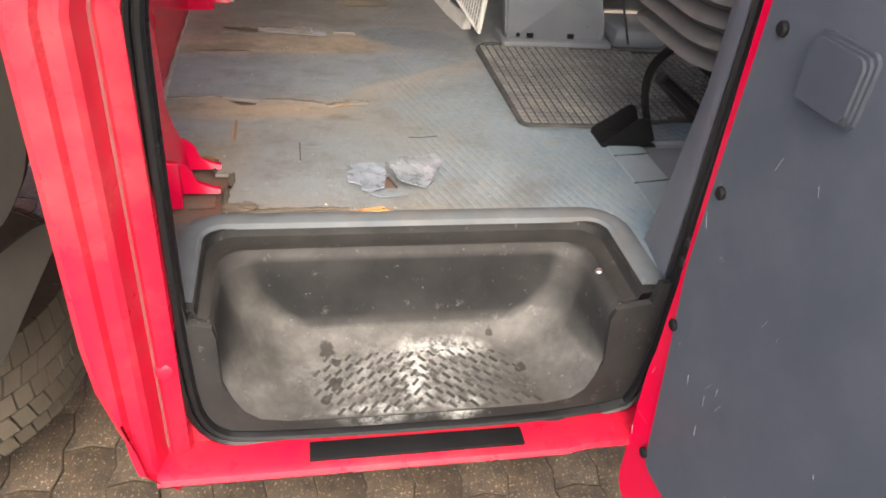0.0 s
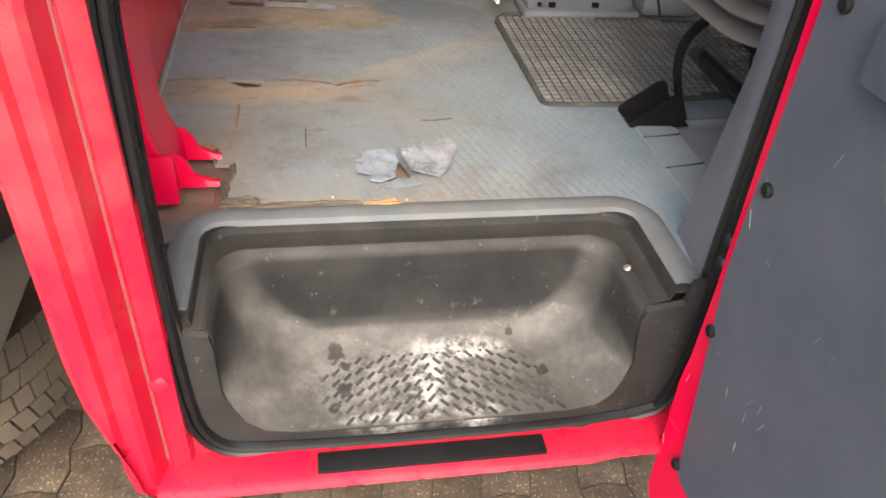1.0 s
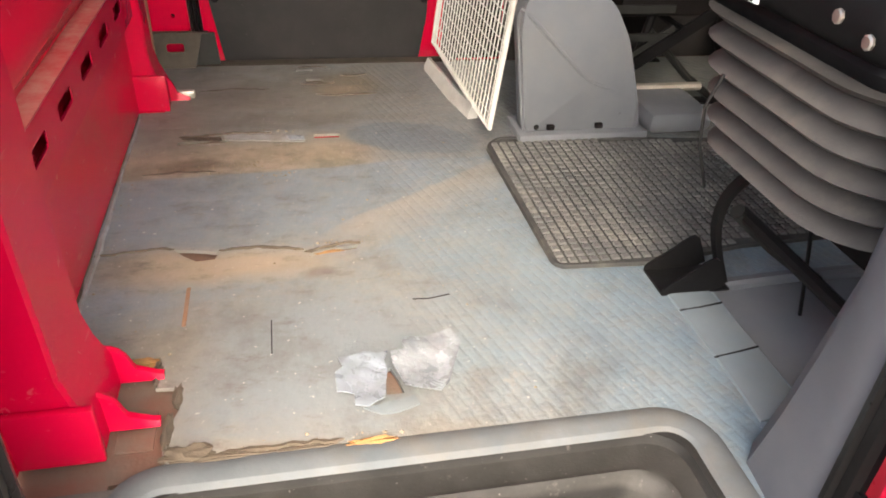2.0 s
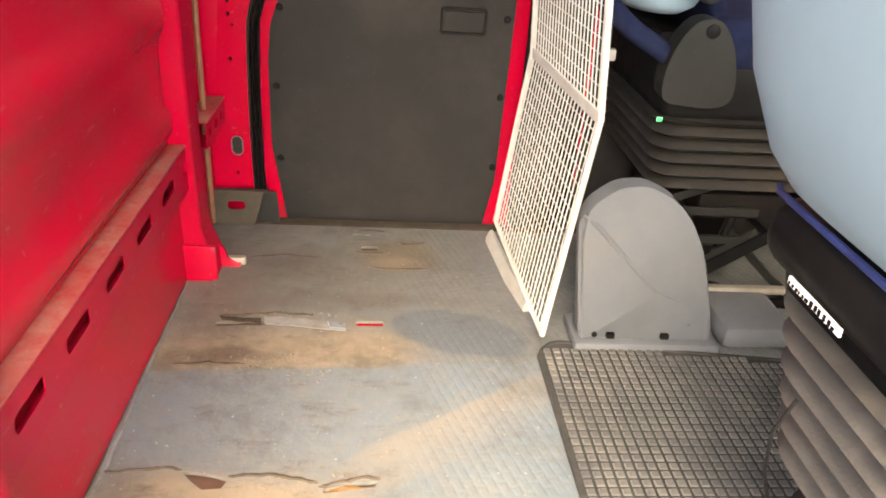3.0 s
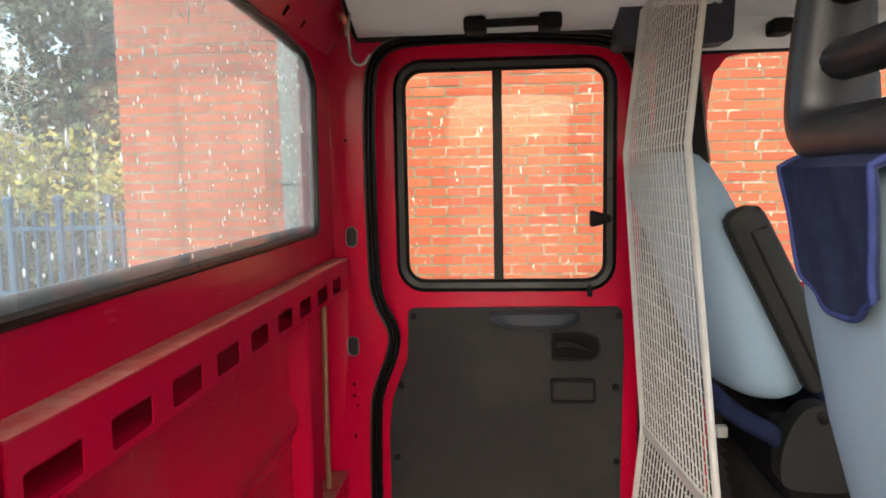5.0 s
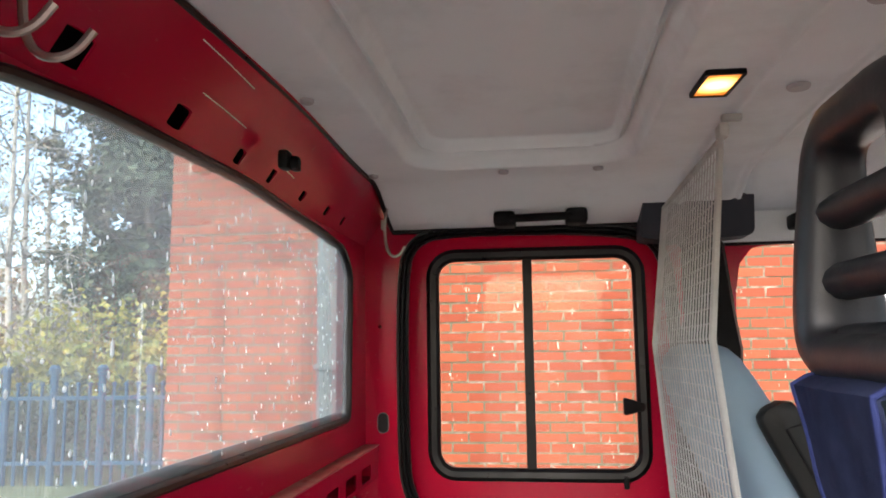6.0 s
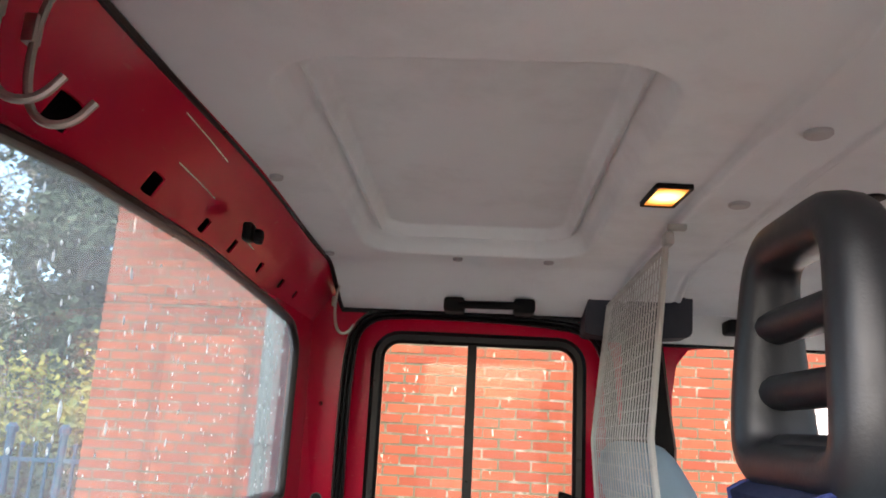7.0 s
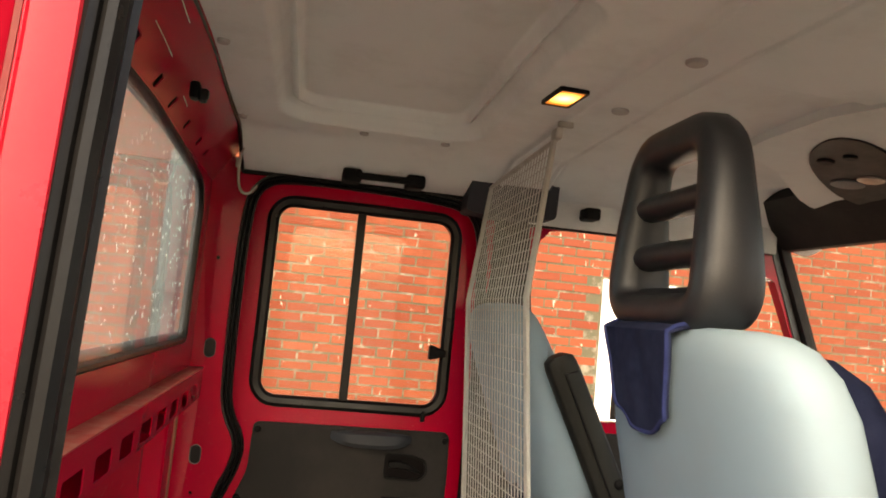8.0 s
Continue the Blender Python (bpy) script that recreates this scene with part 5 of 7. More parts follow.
# ---- side doors ----
def side_door(name, place, base, label, openings):
    """Hinged side door. place(u, z, w): u from the hinge edge, w outwards from the trim."""
    door = thing(name, base, label, "door", kind="structure")
    outer = rounded([(-0.03, 0.60), (-0.028, 1.32), (0.03, 1.395), (0.55, 1.40), (0.612, 1.34), (0.612, 0.86), (0.60, 0.76), (0.562, 0.69), (0.562, 0.61), (0.60, 0.52), (0.618, 0.44), (0.618, 0.08), (0.59, -0.10), (0.53, -0.27), (0.06, -0.27), (0.0, -0.10), (-0.012, 0.10)], 0.035)
    window = rrect(0.034, 0.553, 0.795, 1.345, 0.055, 6)
    if not openings:
        outer = [(u - (0.05 * smoothstep(0.0, -0.27, v) if u < 0.3 else 0), v - (0.10 if v < -0.2 else 0)) for u, v in outer]
    if openings:
        outer = [(u + (0.05 if u > 0.3 else -0.05), v + (0.02 if v > 0.7 else 0)) for u, v in outer]
    bm = bmesh.new()
    plate(bm, outer, [window], lambda u, v, w: place(u, v, w - 0.005 - 0.4 * lean(v)), 0.02)
    part("inner_frame", bm, RED, door, "red painted inner frame")
    bm = bmesh.new()
    plate(bm, outer, [window], lambda u, v, w: place(u, v, w + 0.06 - 0.4 * lean(v)), 0.02)
    part("skin", bm, RED, door)
    bm = bmesh.new()
    ring = [place(u, v, 0.037 - 0.4 * lean(v)) for u, v in outer]
    sweep(bm, ring, [(-0.002, -0.024), (0.002, -0.024), (0.002, 0.024), (-0.002, 0.024)], True, Vector(place(0, 0, 1)) - Vector(place(0, 0, 0)))
    part("edge_flange", bm, RED, door)
    trim = rounded([(-0.004, 0.62), (0.0, 0.738), (0.545, 0.735), (0.548, 0.605), (0.592, 0.49), (0.60, 0.40), (0.60, 0.18), (0.562, -0.055), (0.52, -0.24), (0.06, -0.24), (0.03, -0.04), (0.006, 0.10)], 0.02)
    bm = bmesh.new()
    plate(bm, trim, [], lambda u, v, w: place(u, v, w - 0.013), 0.007)
    # The open door takes the trim colour with skylight painted in.
    part("trim_panel", bm, TRIM if openings else TRIM_SKYLIT, door, "charcoal textured trim board")
    clips = ((0.010, 0.715), (0.532, 0.715), (0.032, 0.447), (0.024, 0.235), (0.020, 0.015), (0.052, -0.222), (0.568, 0.53), (0.582, 0.338), (0.578, 0.146))
    for u, v in clips if not openings else ((0.010, 0.715), (0.532, 0.715), (0.016, 0.53), (0.568, 0.53), (0.014, 0.335), (0.582, 0.338), (0.016, 0.142), (0.578, 0.146), (0.06, -0.06)):
        bm = bmesh.new()
        disc(bm, place(u, v, -0.013), Vector(place(0, 0, 0)) - Vector(place(0, 0, 1)), 0.009, 0.006, 12)
        part("trim_clip", bm, BLACK, door)
    bm = bmesh.new()
    way_in = Vector(place(0, 0, 0)) - Vector(place(0, 0, 1))
    rings = []
    for i in range(15):
        t = i / 14
        u, k = 0.108 + 0.226 * t, abs(2 * t - 1)
        p = 0.034 * (1 - k ** 6) + 0.001
        top, low = 0.728 - 0.006 * k ** 4, 0.684 + 0.018 * k ** 3
        rings.append([place(u, v, w) for v, w in ((top, -0.012), (top, -0.013 - p * 0.7), (top - 0.006, -0.013 - p), (low + 0.012, -0.013 - p), (low, -0.013 - p * 0.75), (low + 0.004, -0.013 - p * 0.4), (low + 0.014, -0.012))])
    loft(bm, rings)
    part("grab_handle", bm, GREY_DARK, door, "charcoal grab handle")
    bezel = rounded([(0.052, 0.622), (0.060, 0.660), (0.10, 0.672), (0.178, 0.672), (0.178, 0.600), (0.075, 0.598)], 0.014)
    hole = rounded([(0.060, 0.626), (0.068, 0.656), (0.102, 0.665), (0.171, 0.665), (0.171, 0.607), (0.080, 0.605)], 0.012)
    bm = bmesh.new()
    plate(bm, bezel, [hole], lambda u, v, w: place(u, v, w - 0.020), 0.008)
    handle = part("latch_handle", bm, BLACK, door, "black recessed latch handle")
    # Near-black sheet puts the latch recess's shade into colour.
    bm = bmesh.new()
    plate(bm, hole, [], lambda u, v, w: place(u, v, w - 0.0135), 0.001)
    part("recess_shade", bm, DARK, handle)
    bm = bmesh.new()
    rings = [[place(u, v + dv * s, -0.0145 - dw * s) for dv, dw in ((-0.010, 0), (0.010, 0), (0.008, 0.009), (-0.006, 0.011))] for u, v, s in ((0.165, 0.640, 1.0), (0.13, 0.642, 1.1), (0.10, 0.632, 0.8), (0.075, 0.622, 0.4))]
    loft(bm, rings)
    part("lever", bm, BLACK, handle)
    bm = bmesh.new()
    if openings:
        plate(bm, rrect(0.066, 0.182, 0.488, 0.553, 0.010, 4), [rrect(0.073, 0.175, 0.494, 0.547, 0.007, 4)], lambda u, v, w: place(u, v, w - 0.021), 0.009)
        pocket = part("ashtray", bm, BLACK, door, "black framed flush ashtray")
        bm = bmesh.new()
        plate(bm, rrect(0.077, 0.171, 0.498, 0.543, 0.006, 4), [], lambda u, v, w: place(u, v, w - 0.018), 0.006)
        part("lid", bm, TRIM, pocket)
    else:
        for k, (grow, w0, w1) in enumerate(((0.0, -0.018, -0.012), (0.003, -0.0225, -0.0185), (0.006, -0.027, -0.023))):
            plate(bm, rrect(0.090 + grow, 0.177 - grow, 0.392 + grow, 0.470 - grow, 0.012, 5), [], lambda u, v, w: place(u, v, w0 + w), w1 - w0)
        part("ashtray", bm, GREY_DARK, door, "grey raised ashtray box")
    win = thing("window_2" if openings else "window_3", base, "sliding door window in a black rubber seal" if openings else "open door's window in a black rubber seal", "window", kind="structure")
    way = Vector(place(0, 0, 1)) - Vector(place(0, 0, 0))
    bm = bmesh.new()
    sweep(bm, [place(u, v, -0.005 - 0.4 * lean(v)) for u, v in window], [(-0.018, -0.012), (-0.018, 0.004), (-0.008, 0.010), (0.006, 0.008), (0.014, 0.0), (0.014, -0.012)], True, -way)
    part("rubber_surround", bm, RUBBER, win)
    bm = bmesh.new()
    plate(bm, window, [], lambda u, v, w: place(u, v, w + 0.012 - 0.4 * lean(v)), 0.004)
    g = part("pane", bm, GLASS, win, "clear glass", 0)
    g.visible_shadow = False
    bm = bmesh.new()
    plate(bm, [(0.298, 0.80), (0.322, 0.80), (0.322, 1.342), (0.298, 1.342)], [], lambda u, v, w: place(u, v, w - 0.008 - 0.4 * lean(v)), 0.014)
    part("divider", bm, RUBBER, win, "black upright divider")
    bm = bmesh.new()
    box(bm, (0, 0, 0), (1, 1, 1), 0.12)
    for v in bm.verts:
        v.co = Vector(place(0.03 + 0.052 * v.co.x, 0.940 + 0.042 * v.co.z - (0.012 if v.co.x < 0.4 and v.co.z > 0.5 else 0) + (0.010 if v.co.x < 0.4 and v.co.z < 0.5 else 0), -0.022 + 0.02 * v.co.y))
    part("slide_latch", bm, BLACK, win, "black sliding latch")
    bm = bmesh.new()
    box(bm, (0, 0, 0), (1, 1, 1), 0.15)
    for v in bm.verts:
        v.co = Vector(place(0.076 + 0.012 * v.co.x, 0.764 + 0.03 * v.co.z, -0.022 + 0.018 * v.co.y))
    part("drain_clip", bm, BLACK, win)
    return door


side_door("door_1", lambda u, v, w: (0.297 - u, 1.342 + w, v), (0.0, 1.35, -0.27), "closed red side door with charcoal trim board and sliding window", True)
side_door("door_2", lambda u, v, w: (0.372 + w * 0.998 + 0.06 * u, -0.432 - u * 0.998 + 0.06 * w, v), (0.41, -0.7, -0.27), "open red side door with scratched charcoal trim board", False)
bm = bmesh.new()
random.seed(12)
for _ in range(26):
    y, z, k = -0.44 - 0.34 * random.random(), random.uniform(-0.25, 0.34), random.uniform(0.004, 0.02)
    tilt = random.uniform(-0.5, 0.5)
    x = 0.3585 - 0.06 * (y + 0.432)
    s = random.uniform(0.0002, 0.0005)
    sweep(bm, [(x, y, z), (x, y + k * tilt, z + k)], circle(s, 4))
tagged(loose("trim_scratches", bm, POST_GREY, "pale scuffs on the charcoal door trim", "scratches"), kind="stuff")


# ---- seats ----
def seat_ring(z, xc, yc, hx, hy, power=3.2, n=28):
    pts = []
    for i in range(n):
        a = 2 * math.pi * i / n
        c, s = math.cos(a), math.sin(a)
        pts.append((xc + hx * math.copysign(abs(c) ** (2 / power), c), yc + hy * math.copysign(abs(s) ** (2 / power), s), z))
    return pts


def suspension_seat(name, dx, yc, dz, label, shell_material, cushion_label):
    seat = thing(name, (0.6 + dx, yc, 0), label, "seat", "front seats")
    near = dx < 0.05
    bm = bmesh.new()
    rings = []
    for z, x, hy, hx in ((0.545, 0.452, 0.150, 0.020), (0.56, 0.448, 0.185, 0.034), (0.60, 0.435, 0.212, 0.045), (0.70, 0.405, 0.228, 0.052), (0.82, 0.373, 0.232, 0.054), (0.94, 0.345, 0.228, 0.054), (1.01, 0.332, 0.218, 0.053), (1.045, 0.326, 0.200, 0.050), (1.068, 0.323, 0.172, 0.044), (1.080, 0.322, 0.140, 0.034), (1.084, 0.322, 0.10, 0.020)):
        if near and z < 0.7:
            z = 0.574 + (z - 0.545) * 0.813
        rings.append(seat_ring(z + dz, x + dx, yc, hx, hy))
    if not near:
        rings = [seat_ring(z, x, yc, hx, hy, 2.4) for z, x, hx, hy in ((0.640, 0.505, 0.060, 0.17), (0.655, 0.503, 0.085, 0.200), (0.69, 0.505, 0.104, 0.214), (0.74, 0.497, 0.113, 0.218), (0.82, 0.464, 0.111, 0.220), (0.88, 0.433, 0.101, 0.220), (0.94, 0.403, 0.093, 0.219), (1.00, 0.374, 0.085, 0.216), (1.05, 0.353, 0.077, 0.208), (1.085, 0.345, 0.062, 0.192), (1.104, 0.342, 0.044, 0.170), (1.112, 0.342, 0.022, 0.14))]
    loft(bm, rings)
    part("back_shell", bm, shell_material, seat, "smooth pale blue-grey back shell", 60)
    bm = bmesh.new()
    rings = []
    for z, x, hy, hx in ((0.54, 0.53, 0.20, 0.03), (0.60, 0.52, 0.215, 0.045), (0.78, 0.463, 0.222, 0.050), (0.92, 0.42, 0.218, 0.050), (1.00, 0.395, 0.203, 0.046), (1.04, 0.384, 0.18, 0.040), (1.062, 0.378, 0.14, 0.03)):
        if near:
            rings.append(seat_ring(z, x, yc, hx, hy - 0.010))
        elif z < 0.8:
            rings.append(seat_ring(z + dz, x + dx - 0.03, yc, hx * 0.7, hy * 0.85))
    loft(bm, rings)
    part("backrest_cushion", bm, FABRIC, seat, cushion_label, 60)
    bm = bmesh.new()
    box(bm, (0.47 + dx, yc - 0.225, 0.50 + dz), (0.92 + dx, yc + 0.225, 0.60 + dz), 0.035, steps=4)
    part("seat_cushion", bm, FABRIC, seat, cushion_label, 60)
    bm = bmesh.new()
    if near:
        box(bm, (0.430, yc - 0.205, 0.476), (0.86, yc + 0.216, 0.562), 0.038, steps=4)
        box(bm, (0.455, yc - 0.19, 0.44), (0.86, yc + 0.19, 0.50), 0.03, steps=3)
    else:
        box(bm, (0.405 + dx, yc - 0.215, 0.395 + dz), (0.86 + dx, yc + 0.215, 0.535 + dz), 0.03, steps=3)
        box(bm, (0.40 + dx, yc - 0.13, 0.50 + dz), (0.47 + dx, yc + 0.13, 0.56 + dz), 0.02)
    part("seat_pan", bm, BLACK, seat, "black steel seat pan")
    bm = bmesh.new()
    rings = []
    levels = 5
    for k in range(levels * 4 + 1):
        t = k / 4
        z = (0.455 if near else 0.410) - (0.036 if near else 0.030) * t
        bulge = 0.026 * (0.5 + 0.5 * math.cos(2 * math.pi * t)) ** 0.7
        inset = 0.006 * t
        rings.append([(x, y, z + dz) for x, y in [(p[0] + 0.62 + dx, p[1] + yc) for p in rrect((-0.163 if near else -0.205) - bulge + inset, 0.22 + bulge, -0.212 - bulge + inset, (0.165 if near else 0.212) + bulge - inset, 0.10 if near else 0.05, 7)]])
    loft(bm, rings)
    part("bellows", bm, BELLOWS if near else BELLOWS_SHADED, seat, "dusty ribbed rubber suspension bellows", 70)
    dx0 = dx
    if near:
        for y in (0.118, 0.186):
            bm = bmesh.new()
            plate(bm, soften([(0.458, 0.0012), (0.462, 0.016), (0.50, 0.040), (0.525, 0.062), (0.545, 0.068), (0.556, 0.045), (0.575, 0.0012)], 1), [], lambda u, v, w: (u, y + w, v), 0.004)
            part("bracket_plate", bm, BLACK, seat, "black folded floor bracket")
        bm = boxes(((0.460, 0.118, 0.0005), (0.58, 0.190, 0.004)))
        part("runner", bm, BLACK, seat, "black floor runner")
        bm = bmesh.new()
        sweep(bm, soften([(0.572, 0.132, 0.012), (0.540, 0.132, 0.085), (0.527, 0.132, 0.14), (0.540, 0.132, 0.190), (0.60, 0.132, 0.235)], 2, False), [(-0.009, -0.005), (0.009, -0.005), (0.009, 0.005), (-0.009, 0.005)])
        part("leg", bm, BLACK, seat, "bent black steel leg strap")
        bm = bmesh.new()
        sweep(bm, [(0.545, 0.112, 0.158), (0.63, 0.112, 0.085), (0.735, 0.112, 0.008)], circle(0.0125, 10))
        part("brace", bm, ARM_GREY, seat, "dusty dark brace tube")
        bm = bmesh.new()
        sweep(bm, [(0.60, 0.02, 0.19), (0.64, 0.02, 0.02)], circle(0.003, 6))
        part("cable", bm, BLACK, seat)
    for s in (-1,) if near else (-1, 1):
        bm = bmesh.new()
        y = yc + s * 0.155
        dx = dx0 + (0.12 if s < 0 else 0.0)
        sweep(bm, [(0.455 + dx, y, 0.012), (0.47 + dx, y, 0.02), (0.505 + dx, y, 0.17), (0.53 + dx, y, 0.265 + dz)], circle(0.0105, 8))
        part("leg", bm, BLACK, seat, "black steel suspension leg")
        bm = bmesh.new()
        sweep(bm, [(0.51 + dx, y, 0.19), (0.64 + dx, y, 0.07), (0.72 + dx, y, 0.012)], circle(0.0095, 8))
        part("brace", bm, ARM_GREY, seat, "dusty dark brace tube")
        bm = bmesh.new()
        box(bm, (0.45 + dx, y - 0.020, 0.0005), (0.84 + dx, y + 0.020, 0.006), 0.001)
        for side in (-0.018, 0.015):
            rings = []
            for k in range(9):
                t = k / 8
                h = 0.010 + 0.034 * math.sin(math.pi * min(1.0, t * 1.1)) ** 0.8
                x = 0.435 + dx + 0.16 * t
                rings.append([(x, y + side, 0.004), (x, y + side + 0.003, 0.004), (x, y + side + 0.003, 0.004 + h), (x, y + side, 0.004 + h)])
            loft(bm, rings)
        part("runner", bm, BLACK, seat, "black floor runner")
    dx = dx0
    bm = bmesh.new()
    sweep(bm, [(0.56 + dx, yc - 0.17, 0.15), (0.56 + dx, yc + 0.10, 0.15)], circle(0.011, 8))
    sweep(bm, [(0.70 + dx, yc - 0.2, 0.20), (0.70 + dx, yc + 0.2, 0.20)], circle(0.009, 8))
    sweep(bm, [(0.56 + dx, yc - 0.2, 0.10), (0.80 + dx, yc - 0.19, 0.255)], [(-0.004, -0.014), (0.004, -0.014), (0.004, 0.014), (-0.004, 0.014)])
    part("cross_tube", bm, BLACK, seat)
    # Near-black block fills the dark space under the seat.
    bm = bmesh.new()
    box(bm, (0.54 + dx, yc - 0.18, 0.225), (0.84 + dx, yc + 0.18, 0.262 + dz * 0.5), 0.01)
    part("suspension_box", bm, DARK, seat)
    if dx > 0.05:
        for pts in ([(0.59, 0.86, 0.272), (0.78, 0.86, 0.345)], [(0.62, 0.862, 0.245), (0.79, 0.862, 0.245)], [(0.60, 0.866, 0.06), (0.80, 0.866, 0.20)], [(0.66, 0.858, 0.18), (0.80, 0.858, 0.18)]):
            bm = bmesh.new()
            sweep(bm, pts, [(-0.003, -0.009), (0.003, -0.009), (0.003, 0.009), (-0.003, 0.009)])
            part("scissor_arm", bm, ARM_GREY, seat, "dusty steel scissor arm")
    return seat


NEAR_SEAT = suspension_seat("driver_seat", 0.0, 0.022, 0.0, "pale blue-backed suspension seat with black slotted headrest", SHELL, "navy fabric cushion")
FAR_SEAT = suspension_seat("passenger_seat", 0.115, 1.045, 0.045, "grey-blue-backed suspension seat with folded armrest", SHELL, "navy fabric cushion")


def slotted_headrest(seat, dx, yc):
    """A rounded ladder frame of black foam: an outer loop and three rungs."""
    bm = bmesh.new()
    def at(y, z):
        return Vector((0.318 + dx - 0.008 * smoothstep(1.08, 1.36, z), yc + y, z))
    outer = rounded([(-0.114, 1.100), (-0.110, 1.20), (-0.091, 1.319), (0.091, 1.319), (0.110, 1.20), (0.114, 1.100)], 0.045, 6)
    prof = []
    for i in range(14):
        a = 2 * math.pi * i / 14
        c, s = math.cos(a), math.sin(a)
        prof.append((0.0245 * math.copysign(abs(c) ** 0.75, c), 0.034 * math.copysign(abs(s) ** 0.75, s)))
    sweep(bm, [at(y, z) for y, z in outer], prof, True, (1, 0, 0))
    for v in bm.verts:
        k = 1.3 - 0.5 * smoothstep(1.09, 1.34, v.co.z)
        v.co.x = 0.322 + dx + (v.co.x - 0.322 - dx) * k
    head = part("headrest", bm, HEAD_FOAM, seat, "black slotted foam headrest", 70)
    for z, h in ((1.112, 0.0210), (1.174, 0.0185), (1.240, 0.0175)):
        bm = bmesh.new()
        ring = [(h * math.cos(2 * math.pi * i / 12), 0.023 * math.sin(2 * math.pi * i / 12)) for i in range(12)]
        w = 0.102 - 0.08 * (z - 1.10)
        sweep(bm, [at(-w, z), at(0, z), at(w, z)], ring, False, (1, 0, 0))
        part("rung", bm, HEAD_FOAM, head, "", 70)
    return head


slotted_headrest(NEAR_SEAT, 0.0, 0.086)
LBL = bmesh.new()
box(LBL, (0.4275, 0.036, 0.4885), (0.4305, 0.140, 0.4975))
lab = part("maker_label", LBL, LABEL, NEAR_SEAT, "white label with unreadable print")
random.seed(3)
y = 0.137
while y > 0.042:
    w = random.uniform(0.002, 0.006)
    bm = bmesh.new()
    box(bm, (0.4265, y - w, 0.4895), (0.4280, y, 0.496 if 0.055 < y < 0.095 else 0.493))
    part("printed_bar", bm, BLACK, lab)
    y -= w + random.uniform(0.002, 0.006)
bm = bmesh.new()
sweep(bm, [(0.445, 0.236, 0.562), (0.431, 0.21, 0.566), (0.427, 0.15, 0.568), (0.426, 0.0, 0.568), (0.428, -0.14, 0.566)], circle(0.0042, 8))
part("blue_piping", bm, PIPING, NEAR_SEAT)
for p in ((0.4295, -0.10, 0.515), (0.4295, -0.15, 0.505)):
    bm = bmesh.new()
    disc(bm, p, (-1, 0, 0), 0.008, 0.004, 8)
    part("bolt", bm, STEEL, NEAR_SEAT)
bm = tube([(0.42, 0.05, 0.40), (0.402, 0.045, 0.36), (0.405, 0.04, 0.31), (0.425, 0.035, 0.25)], 0.0022, 6)
part("cord", bm, BLACK, NEAR_SEAT, "thin black cord")

# far seat: folded armrest, hinge cover, clip
bm = bmesh.new()
rings = []
for k in range(12):
    t = (0, 0.02, 0.06, 0.15, 0.25, 0.35, 0.45, 0.55, 0.7, 0.85, 0.97, 1.0)[k]
    x, z = 0.420 + 0.160 * t, 1.004 - 0.318 * t
    w = 0.037 * (0.5, 0.86, 0.97, 1, 1, 1, 1, 1, 1, 1, 0.98, 0.85)[k]
    nx, nz = 0.90, 0.43
    sec = []
    for i in range(12):
        a = 2 * math.pi * i / 12
        c, s = math.cos(a), math.sin(a)
        u, v = w * math.copysign(abs(c) ** 0.35, c), 0.026 * math.copysign(abs(s) ** 0.35, s)
        sec.append((x + nx * u, 0.822 + v, z + nz * u))
    rings.append(sec)
loft(bm, rings)
arm = part("armrest", bm, ARM_GREY, FAR_SEAT, "folded dark grey armrest", 50)
bm = bmesh.new()
sweep(bm, [(0.462, 0.7945, 0.975), (0.436, 0.7945, 0.966), (0.50, 0.7940, 0.835), (0.566, 0.7945, 0.695)], [(-0.0012, -0.002), (0.0012, -0.002), (0.0012, 0.002), (-0.0012, 0.002)])
part("trim_line", bm, BLACK, arm)
bm = bmesh.new()
disc(bm, (0.580, 0.797, 0.735), (0, -1, 0), 0.012, 0.003, 14)
part("pivot_cap", bm, BLACK, arm)
bm = bmesh.new()
plate(bm, rounded([(0.506, 0.488), (0.502, 0.545), (0.518, 0.605), (0.548, 0.645), (0.590, 0.648), (0.622, 0.608), (0.642, 0.55), (0.646, 0.495), (0.61, 0.480)], 0.03), [], lambda u, v, w: (u, 0.812 + w, v), 0.05)
cover = part("recliner_cover", bm, ARM_GREY, FAR_SEAT, "scuffed dark grey recliner cover")
bm = bmesh.new()
disc(bm, (0.577, 0.812, 0.625), (0, -1, 0), 0.013, 0.005, 14)
part("knob", bm, BLACK, cover)
bm = bmesh.new()
sweep(bm, soften([(0.350, 0.862, 0.700), (0.392, 0.856, 0.652), (0.440, 0.850, 0.612), (0.492, 0.846, 0.585), (0.515, 0.846, 0.57)], 2, False), [(0.019 * math.cos(a), 0.015 * math.sin(a)) for a in [2 * math.pi * i / 12 for i in range(12)]], fixed=(0, 1, 0))
part("cushion_edge", bm, FABRIC, FAR_SEAT, "navy padded lower edge of the backrest", 60)
bm = tube([(0.56, 0.86, 0.055), (0.90, 0.86, 0.055)], 0.011, 8)
part("floor_tube", bm, STEEL, FAR_SEAT, "bare steel floor tube")
bm = boxes(((0.505, 0.810, 0.452), (0.517, 0.814, 0.462)), bevel=0.001)
part("green_clip", bm, GREEN, FAR_SEAT, "small green clip")
bm = boxes(((0.44, 0.99, 0.52), (0.462, 1.01, 0.545)), bevel=0.004)
part("belt_clip", bm, WHITE_STEEL, FAR_SEAT)

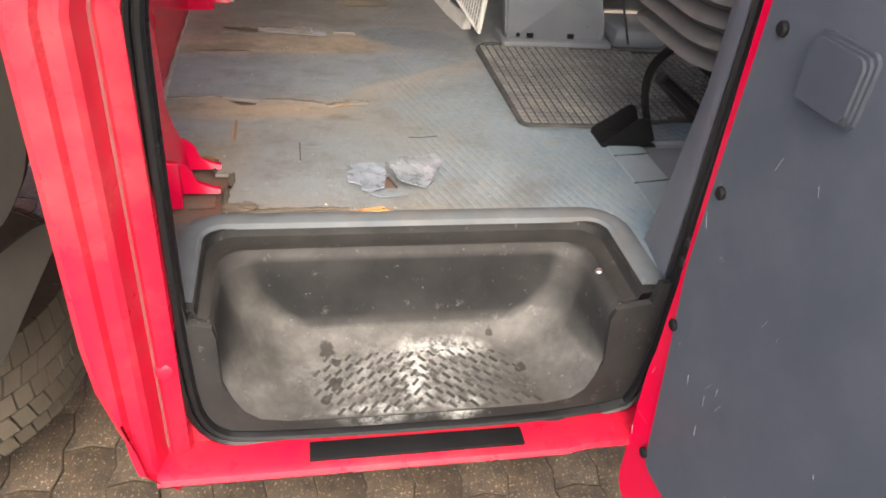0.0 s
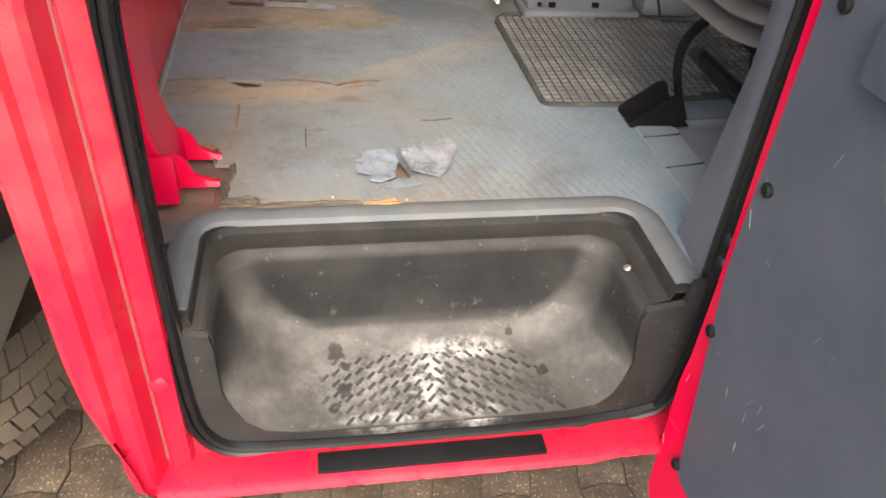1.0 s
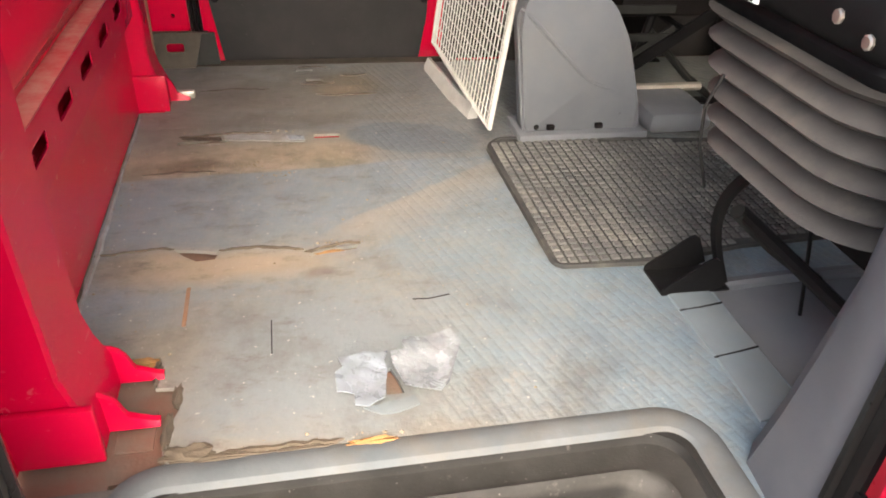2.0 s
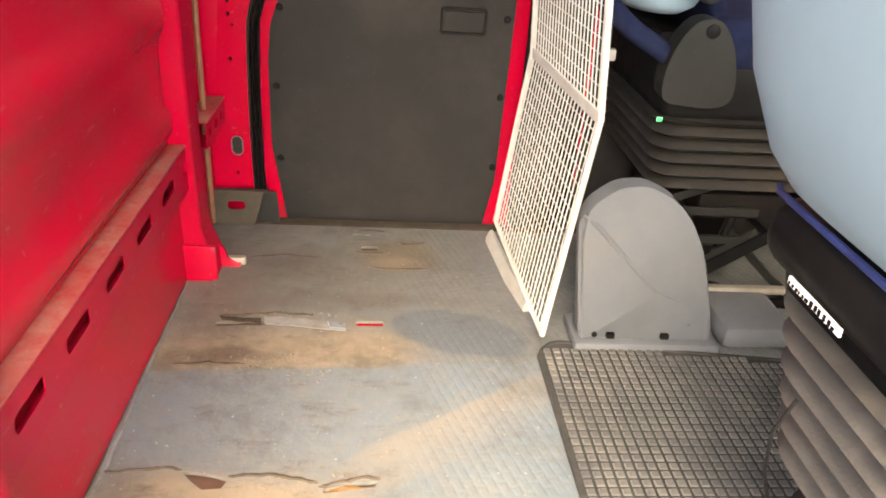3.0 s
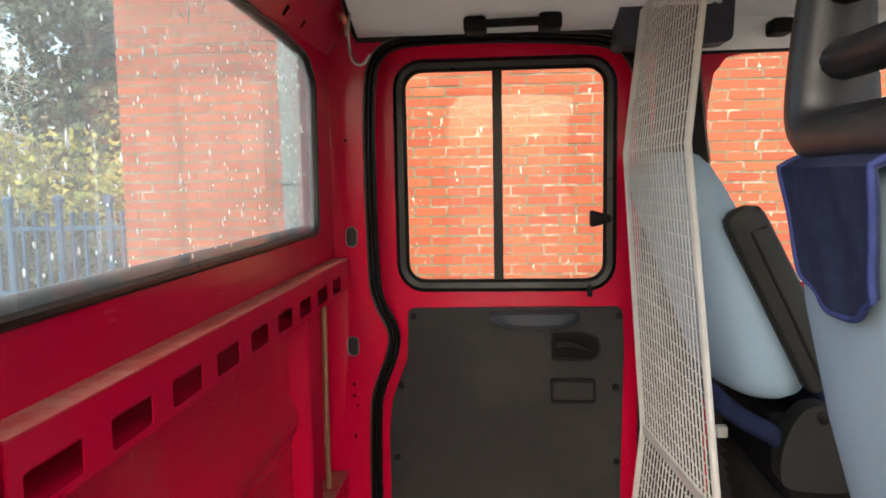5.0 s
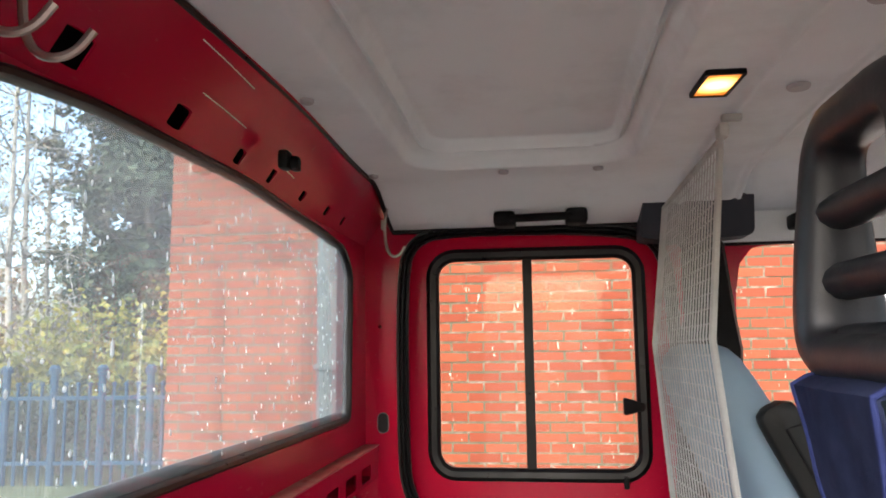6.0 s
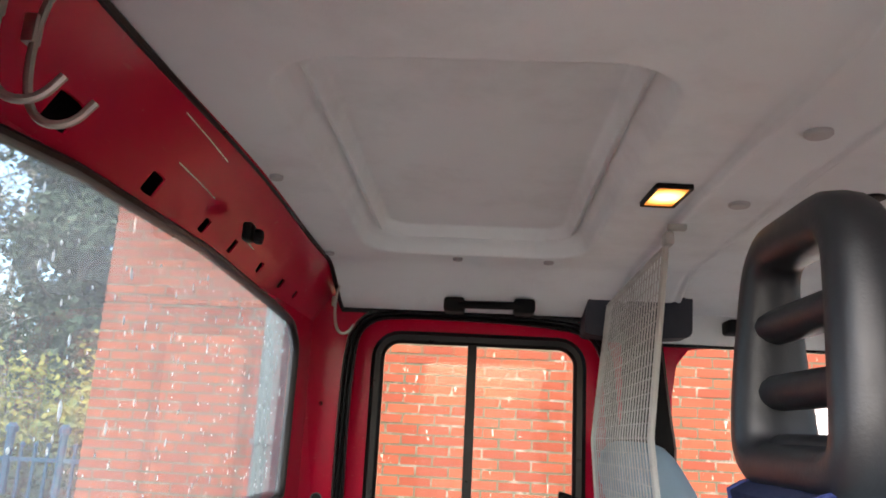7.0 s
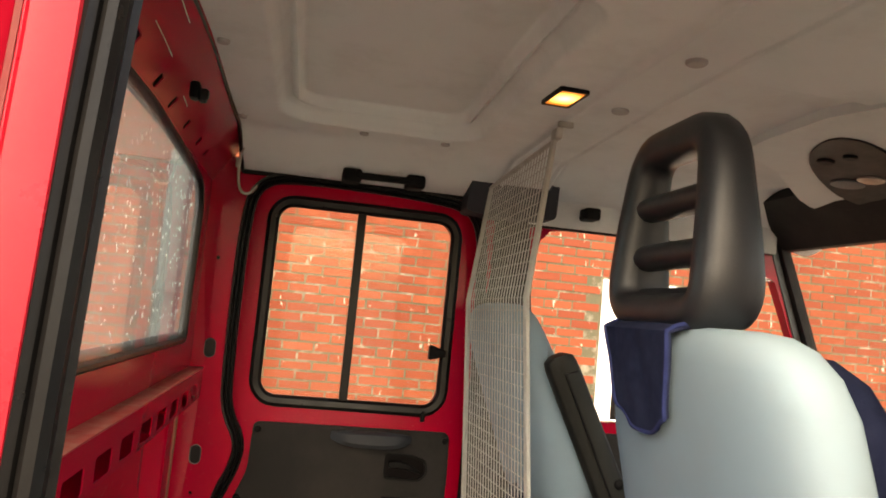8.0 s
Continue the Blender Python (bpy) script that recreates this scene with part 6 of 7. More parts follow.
# towel over the near seat's back
bm = bmesh.new()
nu, nv = 14, 22
grid = []
for i in range(nu + 1):
    row = []
    for j in range(nv + 1):
        u, v = i / nu, j / nv
        half = 0.088 - 0.022 * smoothstep(0.25, 0.9, v) - 0.022 * smoothstep(0.86, 1.0, v) ** 2
        y = 0.084 - 0.006 * v + (1 - 2 * u) * half
        k = v * 0.168
        if k < 0.045:
            x, z = 0.345 - 0.083 * (k / 0.045), 1.093 - 0.016 * (k / 0.045) ** 3
        else:
            x, z = 0.262 + 0.016 * ((k - 0.045) / 0.115), 1.077 - (k - 0.045)
        x -= 0.004 + 0.004 * noise.noise(Vector((y * 25, z * 12, 3.0)))
        row.append(bm.verts.new((x, y, z + 0.012 * (2 * u - 1) ** 4 * smoothstep(0.8, 1.0, v))))
    grid.append(row)
for i in range(nu):
    for j in range(nv):
        bm.faces.new((grid[i][j], grid[i + 1][j], grid[i + 1][j + 1], grid[i][j + 1]))
edge = [grid[0][j].co.copy() for j in range(nv + 1)] + [grid[i][nv].co.copy() for i in range(1, nu + 1)] + [grid[nu][j].co.copy() for j in range(nv - 1, -1, -1)]
thicken(bm, 0.006)
towel_thing = thing("towel", (0.30, 0.072, 1.08), "folded navy towel hanging over the seat back", "towel")
part("cloth", bm, TOWEL, towel_thing, "", 60)
bm = bmesh.new()
sweep(bm, edge, circle(0.0028, 8))
part("hem", bm, PIPING, towel_thing, "lighter blue hem")

# ---- between the seats ----
COVER = thing("console_cover", (0.52, 0.73, 0), "grey moulded console cover with rounded top", "cover")
def console(u, v, w):
    return (u, 0.695 + 0.055 * v / 0.35 + w, v)
bm = bmesh.new()
shape = rounded([(0.394, 0.018), (0.369, 0.265), (0.384, 0.305), (0.435, 0.342), (0.490, 0.348), (0.545, 0.325), (0.590, 0.282), (0.628, 0.213), (0.656, 0.11), (0.680, 0.018)], 0.02)
plate(bm, shape, [], console, 0.045)
bmesh.ops.bevel(bm, geom=[e for e in bm.edges if e.calc_length() > 0 and len(e.link_faces) == 2 and e.calc_face_angle(0) > 0.9], offset=0.010, segments=3, affect="EDGES")
part("shell", bm, GREY, COVER, "", 40)
bm = boxes(((0.385, 0.684, 0.0), (0.69, 0.80, 0.022)), bevel=0.006)
part("flange", bm, GREY, COVER)
bm = bmesh.new()
sweep(bm, [console(u, v, -0.001) for u, v in soften([(0.374, 0.285), (0.412, 0.256), (0.520, 0.146), (0.552, 0.126), (0.650, 0.098)], 2, False)], circle(0.005, 8))
part("moulded_rib", bm, GREY, COVER)
bm = bmesh.new()
disc(bm, console(0.553, 0.165, -0.001), (0, -1, 0.15), 0.006, 0.003, 10)
part("screw", bm, BLACK, COVER)
bm = bmesh.new()
disc(bm, console(0.425, 0.035, -0.001), (0, -1, 0.15), 0.006, 0.003, 10)
part("screw", bm, BLACK, COVER)
# Near-black blocks stand in for the shaded depth of the slots.
for u, v in ((0.458, 0.034), (0.572, 0.034)):
    bm = bmesh.new()
    box(bm, (u - 0.008, 0.693, v - 0.005), (u + 0.008, 0.703, v + 0.005))
    part("slot", bm, DARK, COVER)
for u, v in ((0.632, 0.125), (0.622, 0.068)):
    bm = bmesh.new()
    box(bm, (-0.0015, -0.002, -0.010), (0.0015, 0.004, 0.010), 0, pose(*console(u, v, 0), 0, 12, 0))
    part("slot", bm, DARK, COVER)
bm = boxes(((0.70, 0.70, 0.0), (0.86, 0.90, 0.055)), bevel=0.02)
loose("floor_tray", bm, GREY, "low grey plastic box on the floor", "box")

MAT_SHEET = surface("mat_rubber", (0.024, 0.025, 0.025), (0.042, 0.042, 0.040), (0.10, 0.095, 0.082), 0.75, scale=9, fine=220, bump=0.2, dirty=0.7, dirt_scale=6, shine=0.25)
MAT = thing("floor_mat", (0.53, 0.45, 0), "dusty black rubber grid floor mat", "mat")
mat_loop = rounded([(0.313, 0.215), (0.309, 0.675), (0.345, 0.712), (0.95, 0.645), (0.96, 0.25), (0.66, 0.235), (0.50, 0.205)], 0.02)
bm = bmesh.new()
plate(bm, mat_loop, [], lambda u, v, w: (u, v, w + 0.0005), 0.006)
part("sheet", bm, MAT_SHEET, MAT)
bm = bmesh.new()
sweep(bm, [(u, v, 0.006) for u, v in mat_loop], [(-0.005, -0.004), (-0.003, 0.003), (0.003, 0.003), (0.005, -0.004)], True, (0, 0, 1))
part("rim", bm, MAT_SHEET, MAT)
bm = bmesh.new()
for i in range(34):
    for j in range(25):
        x, y = 0.327 + i * 0.0192, 0.226 + j * 0.0188
        if inside((x - 0.011, y), mat_loop) and inside((x + 0.011, y), mat_loop) and inside((x, y - 0.01), mat_loop) and inside((x, y + 0.01), mat_loop):
            s = 0.0072
            vs = [bm.verts.new((x + a * s, y + b * s, 0.0062)) for a, b in ((-1, -1), (1, -1), (1, 1), (-1, 1))]
            ws = [bm.verts.new((x + a * s * 0.8, y + b * s * 0.8, 0.0100 + 0.0008 * noise.noise(Vector((x * 30, y * 30, 0))))) for a, b in ((-1, -1), (1, -1), (1, 1), (-1, 1))]
            bm.faces.new(ws)
            for k in range(4):
                bm.faces.new((vs[k], vs[(k + 1) % 4], ws[(k + 1) % 4], ws[k]))
MAT_STUD = surface("dusty_mat_rubber", (0.056, 0.058, 0.058), (0.105, 0.104, 0.097), (0.20, 0.19, 0.167), 0.5, scale=7, fine=200, bump=0.2, dirty=0.8, dirt_scale=5)
tagged(part("stud_field", bm, MAT_STUD, MAT, "dusty raised squares", 0), kind="stuff")

# ---- mesh partition ----
MESH = thing("mesh_partition", (0.30, 0.88, 0), "white coated wire mesh partition screen", "partition")
RAIL_Z = [0.045, 0.492, 1.122, 1.452]
NEAR_X = [0.312, 0.357, 0.297, 0.328]
FAR_X = [0.262, 0.303, 0.262, 0.296]
NEAR_Y, FAR_Y = 0.68, 1.075
FAR_Z = [0.105, 0.512, 1.115, 1.41]


def mesh_at(s, t):
    """s across from the near edge (0) to the far edge (1), t up along the screen (0 to 3)."""
    k = min(2, int(t))
    f = t - k
    a = Vector((NEAR_X[k], NEAR_Y, RAIL_Z[k])).lerp(Vector((NEAR_X[k + 1], NEAR_Y, RAIL_Z[k + 1])), f)
    b = Vector((FAR_X[k], FAR_Y, FAR_Z[k])).lerp(Vector((FAR_X[k + 1], FAR_Y, FAR_Z[k + 1])), f)
    return a.lerp(b, s)


border = [mesh_at(0, t) for t in (0, 0.5, 1, 1.5, 2, 2.5, 3)] + [mesh_at(s, 3) for s in (0.25, 0.5, 0.75)] + [mesh_at(1, t) for t in (3, 2.5, 2, 1.5, 1, 0.5, 0)] + [mesh_at(s, 0) for s in (0.75, 0.5, 0.25)]
bm = bmesh.new()
sweep(bm, border, circle(0.006, 8), True)
part("frame", bm, WHITE_STEEL, MESH, "white tubular frame")
for k in range(1, 23):
    bm = bmesh.new()
    sweep(bm, [mesh_at(k / 23, t) for t in (0, 1, 2, 3)], [(-0.0016, 0.0), (0.0, -0.0016), (0.0016, 0.0), (0.0, 0.0016)], fixed=(1, 0, 0))
    part("upright_wire", bm, WHITE_STEEL, MESH)
for seg, count in ((0, 17), (1, 24), (2, 13)):
    for k in range(1, count + (seg < 2)):
        bm = bmesh.new()
        t = seg + k / count
        sweep(bm, [mesh_at(0, t), mesh_at(1, t)], [(-0.0007, -0.0007), (0.0007, -0.0007), (0.0007, 0.0007), (-0.0007, 0.0007)], fixed=(1, 0, 0))
        part("cross_wire", bm, WHITE_STEEL, MESH)
bm = bmesh.new()
sweep(bm, [mesh_at(0, 1), mesh_at(1, 1)], [(-0.003, -0.010), (0.003, -0.010), (0.003, 0.010), (-0.003, 0.010)])
part("cross_bar", bm, WHITE_STEEL, MESH, "flat grey cross bar")
bm = bmesh.new()
sweep(bm, [(0.316, 0.835, 0.012), (0.292, 0.96, 0.012), (0.270, 1.165, 0.012)], [(-0.013, -0.012), (0.011, -0.012), (0.011, 0.0), (0.004, 0.022), (-0.004, 0.022), (-0.013, 0.002)], fixed=(0, 0, 1))
part("foot_bar", bm, WHITE_STEEL, MESH, "white folded foot bar")
bm = bmesh.new()
box(bm, (0.322, 0.655, 1.452), (0.338, 0.69, 1.476), 0.004)
box(bm, (0.325, 0.648, 1.476), (0.358, 0.662, 1.488), 0.003)
part("roof_clip", bm, WHITE_STEEL, MESH)

# ---- roof fittings ----
LAMP = thing("roof_lamp", (0.288, 0.513, 1.49), "lit amber roof lamp in a black bezel", "lamp")
def lamp_at(u, v, w):
    m = Matrix.Rotation(radians(3), 3, "Z")
    p = m @ Vector((u, v, 0))
    return (0.288 + p.x, 0.513 + p.y, 1.4965 - w)
bm = bmesh.new()
plate(bm, rrect(-0.0285, 0.0285, -0.0515, 0.0515, 0.005, 3), [rrect(-0.0235, 0.0235, -0.046, 0.046, 0.004, 3)], lamp_at, 0.008)
part("bezel", bm, BLACK, LAMP, "black bezel")
bm = bmesh.new()
plate(bm, rrect(-0.0233, 0.0233, -0.0458, 0.0458, 0.004, 3), [], lamp_at, 0.0065)
part("lens", bm, AMBER, LAMP, "glowing amber lens", 0)


PLUG = surface("roof_plug_plastic", (0.40, 0.39, 0.385), (0.36, 0.35, 0.345), None, 0.6, scale=20, bump=0.1)


def roof_cap(x, y, r=0.017):
    bm = bmesh.new()
    disc(bm, (x, y, roof_height(x, y) - 0.0005), (0, 0, -1), r, 0.006, 18, 0.15)
    loose("roof_plug", bm, PLUG, "round off-white plug in the roof lining", "plug", "roof plugs")


for x, y in ((0.405, 0.245), (0.413, 0.548), (-0.326, 0.49), (-0.335, 0.98), (0.15, 0.99), (-0.05, 0.99)):
    roof_cap(x, y, 0.017 if x > 0.3 else 0.011)
for x, y in ((0.612, 0.53), (0.822, 0.575)):
    bm = bmesh.new()
    disc(bm, (x, y, roof_height(x, y)), (0, 0, -1), 0.020, 0.006, 16)
    loose("roof_plug", bm, BLACK, "black oval plug in the roof lining", "plug", "roof plugs")


def grab_rail(name, a, b, out, label):
    a, b = Vector(a), Vector(b)
    rail = thing(name, (a + b) / 2, label, "rail")
    bm = bmesh.new()
    d = (b - a).normalized()
    for end, s in ((a, 1), (b, -1)):
        bm = bmesh.new()
        box(bm, (-0.026, -0.012, -0.018), (0.026, 0.055, 0.018), 0.009, Matrix.Translation(end + d * 0.02 * s), 3)
        part("end_block", bm, BLACK, rail)
    bm = bmesh.new()
    sweep(bm, [a + d * 0.03 + Vector(out) * 0.2, a + d * 0.06 + Vector(out), b - d * 0.06 + Vector(out), b - d * 0.03 + Vector(out) * 0.2], circle(0.010, 10))
    part("grip", bm, BLACK, rail)
    return rail


grab_rail("roof_grab_rail", (-0.080, 1.176, 1.414), (0.130, 1.174, 1.417), (0, -0.012, -0.002), "black plastic roof grab rail above the door")
bm = boxes(((0.60, 1.185, 1.375), (0.645, 1.25, 1.41)), bevel=0.007)
loose("fixing_block", bm, BLACK, "small black fixing block above the front window", "block")


def coat_hook(name, y, flip):
    hook = thing(name, (-0.36, y, 1.40), "bent steel wire coat hook on the red header", "hook")
    x = -0.350
    pts = [(x + 0.016, y + 0.012 * flip, 1.465), (x + 0.004, y + 0.003 * flip, 1.44), (x, y, 1.40), (x + 0.002, y - 0.002 * flip, 1.365), (x + 0.008, y - 0.002 * flip, 1.340), (x + 0.022, y, 1.328), (x + 0.040, y + 0.006 * flip, 1.333), (x + 0.052, y + 0.010 * flip, 1.352)]
    bm = bmesh.new()
    sweep(bm, soften(pts, 2, False), circle(0.0035, 8))
    part("wire", bm, STEEL, hook)
    bm = boxes(((x - 0.008, y - 0.006, 1.395), (x + 0.003, y + 0.006, 1.42)), bevel=0.002)
    part("mount", bm, STEEL, hook)
    return hook


coat_hook("coat_hook", -0.150, 1)
coat_hook("coat_hook", -0.105, 1)
coat_hook("coat_hook", 1.165, -1)

# far front pillar trim and belt block
bm = bmesh.new()
rings = []
for z, x0, x1 in ((0.0, 0.328, 0.50), (0.8, 0.326, 0.478), (1.10, 0.345, 0.492), (1.18, 0.36, 0.480), (1.34, 0.36, 0.462), (1.41, 0.34, 0.46)):
    rings.append([(x0, 1.284 - lean(z), z), (x0 + 0.012, 1.25 - lean(z), z), (x1 - 0.014, 1.25 - lean(z), z), (x1, 1.284 - lean(z), z)])
loft(bm, rings)
part("pillar_trim", bm, BLACK, WALL_FAR, "black moulded pillar trim")
bm = bmesh.new()
plate(bm, rounded([(0.252, 1.358), (0.266, 1.468), (0.512, 1.466), (0.508, 1.358), (0.40, 1.350), (0.30, 1.352)], 0.018), [], lambda u, v, w: (u, 1.17 + w, v), 0.105)
loose("belt_anchor_cover", bm, surface("dark_navy_plastic", (0.006, 0.008, 0.016), (0.009, 0.011, 0.021), None, 0.6, scale=12, bump=0.1), "dark navy moulded cover at the pillar head", "cover")

# roof edge trim above both doors
bm = bmesh.new()
sweep(bm, [(0.44, 1.252, 1.395), (0.75, 1.252, 1.395), (1.0, 1.25, 1.395), (1.225, 1.245, 1.39)], [(0.0, -0.044), (-0.006, -0.040), (-0.012, 0.0), (-0.018, 0.04), (0.012, 0.04), (0.012, -0.044)], fixed=(0, 0, 1))
part("side_lining", bm, LINING, WALL_FAR, "off-white side lining above the front window", 50)
bm = bmesh.new()
sweep(bm, [(0.46, 1.256, 1.350), (0.80, 1.256, 1.350), (1.22, 1.25, 1.348)], circle(0.006, 8))
part("roof_edge_trim", bm, RUBBER, WALL_FAR, "black edge trim of the roof lining")
for y0, y1, wall in ((1.262, 1.29, WALL_FAR),):
    bm = bmesh.new()
    sweep(bm, [(-0.35, y0, 1.404), (0.5, y0, 1.404), (1.3, y0 - 0.02, 1.39)], circle(0.007, 8))
    part("roof_edge_trim", bm, RUBBER, wall, "black edge trim of the roof lining")
bm = bmesh.new()
pts = [(-0.349, y / 40 * 1.56 - 0.28, roof_height(-0.349, y / 40 * 1.56 - 0.28) - 0.003) for y in range(41)]
sweep(bm, pts, circle(0.005, 6))
part("roof_edge_trim", bm, RUBBER, BULK, "black edge trim of the roof lining")

# ---- front of the cab ----
bm = boxes(((1.12, -0.28, 0.0), (1.43, 1.25, 0.86)), bevel=0.06)
loose("dashboard", bm, BLACK, "dark moulded dashboard under the windscreen", "dashboard")


def screen_at(u, v, w):
    """The raked windscreen: u across, v up."""
    return (1.44 - 0.37 * (v - 0.86) + w, u, v)


bm = bmesh.new()
plate(bm, [(-0.32, 0.0), (1.31, 0.0), (1.31, 1.50), (-0.32, 1.50)], [rrect(-0.27, 1.25, 0.875, 1.40, 0.05, 5)], screen_at, 0.03)
setting("wall_front", bm, TRIM, "dark windscreen frame", "wall")
bm = bmesh.new()
plate(bm, rrect(-0.27, 1.25, 0.875, 1.40, 0.05, 5), [], lambda u, v, w: screen_at(u, v, w + 0.01), 0.004)
ws = thing("window_4", (1.44, 0.48, 0.86), "clear raked windscreen glass", "window", kind="structure")
g = part("pane", bm, GLASS, ws, "", 0)
g.visible_shadow = False
bm = bmesh.new()
rings = []
for k in range(13):
    y = -0.28 + 1.53 * k / 12
    rings.append([(1.10, y, 1.475), (1.20, y, 1.42), (1.26, y, 1.362), (1.285, y, 1.36), (1.27, y, 1.42), (1.24, y, 1.50), (1.10, y, 1.50)])
loft(bm, rings)
loose("trim", bm, TRIM, "dark fabric header above the windscreen", "trim", kind="structure")
CONSOLE = thing("overhead_console", (1.05, 0.75, 1.45), "grey overhead console with two reading lamps", "console")


def tongue_at(u, v, w):
    """The underside of the lining's tongue, which drops towards the windscreen."""
    return (u, v, 1.487 - 0.046 * smoothstep(0.74, 1.24, u) + w)


bm = bmesh.new()
plate(bm, soften([(0.74, 0.30), (0.74, 0.66), (0.80, 0.715), (0.895, 0.765), (1.00, 0.86), (1.10, 0.95), (1.22, 1.005), (1.285, 0.97), (1.295, 0.86), (1.295, 0.10), (1.22, -0.02), (0.9, 0.2)], 1), [], tongue_at, 0.05)
part("housing", bm, LINING, CONSOLE, "off-white tongue of the roof lining", 50)
bm = bmesh.new()
plate(bm, soften([(0.815, 0.50), (0.86, 0.61), (0.962, 0.715), (1.106, 0.815), (1.24, 0.84), (1.25, 0.66), (1.06, 0.54), (0.90, 0.455), (0.83, 0.455)], 2), [], lambda u, v, w: tongue_at(u, v, w - 0.006), 0.008)
bezel = part("bezel", bm, ARM_GREY, CONSOLE, "dark grey lamp bezel", 50)
for x, y, r, m in ((0.90, 0.60, 0.018, BLACK), (0.91, 0.54, 0.014, BLACK), (1.03, 0.695, 0.036, GREY), (1.035, 0.63, 0.028, STEEL)):
    bm = bmesh.new()
    disc(bm, tongue_at(x, y, -0.006), (-0.1, 0, -1), r, 0.006, 18, 0.2)
    part("reading_lamp", bm, m, CONSOLE)
MIRROR = thing("rear_view_mirror", (1.22, 0.52, 1.27), "grey-black rear view mirror under the header", "mirror")
bm = boxes(((1.20, 0.44, 1.235), (1.23, 0.66, 1.30)), bevel=0.014)
part("housing", bm, BLACK, MIRROR)
bm = tube([(1.225, 0.55, 1.29), (1.26, 0.55, 1.37)], 0.009, 8)
part("stem", bm, BLACK, MIRROR)


# ---- rear of the van outside ----
bm = boxes(((-0.515, 1.15, 0.30), (-0.463, 1.215, 1.42)), bevel=0.008)
box(bm, (-0.520, 1.143, 1.06), (-0.4625, 1.222, 1.075), 0.003)
disc(bm, (-0.489, 1.182, 1.42), (0, 0, 1), 0.026, 0.03, 14, 0.5)
loose("headboard_post", bm, POST_GREY, "pale grey steel headboard post behind the cab", "post")
WHEEL = thing("spare_wheel", (-0.962, 0.081, -0.5), "muddy spare wheel with block tread lying flat under the load bed", "wheel")
AXLE = Vector((-0.02, 0.03, 1.0)).normalized()
WHEEL_AT = Matrix.Translation((-0.962, 0.081, -0.392)) @ Matrix.Scale(1.07, 4) @ AXLE.to_track_quat("Z", "Y").to_matrix().to_4x4()
prof = [(0.19, -0.085), (0.235, -0.105), (0.28, -0.112), (0.308, -0.104), (0.320, -0.086), (0.323, 0.0), (0.320, 0.086), (0.308, 0.104), (0.235, 0.105), (0.19, 0.085)]
bm = bmesh.new()
rings = []
for i in range(60):
    a = 2 * math.pi * i / 60
    rings.append([WHEEL_AT @ Vector((r * math.cos(a), r * math.sin(a), h)) for r, h in prof])
loft(bm, rings + [rings[0]], caps=False)
bmesh.ops.remove_doubles(bm, verts=bm.verts, dist=1e-5)
tyre = part("tyre", bm, TYRE, WHEEL, "muddy black tyre")
for i in range(60):
    for k, (h0, h1) in enumerate(((-0.106, -0.064), (-0.0605, -0.0225), (-0.019, 0.019), (0.0225, 0.0605), (0.064, 0.106))):
        a = 2 * math.pi * (i + (0.5 if k % 2 else 0.0)) / 60
        edge = k in (0, 4)
        bm = bmesh.new()
        box(bm, (0.306 if edge else 0.318, -0.0150, h0), (0.3358, 0.0150, h1))
        for v in bm.verts:
            v.co.y += 0.3 * (abs(v.co.z) - 0.05)
            if edge and abs(v.co.z) > 0.09 and v.co.x > 0.33:
                v.co.x -= 0.014
            v.co = WHEEL_AT @ (Matrix.Rotation(a, 3, "Z") @ v.co)
        part("tread_block", bm, TYRE, tyre, "", 0)
bm = bmesh.new()
disc(bm, WHEEL_AT @ Vector((0, 0, -0.05)), -AXLE, 0.195, 0.02, 32, 0.15)
part("rim", bm, MUDGUARD, WHEEL, "dull grey rim")
GUARD = thing("mudguard", (-0.86, -0.3, -0.2), "dusty tan mudguard flap above the spare wheel", "mudguard")
bm = bmesh.new()
plate(bm, rounded([(-0.486, 0.066), (-0.601, -0.151), (-0.665, -0.225), (-1.25, -0.225), (-1.25, -0.01), (-0.62, -0.01), (-0.52, 0.066)], 0.03), [], lambda u, v, w: (u, -0.30 + w + 0.25 * (v + 0.2), v), 0.012)
part("sheet", bm, MUDGUARD, GUARD)
bm = boxes(((-0.70, -0.245, -0.02), (-0.66, -0.18, 0.188)), bevel=0.004)
part("bracket", bm, BLACK, GUARD)
BED = thing("load_bed", (-1.9, 0.5, 0.19), "grey flat load bed behind the cab", "load bed")
bm = boxes(((-3.2, -0.28, 0.19), (-0.56, 1.40, 0.26)), bevel=0.01)
part("deck", bm, MUDGUARD, BED)
bm = bmesh.new()
plate(bm, rounded([(-0.470, 0.52), (-0.474, 0.32), (-0.490, 0.188), (-0.544, 0.093), (-0.64, 0.04), (-3.2, 0.04), (-3.2, 0.52)], 0.04), [], lambda u, v, w: (u, -0.30 + w, v), 0.018)
part("side_panel", bm, MUDGUARD, BED, "dusty tan side panel")


# ---- outside ----
GZ = -0.63
bm = bmesh.new()
bmesh.ops.create_grid(bm, x_segments=1, y_segments=1, size=900, matrix=Matrix.Translation((0, 0, GZ - 0.006)))
GROUND = setting("ground", bm, BOUNCE_GROUND, "wet brown block paving and paler earth that bounces light up", "ground")

bm = boxes(((-1.06, -2.15, GZ - 0.0055), (0.76, 1.05, GZ - 0.001)))
part("paving_bed", bm, SAND_JOINT, GROUND, "dark damp sand between the blocks")

bm = boxes(((-30.0, 5.2, GZ - 0.02), (-2.9, 22.0, GZ - 0.001)))
setting("lawn", bm, GRASS, "short damp grass behind the blue railings", "grass")

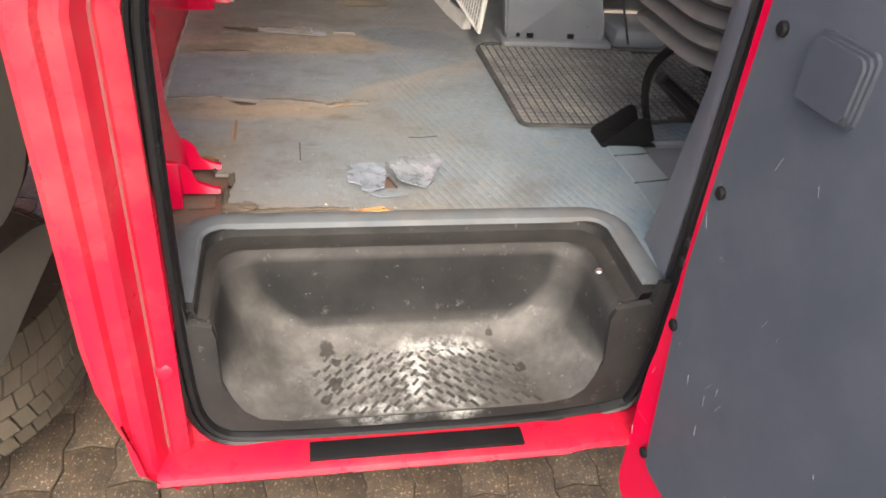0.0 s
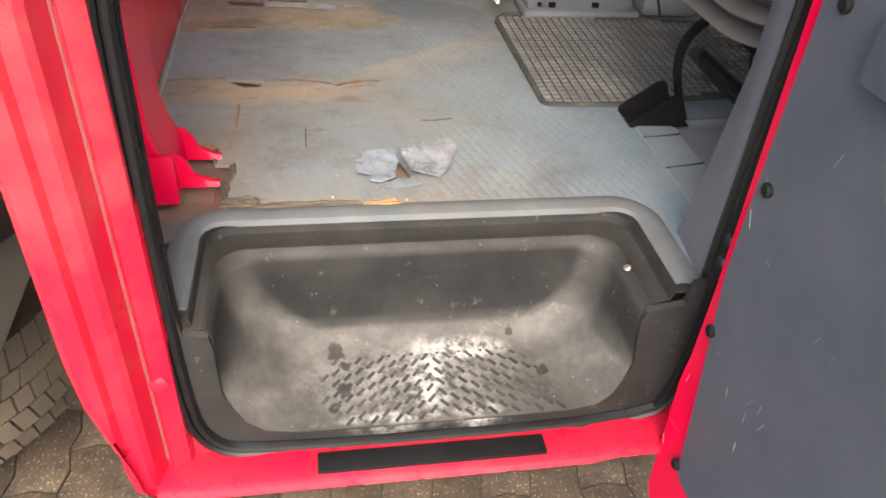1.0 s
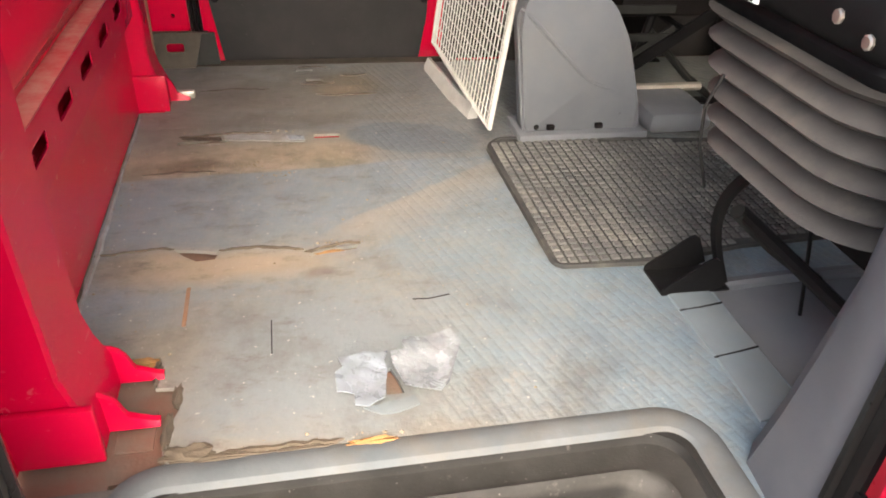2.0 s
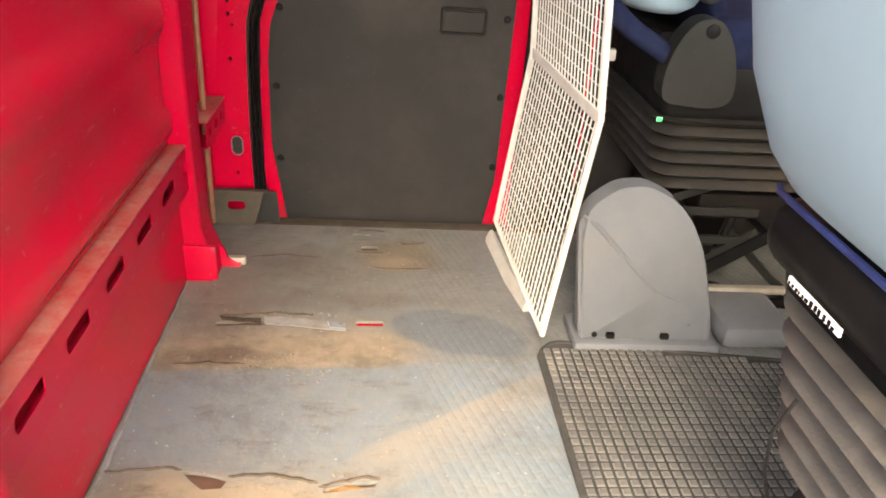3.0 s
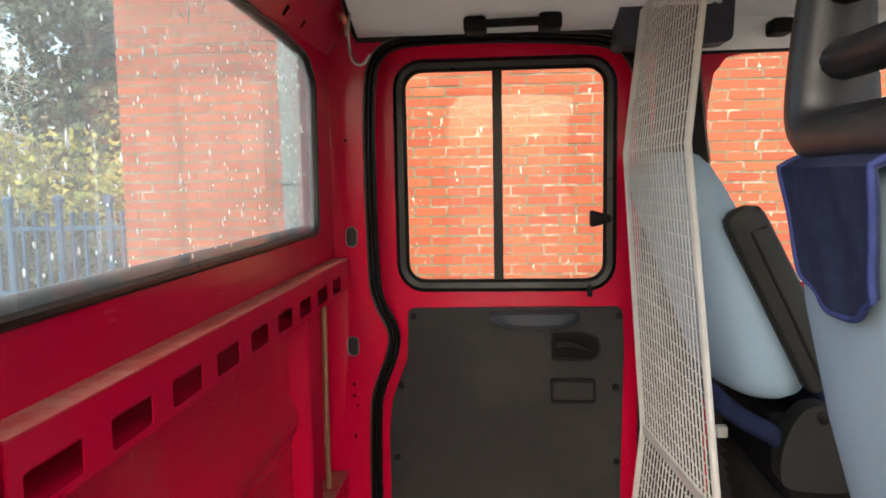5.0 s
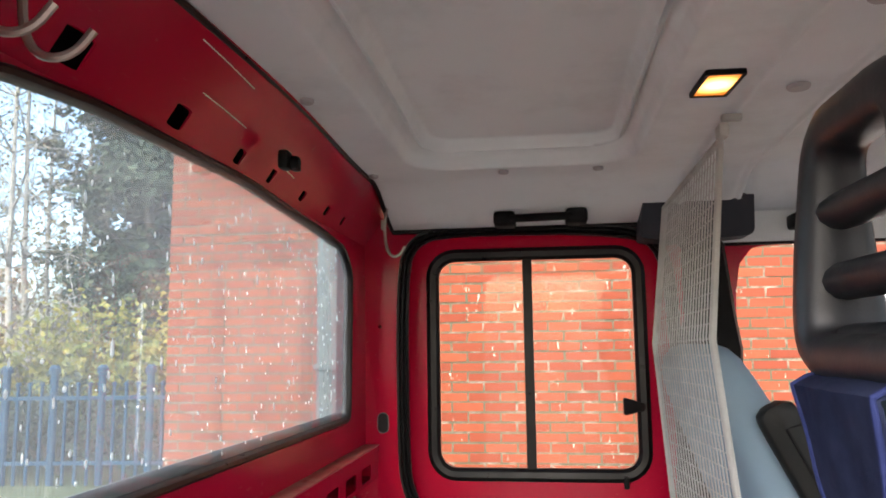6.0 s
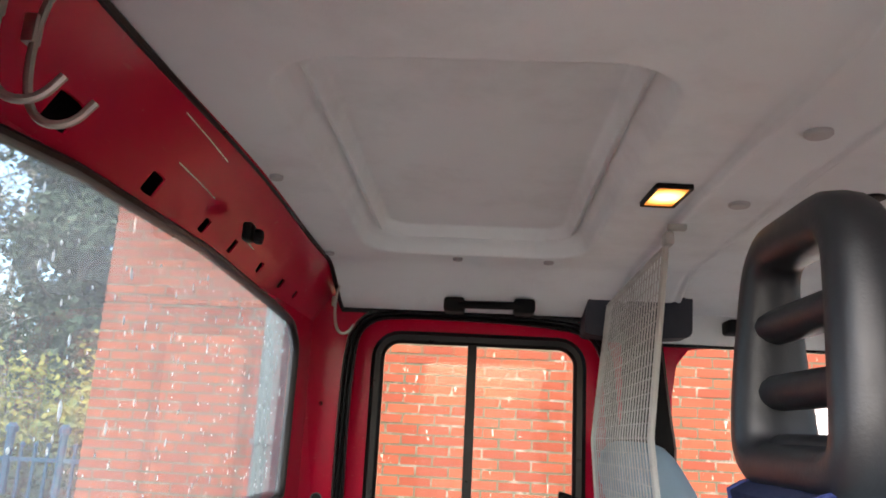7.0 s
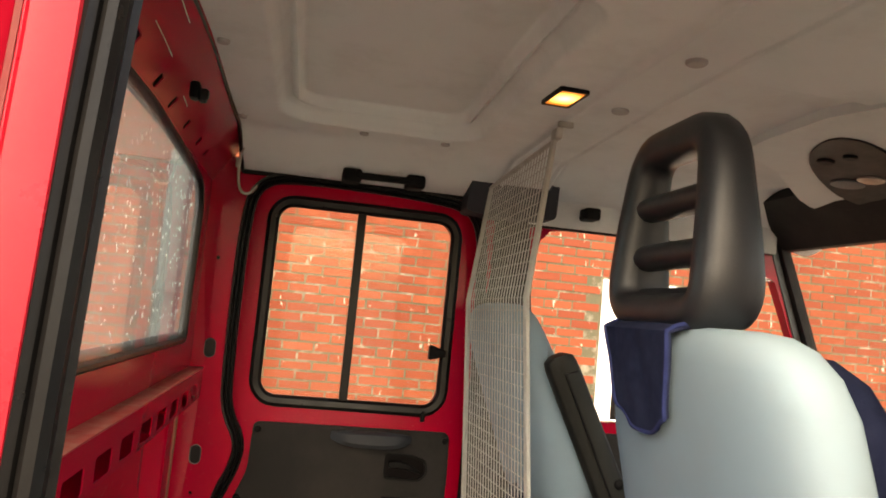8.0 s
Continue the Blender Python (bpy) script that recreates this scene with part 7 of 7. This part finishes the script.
# brick wall opposite the far doors
WY, WX0, WX1, WZ1 = 4.6, -2.72, 8.2, 4.6
GAP = (2.06, 2.98, GZ, 1.46)
WALL_OUT = thing("brick_wall", (2.0, WY, GZ), "orange-red brick wall with stained mortar joints", "wall")
bm = bmesh.new()
box(bm, (WX0 + 0.004, WY + 0.0015, GZ), (GAP[0], WY + 0.22, WZ1))
box(bm, (GAP[1], WY + 0.0015, GZ), (WX1, WY + 0.22, WZ1))
box(bm, (GAP[0], WY + 0.0015, GAP[3]), (GAP[1], WY + 0.22, WZ1))
part("mortar", bm, MORTAR, WALL_OUT, "grey-brown mortar")
DOOR_OUT = thing("back_door", ((GAP[0] + GAP[1]) / 2, WY, GZ), "white framed back door in the brick wall", "door")
bm = boxes(((GAP[0], WY - 0.01, GZ), (GAP[0] + 0.13, WY + 0.1, GAP[3])), ((GAP[1] - 0.13, WY - 0.01, GZ), (GAP[1], WY + 0.1, GAP[3])), ((GAP[0] + 0.13, WY - 0.01, GAP[3] - 0.13), (GAP[1] - 0.13, WY + 0.1, GAP[3])), bevel=0.01)
part("frame", bm, WHITE_FRAME, DOOR_OUT)
bm = boxes(((GAP[0] + 0.13, WY + 0.03, GZ), (GAP[1] - 0.13, WY + 0.07, 0.4)), ((GAP[0] + 0.13, WY + 0.03, 1.1), (GAP[0] + 0.36, WY + 0.07, GAP[3] - 0.13)), bevel=0.005)
part("panel", bm, WHITE_FRAME, DOOR_OUT)
bm = boxes(((GAP[0] + 0.13, WY + 0.05, 0.4), (GAP[1] - 0.13, WY + 0.06, GAP[3] - 0.13)))
part("glazing", bm, DARK, DOOR_OUT, "dark glazing")

random.seed(21)
shared = []
for k in range(10):
    bm = bmesh.new()
    vs = box(bm, (0, 0, 0), (0.208, 0.05, 0.054), 0)
    for v in vs:
        v.co += Vector((random.uniform(-0.005, 0.005), random.uniform(-0.002, 0.002), random.uniform(-0.0035, 0.0035)))
    shared.append(finish("brick", bm, BRICK, 0))
bm = bmesh.new()
course, near_count = 0, 0
z = GZ
while z < WZ1 - 0.03:
    x = WX0 - (0.111 if course % 2 else 0.0)
    while x < WX1:
        a, b = max(x, WX0), min(x + 0.208, WX1)
        clear = not (b > GAP[0] - 0.01 and a < GAP[1] + 0.01 and z < GAP[3])
        if clear and b - a > 0.03:
            whole = b - a > 0.2
            if whole and -0.95 < x < 1.55 and 0.98 < z < 2.72 and near_count < 300:
                ob = new("brick", shared[random.randrange(10)])
                ob.parent = WALL_OUT
                ob.matrix_parent_inverse = Matrix.Translation(-WALL_OUT.location)
                ob.location = (x, WY - random.uniform(0, 0.004), z)
                near_count += 1
            else:
                o = random.uniform(0, 0.004)
                box(bm, (a, WY - o, z), (b, WY + 0.05, z + 0.054 + random.uniform(-0.004, 0.003)))
        x += 0.222
    z += 0.068
    course += 1
tagged(part("brick_bond", bm, BRICK_FAR, WALL_OUT, "", 0), kind="stuff")

# block paving beside the sill
def paver_mesh():
    bm = bmesh.new()
    w, h, k = 0.1005, 0.0495, 0.012
    loop = [(-w, -h), (-w * 0.5, -h - k), (0, -h), (w * 0.5, -h - k), (w, -h), (w + k, 0), (w, h), (w * 0.5, h - k), (0, h), (-w * 0.5, h - k), (-w, h), (-w + k, 0)]
    low = [bm.verts.new((u, v, 0)) for u, v in loop]
    mid = [bm.verts.new((u, v, 0.0178)) for u, v in loop]
    top = [bm.verts.new((u * 0.975, v * 0.955, 0.0185)) for u, v in loop]
    for a, b in ((low, mid), (mid, top)):
        for i in range(12):
            bm.faces.new((a[i], a[(i + 1) % 12], b[(i + 1) % 12], b[i]))
    c = bm.verts.new((0, 0, 0.021))
    for i in range(12):
        bm.faces.new((top[i], top[(i + 1) % 12], c))
    return finish("paver", bm, PAVER, 35)


PM = paver_mesh()
for i in range(-9, 9):
    for j in range(-9, 7):
        ob = new("paver", PM)
        ob.parent = GROUND
        ob.location = (i * 0.102 - 0.1, j * 0.206 - 0.25 + (0.103 if i % 2 else 0), GZ - 0.014 + random.uniform(-0.003, 0.003))
        ob.rotation_euler = (random.uniform(-0.015, 0.015), random.uniform(-0.015, 0.015), math.pi / 2)

# blue railings beyond the wall's end
FENCE = thing("railing_fence", (-6.0, 8.6, GZ), "blue painted iron railings with round tops", "fence")
x = -11.5
k = 0
while x < -2.6:
    big = k % 4 == 0
    r = 0.05 if big else 0.022
    top = 0.80 if big else 0.64
    bm = bmesh.new()
    y = 8.6 + 0.10 * (x + 6)
    sweep(bm, [(x, y, GZ), (x, y, top)], circle(r, 8))
    disc(bm, (x, y, top), (0, 0, 1), r * 1.5, r * 2.2, 8, 0.5)
    part("post" if big else "rail", bm, BLUE_IRON, FENCE)
    x += 0.16
    k += 1
bm = bmesh.new()
for z in (-0.35, 0.48):
    sweep(bm, [(-11.6, 8.6 - 0.56, z), (-2.6, 8.6 + 0.34, z)], [(-0.02, -0.025), (0.02, -0.025), (0.02, 0.025), (-0.02, 0.025)])
part("cross_rail", bm, BLUE_IRON, FENCE)


def leaf(bm, p, s):
    q = Euler((random.uniform(0, 6.3), random.uniform(0, 6.3), random.uniform(0, 6.3))).to_matrix()
    vs = [bm.verts.new(p + q @ Vector(c) * s) for c in ((0, -1, 0), (0.55, 0, 0.12), (0, 1, 0), (-0.55, 0, 0.12))]
    bm.faces.new(vs)


def tree(name, x, y, height, label, bark, leaves, leaf_count, leaf_size, droop, spread, radius):
    """A tapered trunk, limbs that fork twice, and many small leaves along the twigs."""
    t = thing(name, (x, y, GZ), label, "tree", "trees beyond the fence")
    bm = bmesh.new()
    tips = []

    def limb(p, d, length, r, depth):
        pts = [p]
        for i in range(4):
            d = (d + Vector((random.uniform(-1, 1), random.uniform(-1, 1), random.uniform(-0.5, 0.6))) * 0.14).normalized()
            pts.append(pts[-1] + d * length / 4)
        rings = []
        for i, q in enumerate(pts):
            k = r * (1 - 0.75 * i / 4)
            side = d.cross(Vector((0.3, 0.9, 0.2))).normalized()
            other = d.cross(side)
            rings.append([q + side * k * math.cos(a) + other * k * math.sin(a) for a in (0, 2.09, 4.19)])
        loft(bm, rings)
        tips.extend(pts[2:])
        if depth:
            for i in range(3 if depth > 1 else 2):
                side = Vector((random.uniform(-1, 1), random.uniform(-1, 1), random.uniform(-droop, 0.7))).normalized()
                limb(pts[random.randint(1, 4)], (d * 0.6 + side * 0.9).normalized(), length * 0.6, r * 0.5, depth - 1)

    base = Vector((x, y, GZ))
    trunk = [base]
    for i in range(9):
        trunk.append(trunk[-1] + Vector((random.uniform(-0.06, 0.06), random.uniform(-0.06, 0.06), 1)) * height / 9)
    sweep(bm, trunk, circle(radius, 7))
    for ring, v in enumerate(list(bm.verts)):
        k = min(1.0, (v.co.z - GZ) / height)
        c = trunk[min(9, int(k * 9 + 0.5))]
        v.co.x, v.co.y = c.x + (v.co.x - c.x) * (1 - 0.8 * k), c.y + (v.co.y - c.y) * (1 - 0.8 * k)
    for i in range(1, 10):
        for _ in range(4):
            a = random.uniform(0, 6.283)
            limb(trunk[i] if i < 9 else trunk[9], Vector((math.cos(a), math.sin(a), random.uniform(0.2, 1.0))).normalized(), height * spread * (1.15 - i / 11), radius * 0.32, 2)
    part("trunk", bm, bark, t, "", 60)
    bm = bmesh.new()
    for _ in range(leaf_count):
        p = random.choice(tips)
        leaf(bm, p + Vector((random.gauss(0, 0.12), random.gauss(0, 0.12), random.gauss(-0.03, 0.12))), leaf_size * random.uniform(0.6, 1.3))
    part("crown", bm, leaves, t, "", 0)
    return t


random.seed(31)
for x, y, h in ((-9.2, 11.4, 9.5), (-9.9, 12.6, 10.5), (-10.8, 11.8, 9.0), (-11.6, 13.4, 9.8), (-12.6, 12.4, 11.0), (-13.6, 14.0, 10.0), (-10.4, 15.0, 11.0), (-12.0, 16.0, 11.5)):
    tree("birch_tree", x, y, h, "slender pale birch with nearly bare autumn twigs", BARK, LEAF_DRY, 1300, 0.045, 0.6, 0.20, 0.075)
for x, y, h in ((-8.0, 13.4, 10.0), (-8.9, 15.0, 11.5), (-9.9, 17.5, 12.0), (-7.6, 16.0, 11.0)):
    tree("dark_tree", x, y, h, "dark dense evergreen tree behind the birches", DARK_BARK, LEAF_DARK, 13000, 0.085, 0.4, 0.17, 0.14)


def shrub(name, x, y, w, h, label, leaves, count):
    s = thing(name, (x, y, GZ), label, "shrub", "shrubs behind the fence")
    bm = bmesh.new()
    tips = []
    for _ in range(26):
        a, r = random.uniform(0, 6.283), random.uniform(0.1, 1.0)
        e = Vector((x + w * r * math.cos(a), y + w * r * math.sin(a), GZ + h * random.uniform(0.45, 1.0) * (1 - 0.35 * r)))
        mid = Vector((x, y, GZ)).lerp(e, 0.55) + Vector((random.uniform(-0.1, 0.1), random.uniform(-0.1, 0.1), 0.12))
        sweep(bm, [(x + random.uniform(-0.1, 0.1), y, GZ), mid, e], circle(0.012, 4))
        tips += [mid, e, mid.lerp(e, 0.5), mid.lerp(e, 0.8)]
    part("stems", bm, DARK_BARK, s)
    bm = bmesh.new()
    for _ in range(count):
        leaf(bm, random.choice(tips) + Vector((random.gauss(0, 0.16), random.gauss(0, 0.16), random.gauss(0, 0.17))), 0.055 * random.uniform(0.6, 1.4))
    part("leaves", bm, leaves, s, "", 0)


for x, y, w, h in ((-5.3, 10.4, 1.0, 3.1), (-6.6, 10.2, 1.1, 2.6), (-8.0, 10.6, 1.2, 2.9), (-9.6, 10.0, 1.2, 2.4), (-4.2, 11.2, 1.0, 2.2), (-11.2, 10.6, 1.4, 2.8)):
    shrub("shrub", x, y, w, h, "yellow-green autumn shrub behind the blue railings", LEAF_YELLOW, 2600)
for x, y, w, h in ((-4.0, 9.6, 0.8, 1.5), (-5.4, 9.5, 0.9, 1.3), (-6.9, 9.4, 0.9, 1.5), (-8.6, 9.3, 1.0, 1.4), (-10.4, 9.2, 1.0, 1.5)):
    shrub("shrub", x, y, w, h, "low dark green bush behind the blue railings", LEAF_DARK, 2200)
bm = bmesh.new()
for _ in range(9000):
    x = random.uniform(-26, 2)
    leaf(bm, Vector((x, 24 + random.uniform(0, 4), GZ + abs(random.gauss(0, 2.4)))), random.uniform(0.12, 0.3))
loose("far_wood", bm, LEAF_DRY, "dull brown-green wood far behind", "wood", kind="stuff", smooth=0)
